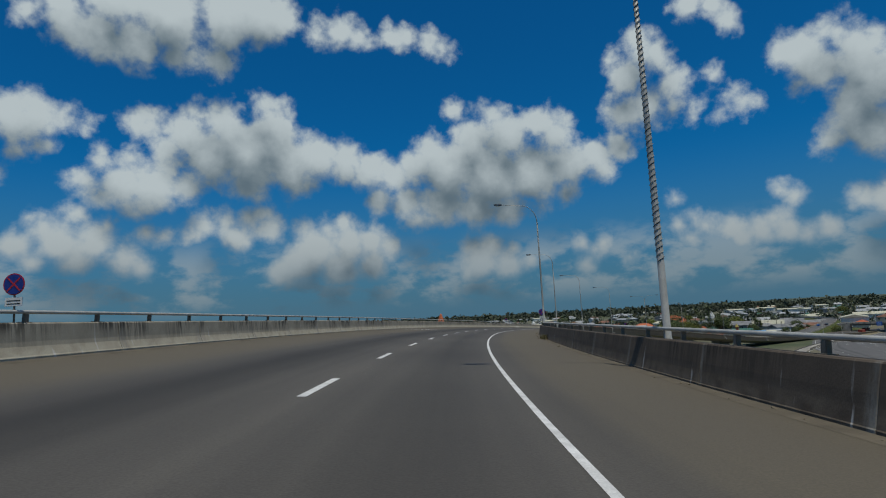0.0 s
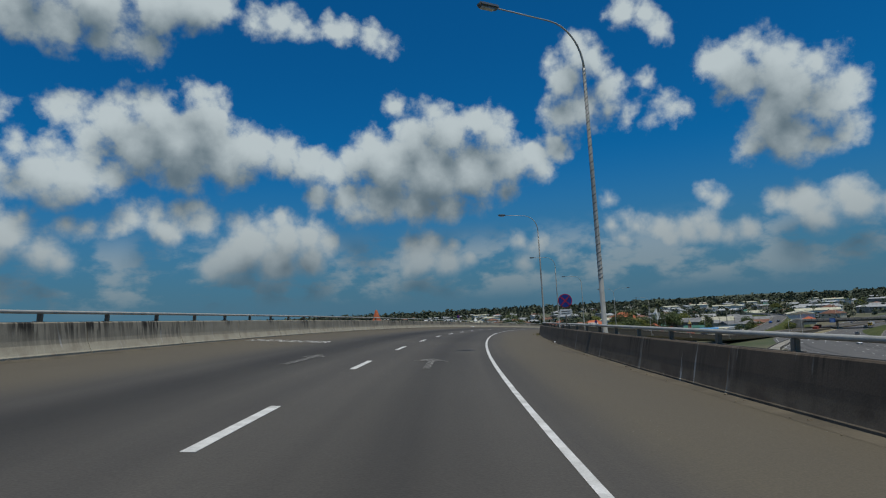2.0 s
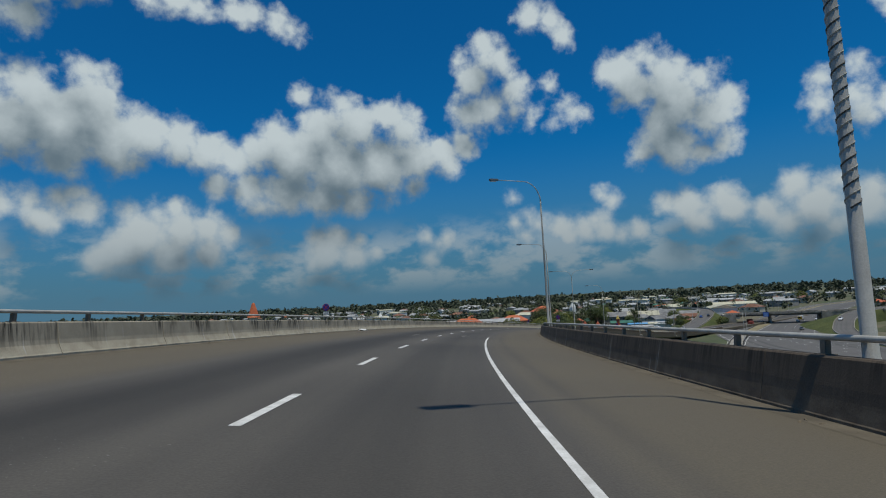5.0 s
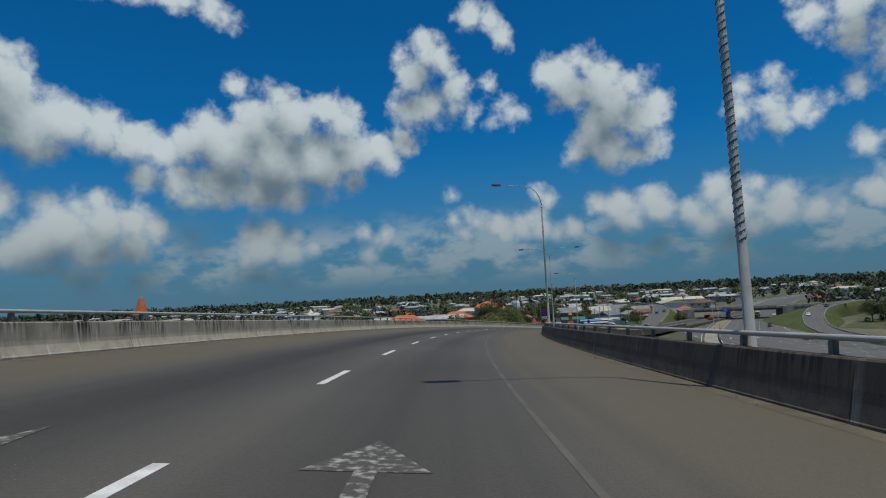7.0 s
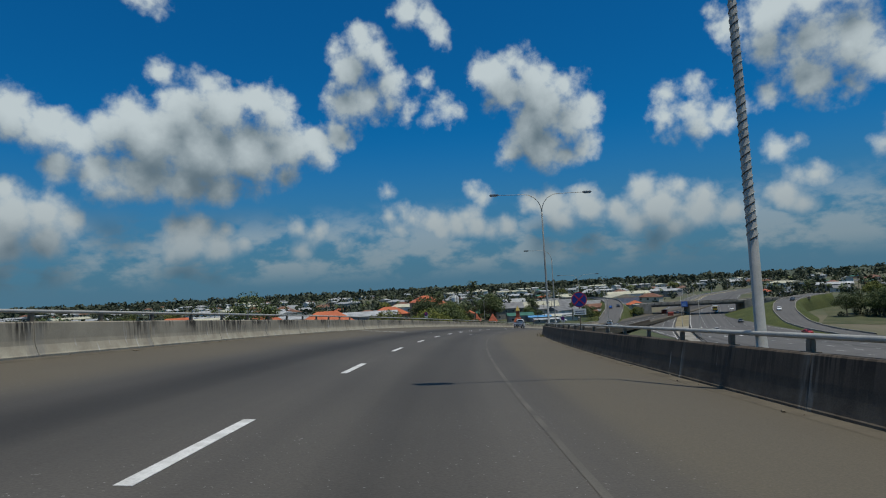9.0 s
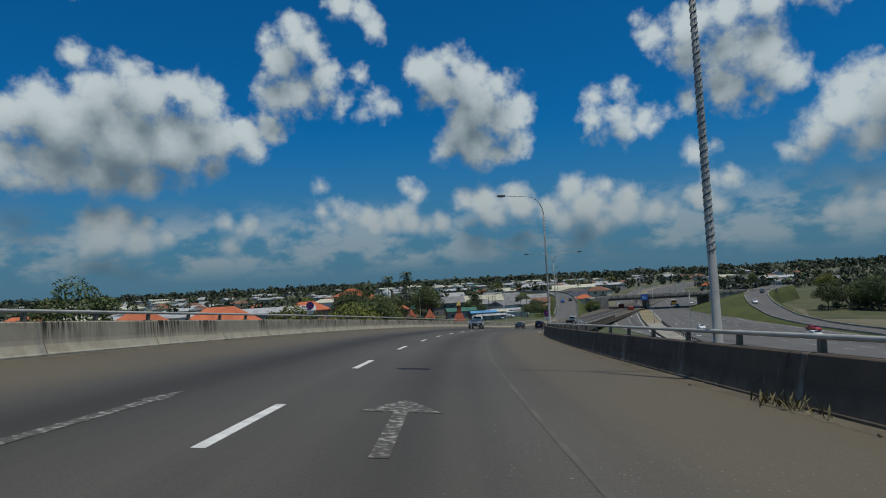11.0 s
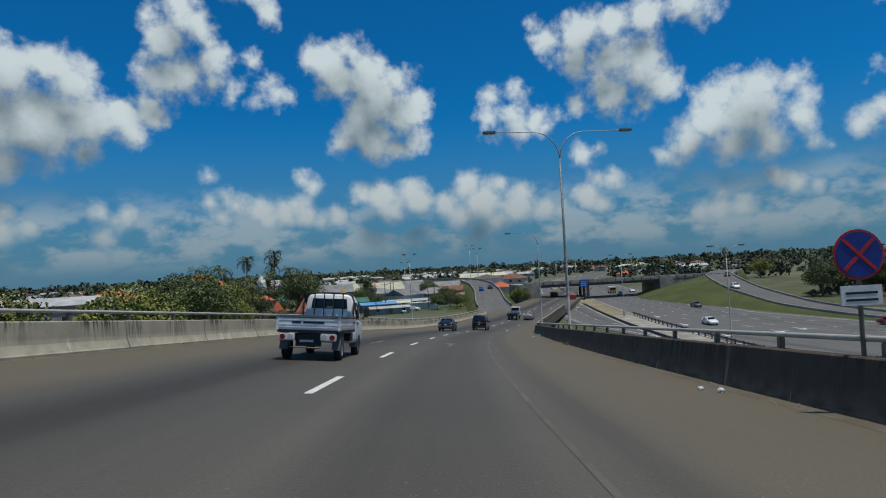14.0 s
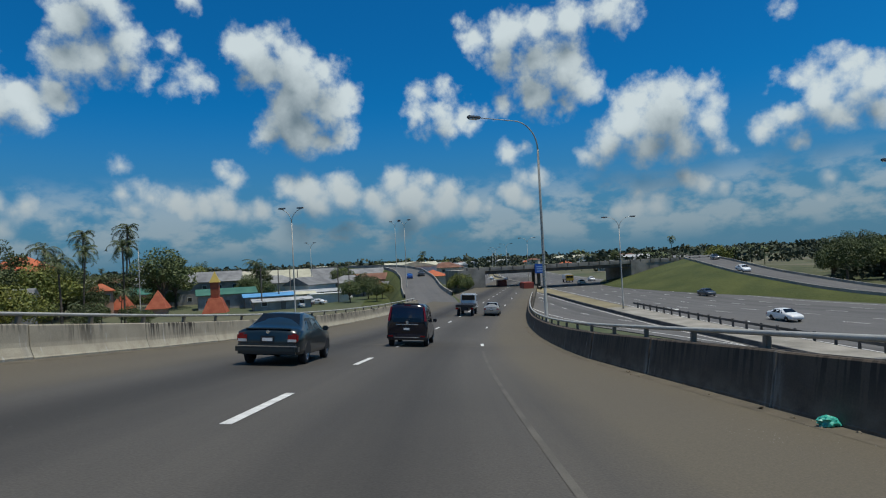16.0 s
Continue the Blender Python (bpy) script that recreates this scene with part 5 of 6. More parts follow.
BED_GREY = plain("bed_liner_grey", (0.13, 0.13, 0.135), 0.8)
cargo_truck(seat(313.2, -4.0, 0.0) @ Matrix.Diagonal((1.04, 0.88, 1.02, 1)))
black_van(seat(369.8, -1.8, 0.0))
dark_sedan = sedan(seat(359.5, -4.35, 0.0, 1.0), SEDAN_PAINT, "dark slate-green saloon car in the outer lane")
sedan(seat(407.5, 1.05), SILVER_PAINT, "beige-silver saloon car ahead on the flyover")
flat = box_truck(seat(406.5, -1.75), WHITE_PAINT, None, "dark flatbed lorry with a white cab", 6.2, 1.9)
# traffic on the slip roads and the highway
sedan(LEFT_RAMP.seat(92, -1.9, 0.06), BLUE_PAINT, "blue car climbing the slip road", plate=False)
sedan(LEFT_RAMP.seat(98, 1.9, 0.06), GREY_PAINT, "dark grey car climbing the slip road", plate=False)
for q, u, paint, back, lab in ((285, 14.0, GREY_PAINT, 1, "dark grey car on the highway"), (352, 8.0, WHITE_PAINT, 1, "white car beyond the overpass"), (372, 15.5, WHITE_PAINT, 1, "white car beyond the overpass"),
                               (345, -10.2, WHITE_PAINT, 0, "white car beyond the overpass"), (400, -10.2, GREY_PAINT, 0, "grey car beyond the overpass"), (430, -14.0, WHITE_PAINT, 0, "white car beyond the overpass"), (215, 10.3, WHITE_PAINT, 1, "white car on the highway"), (226, 17.5, RED_PAINT, 1, "red car on the highway")):
    sedan(HIGHWAY.seat(q, u, 0.035, 180 if back else 0), paint, lab, "highway traffic", False)
sedan(MEDIAN.seat(98, 8.1, 0.035, 180), WHITE_PAINT, "white car on the highway", "highway traffic", False)
sedan(RIGHT_RAMP.seat(62, -1.9, 0.07), GREY_PAINT, "dark car on the grassy slip road", "slip road traffic", False)
sedan(RIGHT_RAMP.seat(95, 1.9, 0.07), WHITE_PAINT, "white car on the grassy slip road", "slip road traffic", False)
box_truck(HIGHWAY.seat(318, -12.5, 0.035), RED_PAINT, RUST_RED, "red lorry on the highway under the overpass", 7.5, 2.4, "highway traffic")
box_truck(HIGHWAY.seat(340, -16.2, 0.035), RED_PAINT, RUST_RED, "red lorry on the highway beyond the overpass", 8.0, 2.4, "highway traffic")
box_truck(HIGHWAY.seat(372, 7.4, 0.035, 180), YELLOW_PAINT, WHITE_PAINT, "yellow lorry with a white body coming under the overpass", 8.0, 2.4, "highway traffic")

# ---- lamps, signs and litter on the flyover ----
LAMP_GREY = plain("lamp_grey", (0.2, 0.21, 0.22), 0.5, 0.4)
LAMP_LENS = plain("lamp_lens", (0.6, 0.62, 0.62), 0.2)
SIGN_BLUE = plain("sign_blue", (0.012, 0.035, 0.24), 0.4)
SIGN_RED = plain("sign_red", (0.5, 0.02, 0.03), 0.4)
ROPE_PALE = plain("pale_rope", (0.34, 0.335, 0.3), 0.7)
ROPE_DARK = plain("dark_rope", (0.085, 0.085, 0.08), 0.7)
GREEN_BAG = plain("sea_green_plastic", (0.05, 0.42, 0.33), 0.4)


def street_lamp(at, label, arms=1, height=14.5, wrap=True, reach=5.0, group="flyover lamps", kind_name="street_lamp"):
    t = thing(kind_name, at, label, "street lamp", group)
    bend = height - 1.9
    bm = bmesh.new()
    tube(bm, [(0, 0, 0), (0, 0, 1.4), (0, 0, 1.45), (0, 0, bend * 0.6), (0, 0, bend)], [0.135, 0.135, 0.108, 0.085, 0.055], 12)
    part("pole", bm, STEEL, t, smooth=True)
    bm = bmesh.new()
    box(bm, -0.24, 0.24, -0.24, 0.24, 0, 0.04, 0.01)
    part("base_plate", bm, STEEL_DARK, t)
    bm = bmesh.new()
    box(bm, -0.1, 0.1, -0.17, -0.13, 0.45, 1.0, 0.01)
    part("service_door", bm, STEEL, t)
    for k in range(arms):
        side = -1 if k == 0 else 1
        bm = bmesh.new()
        pts = [(side * 1.7 * (1 - math.cos(a)), 0, bend + 1.8 * math.sin(a)) for a in [math.pi / 2 * i / 8 for i in range(9)]] + [(side * (reach - 0.75), 0, height - 0.06)]
        tube(bm, pts, [0.05 - 0.0025 * i for i in range(len(pts))], 10)
        arm = part("arm", bm, STEEL, t, smooth=True)
        bm = bmesh.new()
        x = side * (reach - 0.35)
        box(bm, x - 0.45, x + 0.45, -0.16, 0.16, height - 0.14, height + 0.04, 0.06)
        head = part("lamp_head", bm, LAMP_GREY, arm)
    for k in range(arms):
        side = -1 if k == 0 else 1
        x = side * (reach - 0.3)
        bm = bmesh.new()
        box(bm, x - 0.3, x + 0.3, -0.11, 0.11, height - 0.19, height - 0.14, 0.02)
        part("lens", bm, LAMP_LENS, t)
    if wrap:
        for nm, mt, phase in (("rope_light", ROPE_PALE, 0.0), ("rope_light", ROPE_DARK, math.pi)):
            bm = bmesh.new()
            turns, z0, z1 = 26, 3.6, bend
            pts = []
            for i in range(turns * 8 + 1):
                a = 2 * math.pi * i / 8 + phase
                z = z0 + (z1 - z0) * i / (turns * 8)
                r = 0.113 - 0.05 * (z / bend)
                pts.append((r * math.cos(a), r * math.sin(a), z))
            tube(bm, pts, 0.02, 4)
            part(nm, bm, mt, t, "spiral of rope light wound up the pole")
    return t


single = double = None
LAMPS = ((16.5, 1), (64.0, 1), (110.0, 1), (154.4, 1), (197.0, 1), (243, 2), (288, 1), (335.5, 2), (383, 1), (-30, 1))
for s, arms in LAMPS:
    at = level(s, right_foot(s) + 0.68, -0.5, 30 if arms == 1 else 12)
    label = "tall galvanised street lamp with one arm, wound with rope light" if arms == 1 else "tall galvanised street lamp with two arms, wound with rope light"
    if arms == 1:
        single = street_lamp(at, label) if single is None else (copy_thing(single, at) and single)
    else:
        double = street_lamp(at, label, 2) if double is None else (copy_thing(double, at) and double)
# the parapet carries each lamp on a corbel
for s, _ in LAMPS:
    bm = bmesh.new()
    box(bm, 0.45, 1.35, -0.45, 0.45, -1.0, -0.5, 0.04)
    c = mesh_ob("corbel", bm, CONCRETE)
    c.matrix_basis = level(s, right_foot(s), 0)
    tagged(c, "concrete corbel on the deck edge under a lamp", "corbel", "lamp corbels", "structure")


def no_stopping_sign(at, label):
    t = thing("road_sign", at, label, "road sign", "no stopping signs")
    bm = bmesh.new()
    tube(bm, [(0, 0, -0.4), (0, 0, 1.6)], 0.035, 10)
    part("post", bm, STEEL_DARK, t)
    bm = bmesh.new()
    tube(bm, [(0, -0.05, 1.4), (0, -0.036, 1.4)], 0.4, 32)
    disc = part("disc", bm, SIGN_RED, t, "red-rimmed round plate")
    bm = bmesh.new()
    tube(bm, [(0, -0.058, 1.4), (0, -0.05, 1.4)], 0.362, 32)
    part("blue_field", bm, SIGN_BLUE, disc)
    for a in (45, -45):
        bm = bmesh.new()
        box(bm, -0.34, 0.34, -0.066 - (0.004 if a > 0 else 0), -0.058, -0.026, 0.026, 0, pose(0, 0, 1.4, 0, a, 0))
        part("red_stroke", bm, SIGN_RED, disc)
    bm = bmesh.new()
    box(bm, -0.33, 0.33, -0.05, -0.036, 0.6, 0.92, 0.01)
    plate = part("notice_plate", bm, PLATE_WHITE, t, "white plate with two black lines of writing")
    for z in (0.69, 0.8):
        bm = bmesh.new()
        box(bm, -0.25, 0.25, -0.055, -0.05, z - 0.018, z + 0.018)
        part("bar", bm, PLATE_BLACK, plate)
    return t


first_sign = None
for s, u in ((14.4, LEFT - 0.42), (145.3, LEFT - 0.42), (268.6, LEFT - 0.42), (73.6, None), (215.8, None), (305.8, None)):
    at = level(s, right_foot(s) + 0.34 if u is None else u, 1.12 if u is None else 0.92)
    # a copy keeps the first sign's scale; those on the inner side are larger
    size = 0.7 if first_sign is None else 1.0 if u is not None else 1.42
    at = at @ Matrix.Diagonal((size, size, size, 1))
    first_sign = no_stopping_sign(at, "round blue and red no stopping sign above the parapet") if first_sign is None else (copy_thing(first_sign, at) and first_sign)


def crumpled(bm, size, seed, flat=0.6):
    random.seed(seed)
    noise.seed_set(seed)
    r = bmesh.ops.create_icosphere(bm, subdivisions=3, radius=1)
    for v in r["verts"]:
        n = noise.noise(v.co * 2.3 + Vector((seed, 0, 0))) * 0.45 + noise.noise(v.co * 5.0) * 0.2
        v.co = Vector((v.co.x * size[0], v.co.y * size[1], max(v.co.z, -flat) * size[2])) * (1 + n)
    low = min(v.co.z for v in r["verts"])
    for v in r["verts"]:
        v.co.z -= low
    return bm


bag = mesh_ob("plastic_bag", crumpled(bmesh.new(), (0.15, 0.11, 0.085), 4), GREEN_BAG)
bag.matrix_basis = seat(352.4, 5.58, 0.003, 20)
tagged(bag, "crumpled sea-green plastic bag lying on the shoulder", "bag")
rag = mesh_ob("rag", crumpled(bmesh.new(), (0.4, 0.3, 0.1), 9), PLATE_WHITE)
rag.matrix_basis = seat(152.8, LEFT + 0.45, 0.003)
tagged(rag, "dirty white rag lying by the outer parapet", "rag")
for i, (s, u, size) in enumerate(((76.6, 5.75, 0.11), (309.0, 5.4, 0.07), (308.6, 5.65, 0.09), (347.5, 4.9, 0.06), (349.2, 5.1, 0.05), (191.0, 6.1, 0.06), (128.0, 6.0, 0.05), (30.5, 5.7, 0.07))):
    w = mesh_ob("litter_scrap", crumpled(bmesh.new(), (size, size * 0.7, size * 0.6), 20 + i), PLATE_WHITE)
    w.matrix_basis = seat(s, u, 0.003, 37 * i)
    tagged(w, "crumpled pale scrap of litter by the parapet foot", "litter", "litter scraps")
random.seed(11)
for s, n in ((43.6, 170), (238.5, 60), (96.0, 40), (331.5, 40)):
    bm = bmesh.new()
    for i in range(n):
        h = random.uniform(0.12, 0.42) * (1 if s < 50 else 0.7)
        a = random.uniform(0, 6.283)
        x, y = random.gauss(-0.12, 0.14), random.gauss(0, 0.5)
        lean = Vector((math.cos(a), math.sin(a), 0)) * random.uniform(0.05, 0.25)
        side = Vector((-math.sin(a), math.cos(a), 0)) * 0.012
        p = Vector((min(x, 0.02), y, 0))
        m = p + lean * 0.5 + Vector((0, 0, h * 0.6))
        bm.faces.new([bm.verts.new(q) for q in (p - side, p + side, m + side * 1.6, m - side * 1.6)])
        bm.faces.new([bm.verts.new(q) for q in (m - side * 1.6, m + side * 1.6, p + lean + Vector((0, 0, h)))])
    w = mesh_ob("weeds", bm, WEED)
    w.matrix_basis = seat(s, right_foot(s) - 0.05, 0.01)
    tagged(w, "dry brown weeds growing at the parapet foot", "weeds", kind="stuff")

# ---- the town and the plain ----
def roofing(name, c1, c2, rough=0.6, metal=0.0, ribs=True):
    """Corrugated sheet: ribs down the slope, weather streaks."""
    return mixed(name, c1, c2, 0.35, 6, rough, metal, bump=0.25 if ribs else 0.1, stretch=(1, 1, 1), vary=0.14)


ROOF_ORANGE = roofing("orange_tile", (0.36, 0.085, 0.03), (0.48, 0.13, 0.05))
ROOF_WHITE = roofing("white_sheet", (0.28, 0.285, 0.28), (0.46, 0.465, 0.46))
ROOF_CREAM = roofing("cream_sheet", (0.42, 0.4, 0.29), (0.54, 0.51, 0.38))
ROOF_GREY = roofing("grey_sheet", (0.13, 0.13, 0.13), (0.24, 0.24, 0.235))
ROOF_GREEN = roofing("green_sheet", (0.035, 0.12, 0.085), (0.06, 0.17, 0.12))
ROOF_BLUE = roofing("blue_sheet", (0.07, 0.22, 0.42), (0.12, 0.32, 0.55))
ROOF_RUST = roofing("rusty_sheet", (0.14, 0.06, 0.035), (0.24, 0.12, 0.07))
WALL_CREAM = mixed("cream_render", (0.46, 0.43, 0.34), (0.58, 0.54, 0.44), 0.5, 8, 0.9, vary=0.1)
WALL_WHITE = mixed("white_render", (0.58, 0.58, 0.55), (0.7, 0.7, 0.67), 0.5, 8, 0.9, vary=0.1)
WALL_GREY = mixed("grey_blockwork", (0.22, 0.215, 0.2), (0.34, 0.33, 0.31), 0.6, 8, 0.9, vary=0.15)
WALL_PINK = mixed("salmon_render", (0.48, 0.27, 0.19), (0.58, 0.35, 0.26), 0.5, 8, 0.9, vary=0.1)
DARK_PANE = plain("dark_pane", (0.03, 0.035, 0.04), 0.12)
TIMBER = mixed("grey_timber", (0.12, 0.1, 0.085), (0.2, 0.175, 0.15), 1.5, 20, 0.9)
BRICK_RED = mixed("brick_red_render", (0.3, 0.07, 0.035), (0.4, 0.11, 0.055), 0.8, 10, 0.8)
GOLD_TIP = plain("mustard_paint", (0.5, 0.36, 0.08), 0.5)


def roof_mesh(bm, w, d, z, rise, over, hip):
    """A gable or hipped roof with eaves and a thickness; the ridge runs along x."""
    x, y = w / 2 + over, d / 2 + over
    r = max(0.3, w / 2 - (d / 2 if hip else -over))
    t = 0.14
    for dz, flip in ((0, False), (-t, True)):
        v = [bm.verts.new(p) for p in ((-x, -y, z + dz), (x, -y, z + dz), (x, y, z + dz), (-x, y, z + dz), (-r, 0, z + rise + dz), (r, 0, z + rise + dz))]
        for f in ((0, 1, 5, 4), (1, 2, 5), (2, 3, 4, 5), (3, 0, 4)):
            if not hip and len(f) == 3 and dz:
                continue
            bm.faces.new([v[i] for i in (f[::-1] if flip else f)])
        if not flip:
            top = v
        else:
            for a, b in ((0, 1), (1, 2), (2, 3), (3, 0)):
                bm.faces.new((top[a], v[a], v[b], top[b]))
    return bm


def house(at, w, d, h, rise, hip, wall, roof, label, group="", storeys=1, windows=True, category="house", name="house", far=False):
    t = thing(name, at, label, category, group)
    bm = bmesh.new()
    box(bm, -w / 2, w / 2, -d / 2, d / 2, -0.1, h, 0.0)
    part("wall", bm, wall, t)
    bm = bmesh.new()
    part("roof", roof_mesh(bm, w, d, h - 0.02, rise, 0.5, hip), roof, t)
    if windows:
        n = max(2, int(w / 3.6)) if not far else 3
        for s in range(storeys):
            z0 = h / storeys * s + 0.95
            for k in range(n):
                x = -w / 2 + w * (k + 0.5) / n
                for y, out in ((-d / 2, -1), (d / 2, 1)):
                    if k == n // 2 and s == 0 and out < 0:
                        bm = bmesh.new()
                        box(bm, x - 0.5, x + 0.5, y - 0.05, y + 0.03, 0.0, 2.05)
                        part("door", bm, TIMBER, t)
                        continue
                    if far:
                        if out < 0 or s == storeys - 1:
                            bm = bmesh.new()
                            box(bm, x - 0.7, x + 0.7, y - 0.06, y + 0.06, z0, z0 + 1.2)
                            part("window", bm, DARK_PANE, t)
                        continue
                    bm = bmesh.new()
                    box(bm, x - 0.62, x + 0.62, y - 0.06, y + 0.06, z0 - 0.08, z0 + 1.2)
                    f = part("window", bm, WALL_WHITE, t)
                    bm = bmesh.new()
                    box(bm, x - 0.54, x + 0.54, y - 0.075, y + 0.075, z0, z0 + 1.12)
                    part("pane", bm, DARK_PANE, f)
    return t


def spot(x, y, turn=0.0, z=-0.05):
    return pose(x, y, z, 0, 0, turn)


# houses and sheds beside the flyover: x, y, width, depth, wall height, rise, turn
near_rows = [
    (112, 404, 26, 18, 7.4, 5.6, 35, True, WALL_CREAM, ROOF_ORANGE, "cream restaurant with a wide orange hipped roof"),
    (92, 424, 22, 15, 7.4, 5.0, 30, True, WALL_CREAM, ROOF_ORANGE, "cream house with an orange hipped roof"),
    (135, 436, 38, 16, 9.0, 1.8, 40, False, WALL_GREY, ROOF_WHITE, "long grey warehouse with a white sheet roof"),
    (102, 446, 34, 15, 9.4, 1.4, 38, False, WALL_WHITE, ROOF_WHITE, "long white warehouse with a low sheet roof"),
    (62, 470, 24, 15, 8.0, 4.4, 20, True, WALL_WHITE, ROOF_ORANGE, "white house with an orange hipped roof"),
    (160, 455, 18, 12, 8.0, 3.6, 30, True, WALL_PINK, ROOF_ORANGE, "salmon house with an orange roof"),
    (172, 424, 18, 12, 6.0, 1.5, 42, False, WALL_GREY, ROOF_GREY, "grey block shed with a sheet roof"),
    (199, 492, 16, 13, 12.0, 3.8, 30, True, WALL_PINK, ROOF_ORANGE, "tall salmon house with an orange roof"),
    (254, 470, 42, 17, 7.6, 3.4, 52, False, WALL_CREAM, ROOF_CREAM, "long cream warehouse with a cream sheet roof"),
    (236, 462, 20, 14, 8.2, 3.4, 50, False, WALL_GREY, ROOF_GREY, "grey two-storey house with a grey sheet roof"),
    (224, 431, 13, 9, 4.6, 1.6, 48, False, WALL_GREY, ROOF_GREEN, "low block building with a green sheet roof"),
    (229, 421, 11, 7, 3.4, 0.8, 50, False, WALL_GREY, ROOF_BLUE, "market stall row with a blue sheet roof"),
    (224, 409, 12, 6, 2.6, 0.6, 48, False, WALL_GREY, ROOF_WHITE, "low market shed with a white sheet roof"),
    (246, 428, 18, 7, 3.0, 0.8, 48, False, WALL_WHITE, ROOF_WHITE, "low shop with a white canopy roof"),
    (287, 474, 17, 13, 7.6, 3.2, 52, False, WALL_CREAM, ROOF_GREY, "two-storey house with a grey gabled roof"),
    (303, 500, 16, 12, 7.8, 3.0, 55, False, WALL_WHITE, ROOF_GREY, "white two-storey house with a grey roof"),
    (270, 492, 18, 13, 7.4, 3.0, 48, True, WALL_CREAM, ROOF_GREY, "cream house with a grey hipped roof"),
    (276, 454, 15, 11, 6.4, 2.6, 50, False, WALL_GREY, ROOF_GREY, "grey house with a rusty sheet roof"),
    (330, 520, 22, 14, 5.5, 2.6, 50, True, WALL_WHITE, ROOF_WHITE, "white house with a white hipped roof"),
    (288, 446, 13, 10, 7.2, 2.8, 52, False, WALL_PINK, ROOF_GREY, "salmon two-storey house with a grey gable"),
    (252, 450, 14, 10, 6.4, 2.6, 46, True, WALL_CREAM, ROOF_GREY, "cream house with a dark grey hipped roof"),
    (310, 478, 15, 12, 8.4, 3.2, 50, True, WALL_GREY, ROOF_GREY, "unpainted block house with a grey roof"),
    (262, 446, 12, 9, 3.6, 1.4, 45, False, WALL_WHITE, ROOF_WHITE, "small white shop with a flat sheet roof"),
    (255, 437, 12, 9, 5.3, 2.6, 10, False, WALL_WHITE, ROOF_GREY, "pale house with a weathered grey gabled roof"),
    (269, 436, 13, 10, 5.0, 2.6, 48, True, WALL_GREY, ROOF_GREY, "unpainted block house with a dark hipped roof"),
    (281, 438, 13, 10, 5.4, 2.4, 50, False, WALL_PINK, ROOF_RUST, "salmon house with a rusty sheet roof"),
    (265, 425, 9, 7, 3.9, 1.4, 46, False, WALL_GREY, ROOF_RUST, "low block workshop with a rusty roof"),
    (275, 424, 8, 6, 3.4, 1.2, 55, False, WALL_CREAM, ROOF_GREY, "small cream shop with a grey sheet roof"),
    (238, 423, 10, 5, 3.0, 0.7, 48, False, WALL_WHITE, ROOF_CREAM, "open stall row under a pale awning"),
    (199.4, 441, 4.6, 4.6, 5.9, 1.6, 40, True, WALL_PINK, ROOF_ORANGE, "small salmon house with an orange roof among trees"),
    (190.5, 455, 7, 7, 10.6, 2.5, 35, True, WALL_PINK, ROOF_ORANGE, "tall salmon house with an orange roof among trees"),
]
for x, y, w, d, h, rise, turn, hip, wall, roof, label in near_rows:
    if x > 200:
        h, rise = h * 0.76, rise * 0.85
    house(spot(x, y, -turn + 20), w, d, h, rise, hip, wall, roof, label, "town houses", 2 if h > 5.4 else 1)

# far houses: a few kinds, repeated over the plain
kinds = []
for w, d, h, rise, hip, wall, roof, label in (
        (14, 10, 3.4, 2.4, True, WALL_CREAM, ROOF_ORANGE, "cream bungalow with an orange roof"), (16, 11, 6.2, 2.6, False, WALL_WHITE, ROOF_WHITE, "white two-storey house with a pale roof"),
        (28, 14, 6.0, 1.8, False, WALL_GREY, ROOF_WHITE, "long shed with a white sheet roof"), (13, 9, 3.3, 2.2, False, WALL_WHITE, ROOF_GREY, "white bungalow with a grey roof"),
        (15, 11, 6.0, 2.6, True, WALL_CREAM, ROOF_RUST, "cream house with a rusty roof"), (12, 9, 3.2, 2.0, False, WALL_PINK, ROOF_GREEN, "salmon bungalow with a green roof"), (34, 18, 7.5, 2.0, False, WALL_WHITE, ROOF_CREAM, "large pale warehouse with a cream roof")):
    kinds.append((w, d, h, rise, hip, wall, roof, label))
made = {}
random.seed(21)


def clear_of_roads(x, y, gap=34):
    for way in (HIGHWAY, RIGHT_RAMP, LEFT_RAMP):
        need = gap if way is HIGHWAY else 16
        if np.min((way.p[0] - x) ** 2 + (way.p[1] - y) ** 2) < need * need:
            return False
    return np.min((XS - x) ** 2 + (YS - y) ** 2) > 26 ** 2


placed = [(r[0], r[1]) for r in near_rows]
count = 0
while count < 320:
    a = math.radians(random.uniform(-25, 62))
    r = 330 * (1900 / 330) ** random.random()
    x, y = 80 + r * math.sin(a), 150 + r * math.cos(a)
    if not clear_of_roads(x, y) or any((x - p) ** 2 + (y - q) ** 2 < 20 ** 2 for p, q in placed) or (x > 255 and y < 420):
        continue
    placed.append((x, y))
    k = random.choice((0, 1, 1, 2, 2, 3, 3, 4, 5, 6))
    at = spot(x, y, random.choice((20, 110, -35, 55)) + random.uniform(-12, 12))
    if k in made:
        copy_thing(made[k], at)
    else:
        w, d, h, rise, hip, wall, roof, label = kinds[k]
        made[k] = house(at, w, d, h, rise, hip, wall, roof, label, "far houses", 2 if h > 5.4 else 1, category="house", far=True)
    count += 1

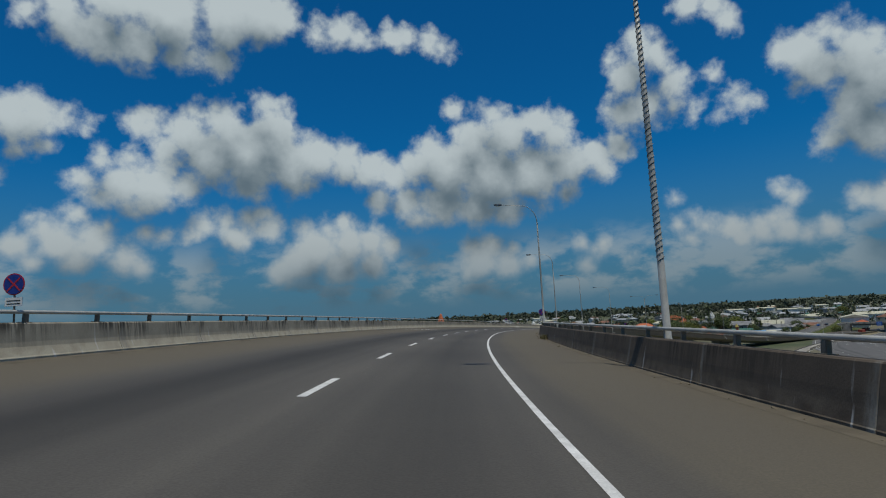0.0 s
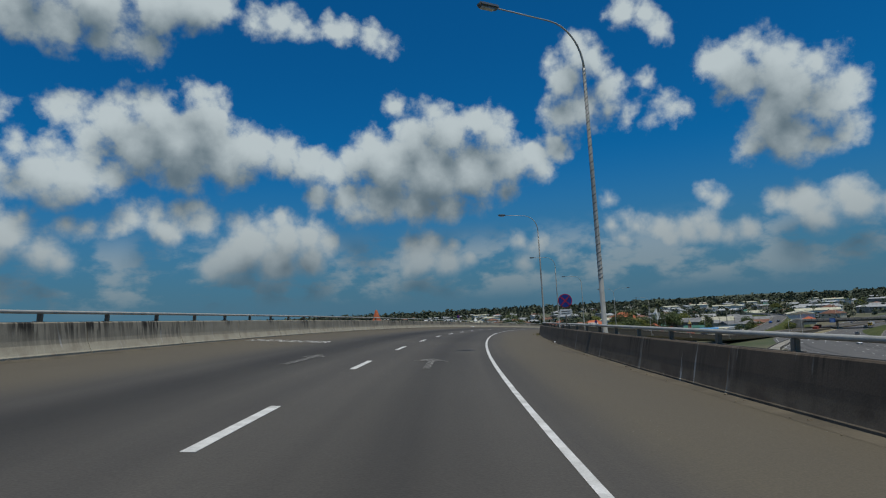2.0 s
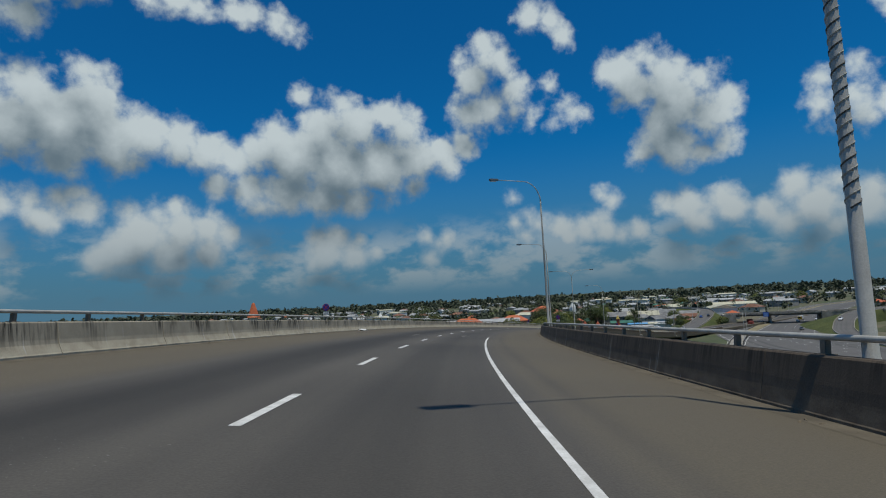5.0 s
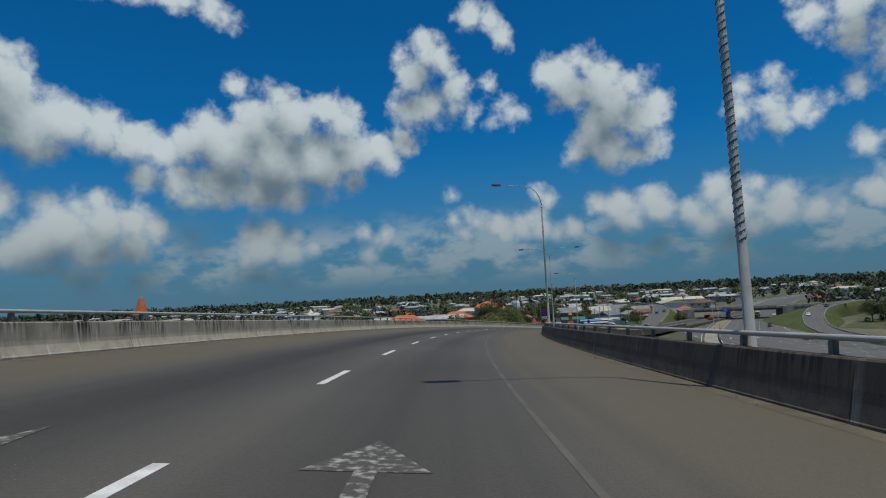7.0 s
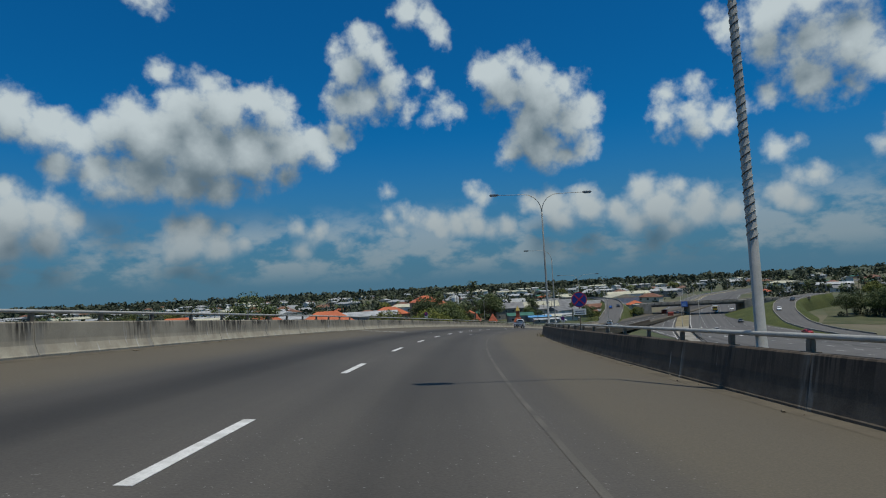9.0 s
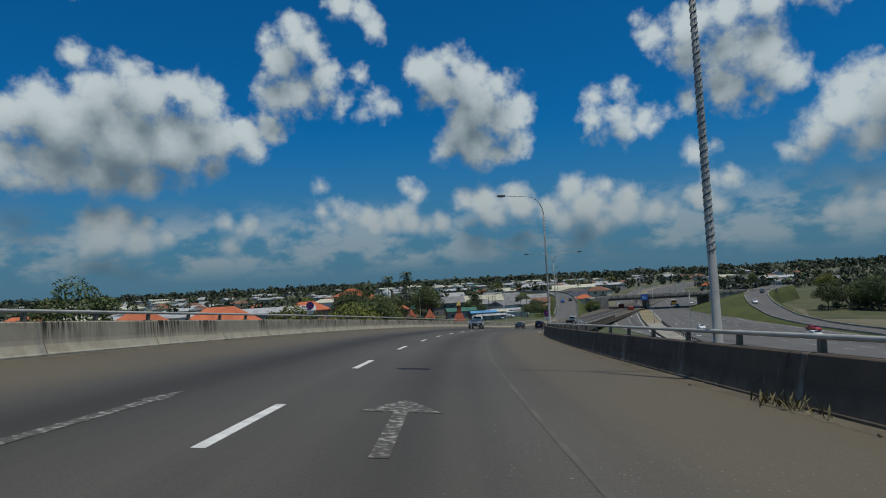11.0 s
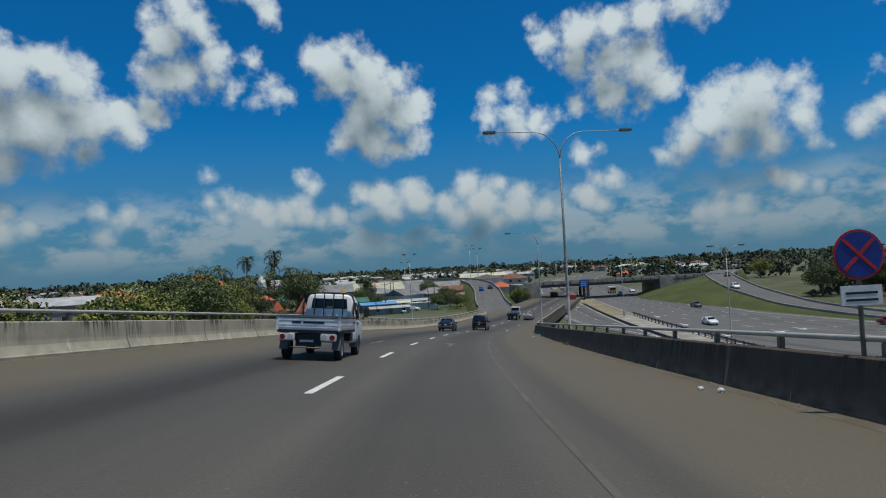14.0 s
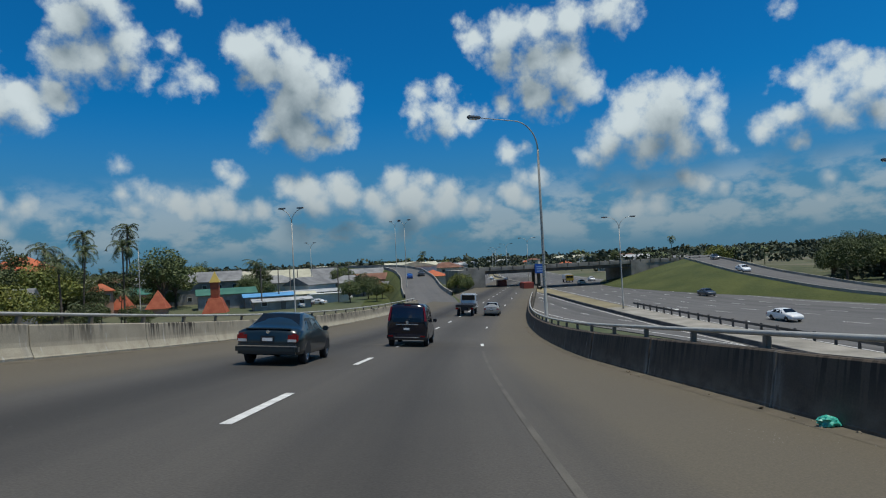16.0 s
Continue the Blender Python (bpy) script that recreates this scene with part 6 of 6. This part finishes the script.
# small towers and landmarks
def pyramid(bm, w, z0, z1, tip=0.02):
    a = [bm.verts.new((sx * w / 2, sy * w / 2, z0)) for sx, sy in ((-1, -1), (1, -1), (1, 1), (-1, 1))]
    b = [bm.verts.new((sx * tip, sy * tip, z1)) for sx, sy in ((-1, -1), (1, -1), (1, 1), (-1, 1))]
    for k in range(4):
        bm.faces.new((a[k], a[(k + 1) % 4], b[(k + 1) % 4], b[k]))
    bm.faces.new(b), bm.faces.new(a[::-1])
    return bm


for x, y in ((205, 443.5), (208, 432.5)):
    t = thing("pavilion", spot(x, y, -40), "small pavilion with a steep brick-red pyramid roof", "pavilion", "red pavilions")
    bm = bmesh.new()
    box(bm, -1.7, 1.7, -1.7, 1.7, 0, 1.3, 0.02)
    part("wall", bm, WALL_PINK, t)
    part("roof", pyramid(bmesh.new(), 4.6, 1.25, 5.4), BRICK_RED, t)
t = thing("gate_tower", spot(213.5, 418, -40), "slim brick-red gate tower with a mustard tip", "tower")
part("base", pyramid(bmesh.new(), 5.0, 0, 3.2, 1.25), BRICK_RED, t)
bm = bmesh.new()
box(bm, -0.85, 0.85, -0.85, 0.85, 2.0, 6.6, 0.05)
part("shaft", bm, BRICK_RED, t)
part("tip", pyramid(bmesh.new(), 2.1, 6.6, 9.0), GOLD_TIP, t)
t = thing("cone_tower", spot(2, 385), "round cream tower under a red cone roof", "tower")
bm = bmesh.new()
tube(bm, [(0, 0, 0), (0, 0, 20.2)], 2.0, 20)
part("wall", bm, WALL_CREAM, t)
bm = bmesh.new()
tube(bm, [(0, 0, 20.1), (0, 0, 21.0), (0, 0, 26.2), (0, 0, 26.9)], [3.0, 2.4, 0.75, 0.35], 20)
part("roof", bm, ROOF_ORANGE, t)
for k in range(8):
    bm = bmesh.new()
    box(bm, -0.35, 0.35, -2.06, -1.94, 17.0, 18.6, 0, pose(0, 0, 0, 0, 0, 45 * k))
    part("window", bm, DARK_PANE, t)
for x, y, h in ((290, 618, 15.5), (123, 757, 14.0)):
    t = thing("church_tower", spot(x, y, 10), "white church tower with a pointed cap", "church", "church towers")
    bm = bmesh.new()
    box(bm, -2.2, 2.2, -2.2, 2.2, 0, h - 5, 0.05)
    part("wall", bm, WALL_WHITE, t)
    part("cap", pyramid(bmesh.new(), 4.6, h - 5, h), WALL_WHITE, t)
    bm = bmesh.new()
    box(bm, -7, 7, 2, 20, 0, 5.5, 0.05)
    part("nave", bm, WALL_WHITE, t)
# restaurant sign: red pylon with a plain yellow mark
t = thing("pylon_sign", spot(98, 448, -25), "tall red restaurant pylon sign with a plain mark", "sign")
bm = bmesh.new()
box(bm, -1.6, 1.6, -0.25, 0.25, 0, 11.4, 0.3)
part("panel", bm, SIGN_RED, t)
bm = bmesh.new()
tube(bm, [(-0.7, -0.3, 9.0), (-0.55, -0.3, 10.2), (-0.3, -0.3, 10.5), (0, -0.3, 9.6), (0.3, -0.3, 10.5), (0.55, -0.3, 10.2), (0.7, -0.3, 9.0)], 0.12, 6)
part("mark", bm, PLATE_WHITE, t)
# road sign on the overpass
t = thing("direction_sign", over.matrix_basis @ pose(SPAN * 0.36, -0.85, 4.3), "blue direction sign hung on the overpass", "road sign")
bm = bmesh.new()
box(bm, -1.5, 1.5, -0.12, 0, 0, 2.6, 0.03)
part("board", bm, plain("motorway_blue", (0.02, 0.1, 0.42), 0.4), t)
for z in (0.6, 1.2, 1.8):
    bm = bmesh.new()
    box(bm, -1.0, 0.9, -0.14, -0.12, z - 0.15, z + 0.15)
    part("bar", bm, plain("sign_pale_blue", (0.25, 0.4, 0.65), 0.4), t)
# lamps and utility poles of the lower roads
far_lamp = None
for at in [MEDIAN.seat(q, -2.5, 0.7) for q in (205, 260, 315, 370, 430, 500, 570)] + [Matrix.Translation((230.2, 333.3, 0.15)), Matrix.Translation((196.7, 298.8, 0.15))]:
    p = at.translation
    at = pose(p.x, p.y, p.z, 0, 0, -45)
    far_lamp = street_lamp(at, "grey twin-arm street lamp in the highway median", 2, 14.0, False, 2.6, "highway lamps") if far_lamp is None else (copy_thing(far_lamp, at) and far_lamp)
side_lamp = None
for x, y, z, turn in ((191, 361, 0, -50), (246, 391, 2.5, -50), (272, 418, 5, -50), (258, 440, 0, -45)):
    at = pose(x, y, z - 0.1, 0, 0, turn)
    side_lamp = street_lamp(at, "grey street lamp with two short arms", 2, 16.5, False, 1.5, "side road lamps") if side_lamp is None else (copy_thing(side_lamp, at) and side_lamp)
bm_lamp = street_lamp(pose(206.5, 438, 0, 0, 0, 25), "grey street lamp with one short arm", 1, 16.5, False, 2.3, "side road lamps")
pole = None
for x, y in ((219, 409), (230, 418), (244, 432), (262, 452), (276, 466), (292, 480), (308, 500), (240, 408), (262, 428), (180, 436), (150, 470)):
    at = spot(x, y, -45)
    if pole is None:
        pole = thing("utility_pole", at, "grey timber utility pole with a cross arm", "utility pole", "utility poles")
        bm = bmesh.new()
        tube(bm, [(0, 0, 0), (0, 0, 9.5)], [0.17, 0.11], 8)
        part("pole", bm, TIMBER, pole)
        bm = bmesh.new()
        box(bm, -1.0, 1.0, -0.06, 0.06, 8.7, 8.85)
        part("cross_arm", bm, TIMBER, pole)
    else:
        copy_thing(pole, at)
# parked cars in the market yard
for x, y, turn, paint, lab in ((226.5, 404, 20, WHITE_PAINT, "white car parked by the market"), (230, 405.5, 25, GREY_PAINT, "dark car parked by the market"), (235, 407, 22, WHITE_PAINT, "white car parked by the market"), (250, 414, 40, WHITE_PAINT, "white car parked below the slip road"), (258, 432, 40, SILVER_PAINT, "silver car parked below the slip road")):
    sedan(pose(x, y, -0.05, 0, 0, turn), paint, lab, "parked cars", False)
yard = house(spot(240, 411, -30), 9, 0.3, 2.4, 0.1, False, WALL_WHITE, WALL_WHITE, "plain white boundary wall of the market yard", windows=False, category="wall", name="boundary_wall")

# ---- trees ----
LEAF_DARK = mixed("dark_leaf", (0.045, 0.066, 0.02), (0.115, 0.14, 0.045), 0.35, 3, 0.6, vary=0.25, bump=0)
LEAF_BRIGHT = mixed("bright_leaf", (0.08, 0.11, 0.018), (0.21, 0.21, 0.04), 0.35, 3, 0.6, vary=0.2, bump=0)
LEAF_PALM = mixed("palm_leaf", (0.03, 0.05, 0.015), (0.1, 0.12, 0.035), 0.6, 3, 0.5, vary=0.2, bump=0)
BARK = mixed("bark", (0.07, 0.055, 0.042), (0.15, 0.12, 0.095), 2, 20, 0.95)


def mesh_from(name, verts, faces, mat, smooth=False):
    me = bpy.data.meshes.new(name)
    me.from_pydata(verts, [], faces)
    me.materials.append(mat)
    if smooth:
        for p in me.polygons:
            p.use_smooth = True
    return me


def crown_mesh(seed, lobes, leaves, size, mat):
    """Leaves thrown over the shells of several lobes, thinner inside, with gaps between."""
    rs = np.random.RandomState(seed)
    verts, faces = [], []
    for (cx, cy, cz, rx, ry, rz), n in zip(lobes, leaves):
        dirs = rs.normal(size=(n, 3))
        dirs /= np.linalg.norm(dirs, axis=1)[:, None]
        rad = 1 - np.abs(rs.normal(0, 0.22, n))
        lump = 1 + 0.22 * np.sin(dirs[:, 0] * 5 + seed) * np.cos(dirs[:, 1] * 4 + seed * 2) + 0.12 * np.sin(dirs[:, 2] * 9)
        pts = np.array([cx, cy, cz]) + dirs * np.array([rx, ry, rz]) * (rad * lump)[:, None]
        a = rs.normal(size=(n, 3))
        a /= np.linalg.norm(a, axis=1)[:, None]
        b = np.cross(a, dirs + rs.normal(0, 0.7, (n, 3)))
        b /= np.linalg.norm(b, axis=1)[:, None] + 1e-6
        s = size * rs.uniform(0.5, 1.2, n)[:, None]
        for p, u, v, k in zip(pts, a * s, b * s * 0.6, range(n)):
            i = len(verts)
            verts += [tuple(p - u), tuple(p + v), tuple(p + u), tuple(p - v)]
            faces.append((i, i + 1, i + 2, i + 3))
    return mesh_from("crown", verts, faces, mat)


def broad_tree(at, label, seed, height, spread_r, mat, group=""):
    t = thing("tree", at, label, "tree", group)
    rs = np.random.RandomState(seed)
    bm = bmesh.new()
    fork = height * 0.32
    tube(bm, [(0, 0, -0.2), (0.05, 0.02, fork * 0.5), (0, 0.1, fork), (0.15, 0, height * 0.7)], [height * 0.03, height * 0.024, height * 0.02, height * 0.008], 8)
    lobes, leaves = [(0, 0, height * 0.74, spread_r * 0.7, spread_r * 0.7, height * 0.25)], [2600]
    for k in range(7):
        a = 2 * math.pi * k / 7 + rs.uniform(-0.3, 0.3)
        r = spread_r * rs.uniform(0.45, 0.8)
        z = height * rs.uniform(0.42, 0.78)
        tip = (r * math.cos(a), r * math.sin(a), z)
        tube(bm, [(0, 0.05, fork * rs.uniform(0.7, 1.1)), (tip[0] * 0.5, tip[1] * 0.5, (fork + z) * 0.55), tip], [height * 0.013, height * 0.009, height * 0.004], 6)
        q = spread_r * rs.uniform(0.32, 0.52)
        lobes.append((*tip, q, q, q * 0.75)), leaves.append(700)
    part("trunk", bm, BARK, t)
    crown = new("crown", crown_mesh(seed, lobes, leaves, spread_r * 0.04, mat))
    crown.parent = t
    return t


def palm_tree(at, label, seed, height, group="palms"):
    t = thing("palm_tree", at, label, "palm tree", group)
    rs = np.random.RandomState(seed)
    lean = rs.uniform(-0.06, 0.06, 2) * height
    bm = bmesh.new()
    tube(bm, [(lean[0] * f * f, lean[1] * f * f, height * f - 0.2 * (f == 0)) for f in (0, 0.2, 0.4, 0.6, 0.8, 1.0)], [0.26, 0.19, 0.16, 0.145, 0.135, 0.15], 8)
    part("trunk", bm, BARK, t)
    verts, faces = [], []
    top = np.array([lean[0], lean[1], height])
    wind = np.array([0.5, -0.35, 0])
    for k in range(22):
        a = 2.4 * k + rs.uniform(-0.25, 0.25)
        el = math.radians(rs.uniform(-30, 78))
        length = rs.uniform(2.7, 4.2)
        out = np.array([math.cos(a), math.sin(a), 0])
        prev = top.copy()
        steps = 13
        bend = rs.uniform(5, 11)
        for i in range(steps):
            way = out * math.cos(el) + np.array([0, 0, 1]) * math.sin(el) + wind * 0.25 * i / steps
            p = prev + way * length / steps
            el -= math.radians(bend + i * 0.5)
            side = np.cross(way, np.array([0, 0, 1.0]))
            side /= np.linalg.norm(side) + 1e-6
            q = len(verts)
            verts += [tuple(prev - side * 0.03), tuple(prev + side * 0.03), tuple(p + side * 0.02), tuple(p - side * 0.02)]
            faces.append((q, q + 1, q + 2, q + 3))
            w = 0.85 * math.sin(math.pi * (i + 1.6) / (steps + 2.4)) + 0.05
            for sgn in (-1, 1):
                for f in (0.15, 0.6):
                    b0 = prev + (p - prev) * f
                    tipp = b0 + side * sgn * w * rs.uniform(0.75, 1.05) + way * w * 0.55 + np.array([0, 0, -rs.uniform(0.25, 0.75) * w])
                    q = len(verts)
                    verts += [tuple(b0), tuple(b0 + (p - prev) * 0.36), tuple(tipp)]
                    faces.append((q, q + 1, q + 2))
            prev = p
    crown = new("crown", mesh_from("crown", verts, faces, LEAF_PALM))
    crown.parent = t
    return t


tree_kinds = {}


def plant(kind, x, y, scale=1.0, turn=0.0, z=0.0):
    at = pose(x, y, z - 0.1, 0, 0, turn)
    if kind not in tree_kinds:
        if kind == "bushy":
            ob = broad_tree(at, "dense dark-green broadleaf tree", 3, 11, 5.6, LEAF_DARK, "broadleaf trees")
        elif kind == "bright":
            ob = broad_tree(at, "spreading yellow-green broadleaf tree", 7, 11, 7.0, LEAF_BRIGHT, "broadleaf trees")
        elif kind == "tall":
            ob = broad_tree(at, "tall uneven dark-green tree", 12, 14, 5.0, LEAF_DARK, "broadleaf trees")
        elif kind == "palm":
            ob = palm_tree(at, "tall coconut palm with ragged fronds", 5, 15)
        else:
            ob = palm_tree(at, "coconut palm with a leaning trunk", 8, 11)
        tree_kinds[kind] = ob
    else:
        ob = copy_thing(tree_kinds[kind], at)
    ob.scale = (scale, scale, scale)
    return ob


for kind, x, y, sc in (("bushy", 216, 446, 1.4), ("palm", 214, 462, 1.4), ("palm", 203, 461, 1.28), ("low_palm", 198, 468, 1.5), ("low_palm", 240, 441, 0.98), ("bushy", 174, 429, 1.15), ("bushy", 192, 446, 1.15), ("bright", 187, 440, 1.1),
                       ("tall", 183, 452, 1.25), ("bushy", 172, 440, 1.4), ("bright", 119, 359, 1.2), ("bright", 136, 362, 1.15), ("bushy", 158, 388, 1.3), ("tall", 71, 335, 1.5), ("bushy", 67, 333, 1.35),
                       ("palm", 185.2, 412, 0.9), ("palm", 193.3, 415, 0.96), ("low_palm", 183.5, 417, 1.1), ("low_palm", 190.5, 410, 0.55), ("bright", 172, 404, 0.75), ("bright", 165, 398, 0.95), ("bushy", 240, 404, 0.5), ("bushy", 243, 398, 0.42), ("bright", 251, 404, 0.4),
                       ("bushy", 260, 420, 0.6), ("bright", 268, 392, 0.5), ("bushy", 266, 388, 0.4), ("low_palm", 206, 450, 0.5), ("low_palm", 209, 448, 0.42), ("tall", 244, 446, 0.8), ("bushy", 270, 440, 0.8), ("bushy", 236, 440, 0.7),
                       ("tall", 128, 470, 1.0), ("bushy", 250, 408, 0.5), ("bushy", 268, 424, 0.5), ("bright", 274, 430, 0.4), ("bushy", 232, 426, 0.55), ("tall", 222, 452, 0.9), ("bushy", 208, 456, 0.9), ("bright", 200, 452, 0.8), ("bushy", 196, 438, 0.7), ("low_palm", 201, 446, 0.8), ("palm", 219, 470, 1.15), ("bushy", 224, 462, 1.0), ("bright", 120, 425, 0.7)):
    plant(kind, x, y, sc, random.uniform(0, 360))
random.seed(37)
# bushes filling the ground round the market and the pavilions
for i in range(60):
    x, y = random.uniform(168, 250), random.uniform(392, 470)
    if clear_of_roads(x, y, 26) and (x < 196 or y > 448) and all((x - p) ** 2 + (y - q) ** 2 > 7 ** 2 for p, q in ((205, 443.5), (208, 432.5), (213.5, 418), (229, 421), (224, 409))):
        plant(random.choice(("bushy", "bright", "bushy", "low_palm")), x, y, random.uniform(0.22, 0.48), random.uniform(0, 360))
random.seed(33)
# the wood beyond the slip road
for i in range(110):
    x, y = random.uniform(296, 370), random.uniform(232, 314)
    if np.min((RIGHT_RAMP.p[0] - x) ** 2 + (RIGHT_RAMP.p[1] - y) ** 2) > 13 ** 2:
        plant(random.choice(("bushy", "tall", "tall", "bushy")), x, y, random.uniform(0.62, 0.9), random.uniform(0, 360))
for i in range(70):
    a = math.radians(random.uniform(-30, 60))
    r = random.uniform(330, 900)
    x, y = 80 + r * math.sin(a), 150 + r * math.cos(a)
    if clear_of_roads(x, y, 40):
        plant(random.choice(("bushy", "tall", "bright", "palm", "palm", "low_palm")), x, y, random.uniform(0.7, 1.1), random.uniform(0, 360))


# woods over the plain, out to the horizon
def far_woods(seed, n, pick, size, name, label, mat, leaves=40):
    """Uneven crowns of loose leaf clumps, many trees in one sheet of foliage."""
    rs = np.random.RandomState(seed)
    spots = []
    while len(spots) < n:
        x, y = pick(rs)
        if clear_of_roads(x, y, 30):
            spots.append((x, y))
    spots = np.array(spots)
    far = np.hypot(spots[:, 0] - 150, spots[:, 1] - 300)
    s = size * rs.uniform(0.55, 1.25, n) * (1 + far / 6000)
    tall = rs.uniform(0.8, 1.5, n)
    idx = np.repeat(np.arange(n), leaves)
    m = len(idx)
    dirs = rs.normal(size=(m, 3))
    dirs /= np.linalg.norm(dirs, axis=1)[:, None]
    rad = 1 - np.abs(rs.normal(0, 0.25, m))
    c = np.column_stack([spots[idx], s[idx] * tall[idx] * 0.95])
    pts = c + dirs * np.column_stack([s[idx] * 1.15, s[idx] * 1.15, s[idx] * tall[idx]]) * rad[:, None]
    pts[:, 2] = np.maximum(pts[:, 2], 0.2)
    a = rs.normal(size=(m, 3))
    a /= np.linalg.norm(a, axis=1)[:, None]
    b = np.cross(a, dirs + rs.normal(0, 0.5, (m, 3)))
    b /= np.linalg.norm(b, axis=1)[:, None] + 1e-6
    k = (s[idx] * rs.uniform(0.22, 0.5, m) * math.sqrt(40.0 / leaves))[:, None]
    quad = np.stack([pts - a * k, pts + b * k * 0.8, pts + a * k, pts - b * k * 0.8], axis=1).reshape(-1, 3)
    me = bpy.data.meshes.new(name)
    me.vertices.add(4 * m)
    me.vertices.foreach_set("co", quad.astype(np.float32).ravel())
    me.loops.add(4 * m)
    me.loops.foreach_set("vertex_index", np.arange(4 * m, dtype=np.int32))
    me.polygons.add(m)
    me.polygons.foreach_set("loop_start", np.arange(0, 4 * m, 4, dtype=np.int32))
    me.update(calc_edges=True)
    me.validate()
    me.materials.append(mat)
    return tagged(new(name, me), label, "woods", kind="stuff")


def fan(a0, a1, r0, r1):
    def pick(rs):
        a = math.radians(rs.uniform(a0, a1))
        r = r0 * (r1 / r0) ** rs.uniform()
        return 80 + r * math.sin(a), 150 + r * math.cos(a)
    return pick


WOODS = mixed("far_foliage", (0.04, 0.052, 0.032), (0.08, 0.094, 0.058), 0.06, 0.8, 0.9, bump=0.6, step=0.5)
far_woods(1, 2300, fan(-45, 100, 420, 2000), 3.4, "woods", "scattered dark-green trees among the houses", WOODS)
far_woods(2, 4200, fan(-60, 120, 1500, 4200), 6.5, "woods", "dark-green woods out to the horizon", WOODS, 22)
far_woods(3, 460, lambda rs: (rs.uniform(380, 760), rs.uniform(60, 335)), 3.2, "woods", "dark wood beyond the grass field", WOODS, 150)
far_woods(4, 170, lambda rs: (rs.uniform(294, 370), rs.uniform(232, 315)), 1.9, "undergrowth", "dense undergrowth of the wood", WOODS, 120)
# palms standing over the roofs
rs = np.random.RandomState(9)
verts, faces = [], []
pick = fan(-35, 70, 420, 1500)
for i in range(150):
    x, y = pick(rs)
    if not clear_of_roads(x, y, 26):
        continue
    h = rs.uniform(6, 12.5)
    o = len(verts)
    verts += [(x - 0.2, y, 0), (x + 0.2, y, 0), (x + 0.15, y, h), (x - 0.15, y, h), (x, y - 0.2, 0), (x, y + 0.2, 0), (x, y + 0.15, h), (x, y - 0.15, h)]
    faces += [(o, o + 1, o + 2, o + 3), (o + 4, o + 5, o + 6, o + 7)]
    for k in range(14):
        a, up = rs.uniform(0, 6.283), rs.uniform(-0.5, 0.9)
        d = np.array([math.cos(a), math.sin(a), 0])
        w = np.array([-math.sin(a), math.cos(a), 0]) * 0.45
        p0 = np.array([x, y, h])
        p1 = p0 + d * 1.7 + np.array([0, 0, up * 1.6])
        p2 = p0 + d * 3.2 + np.array([0, 0, up * 1.4 - 1.0])
        o = len(verts)
        verts += [tuple(p0), tuple(p1 + w), tuple(p2), tuple(p1 - w)]
        faces.append((o, o + 1, o + 2, o + 3))
tagged(new("palms", mesh_from("palms", verts, faces, LEAF_DARK)), "coconut palms standing over the far roofs", "palms", kind="stuff")


# low hills on the horizon
def hills(seed, a0, a1, r, depth, high, label):
    rs = np.random.RandomState(seed)
    n, m = 120, 8
    ph = rs.uniform(0, 6.28, 6)
    verts, faces = [], []
    for i in range(n + 1):
        f = i / n
        a = math.radians(a0 + (a1 - a0) * f)
        top = high * (0.62 + 0.2 * math.sin(f * 9 + ph[0]) + 0.12 * math.sin(f * 23 + ph[1]) + 0.06 * math.sin(f * 57 + ph[2])) * min(1, 6 * f, 6 * (1 - f))
        for j in range(m + 1):
            g = j / m
            rr = r + depth * g
            verts.append((150 + rr * math.sin(a), 300 + rr * math.cos(a), -0.1 + top * math.sin(math.pi * g) * (1 + 0.1 * math.sin(13 * f + 5 * g))))
    for i in range(n):
        for j in range(m):
            o = i * (m + 1) + j
            faces.append((o, o + 1, o + m + 2, o + m + 1))
    return tagged(new("hills", mesh_from("hills", verts, faces, WOODS, True)), label, "hills", kind="structure")


hills(4, -70, 60, 3300, 900, 30, "low wooded hills along the horizon")
hills(5, 50, 130, 2300, 900, 30, "wooded rise beyond the highway")
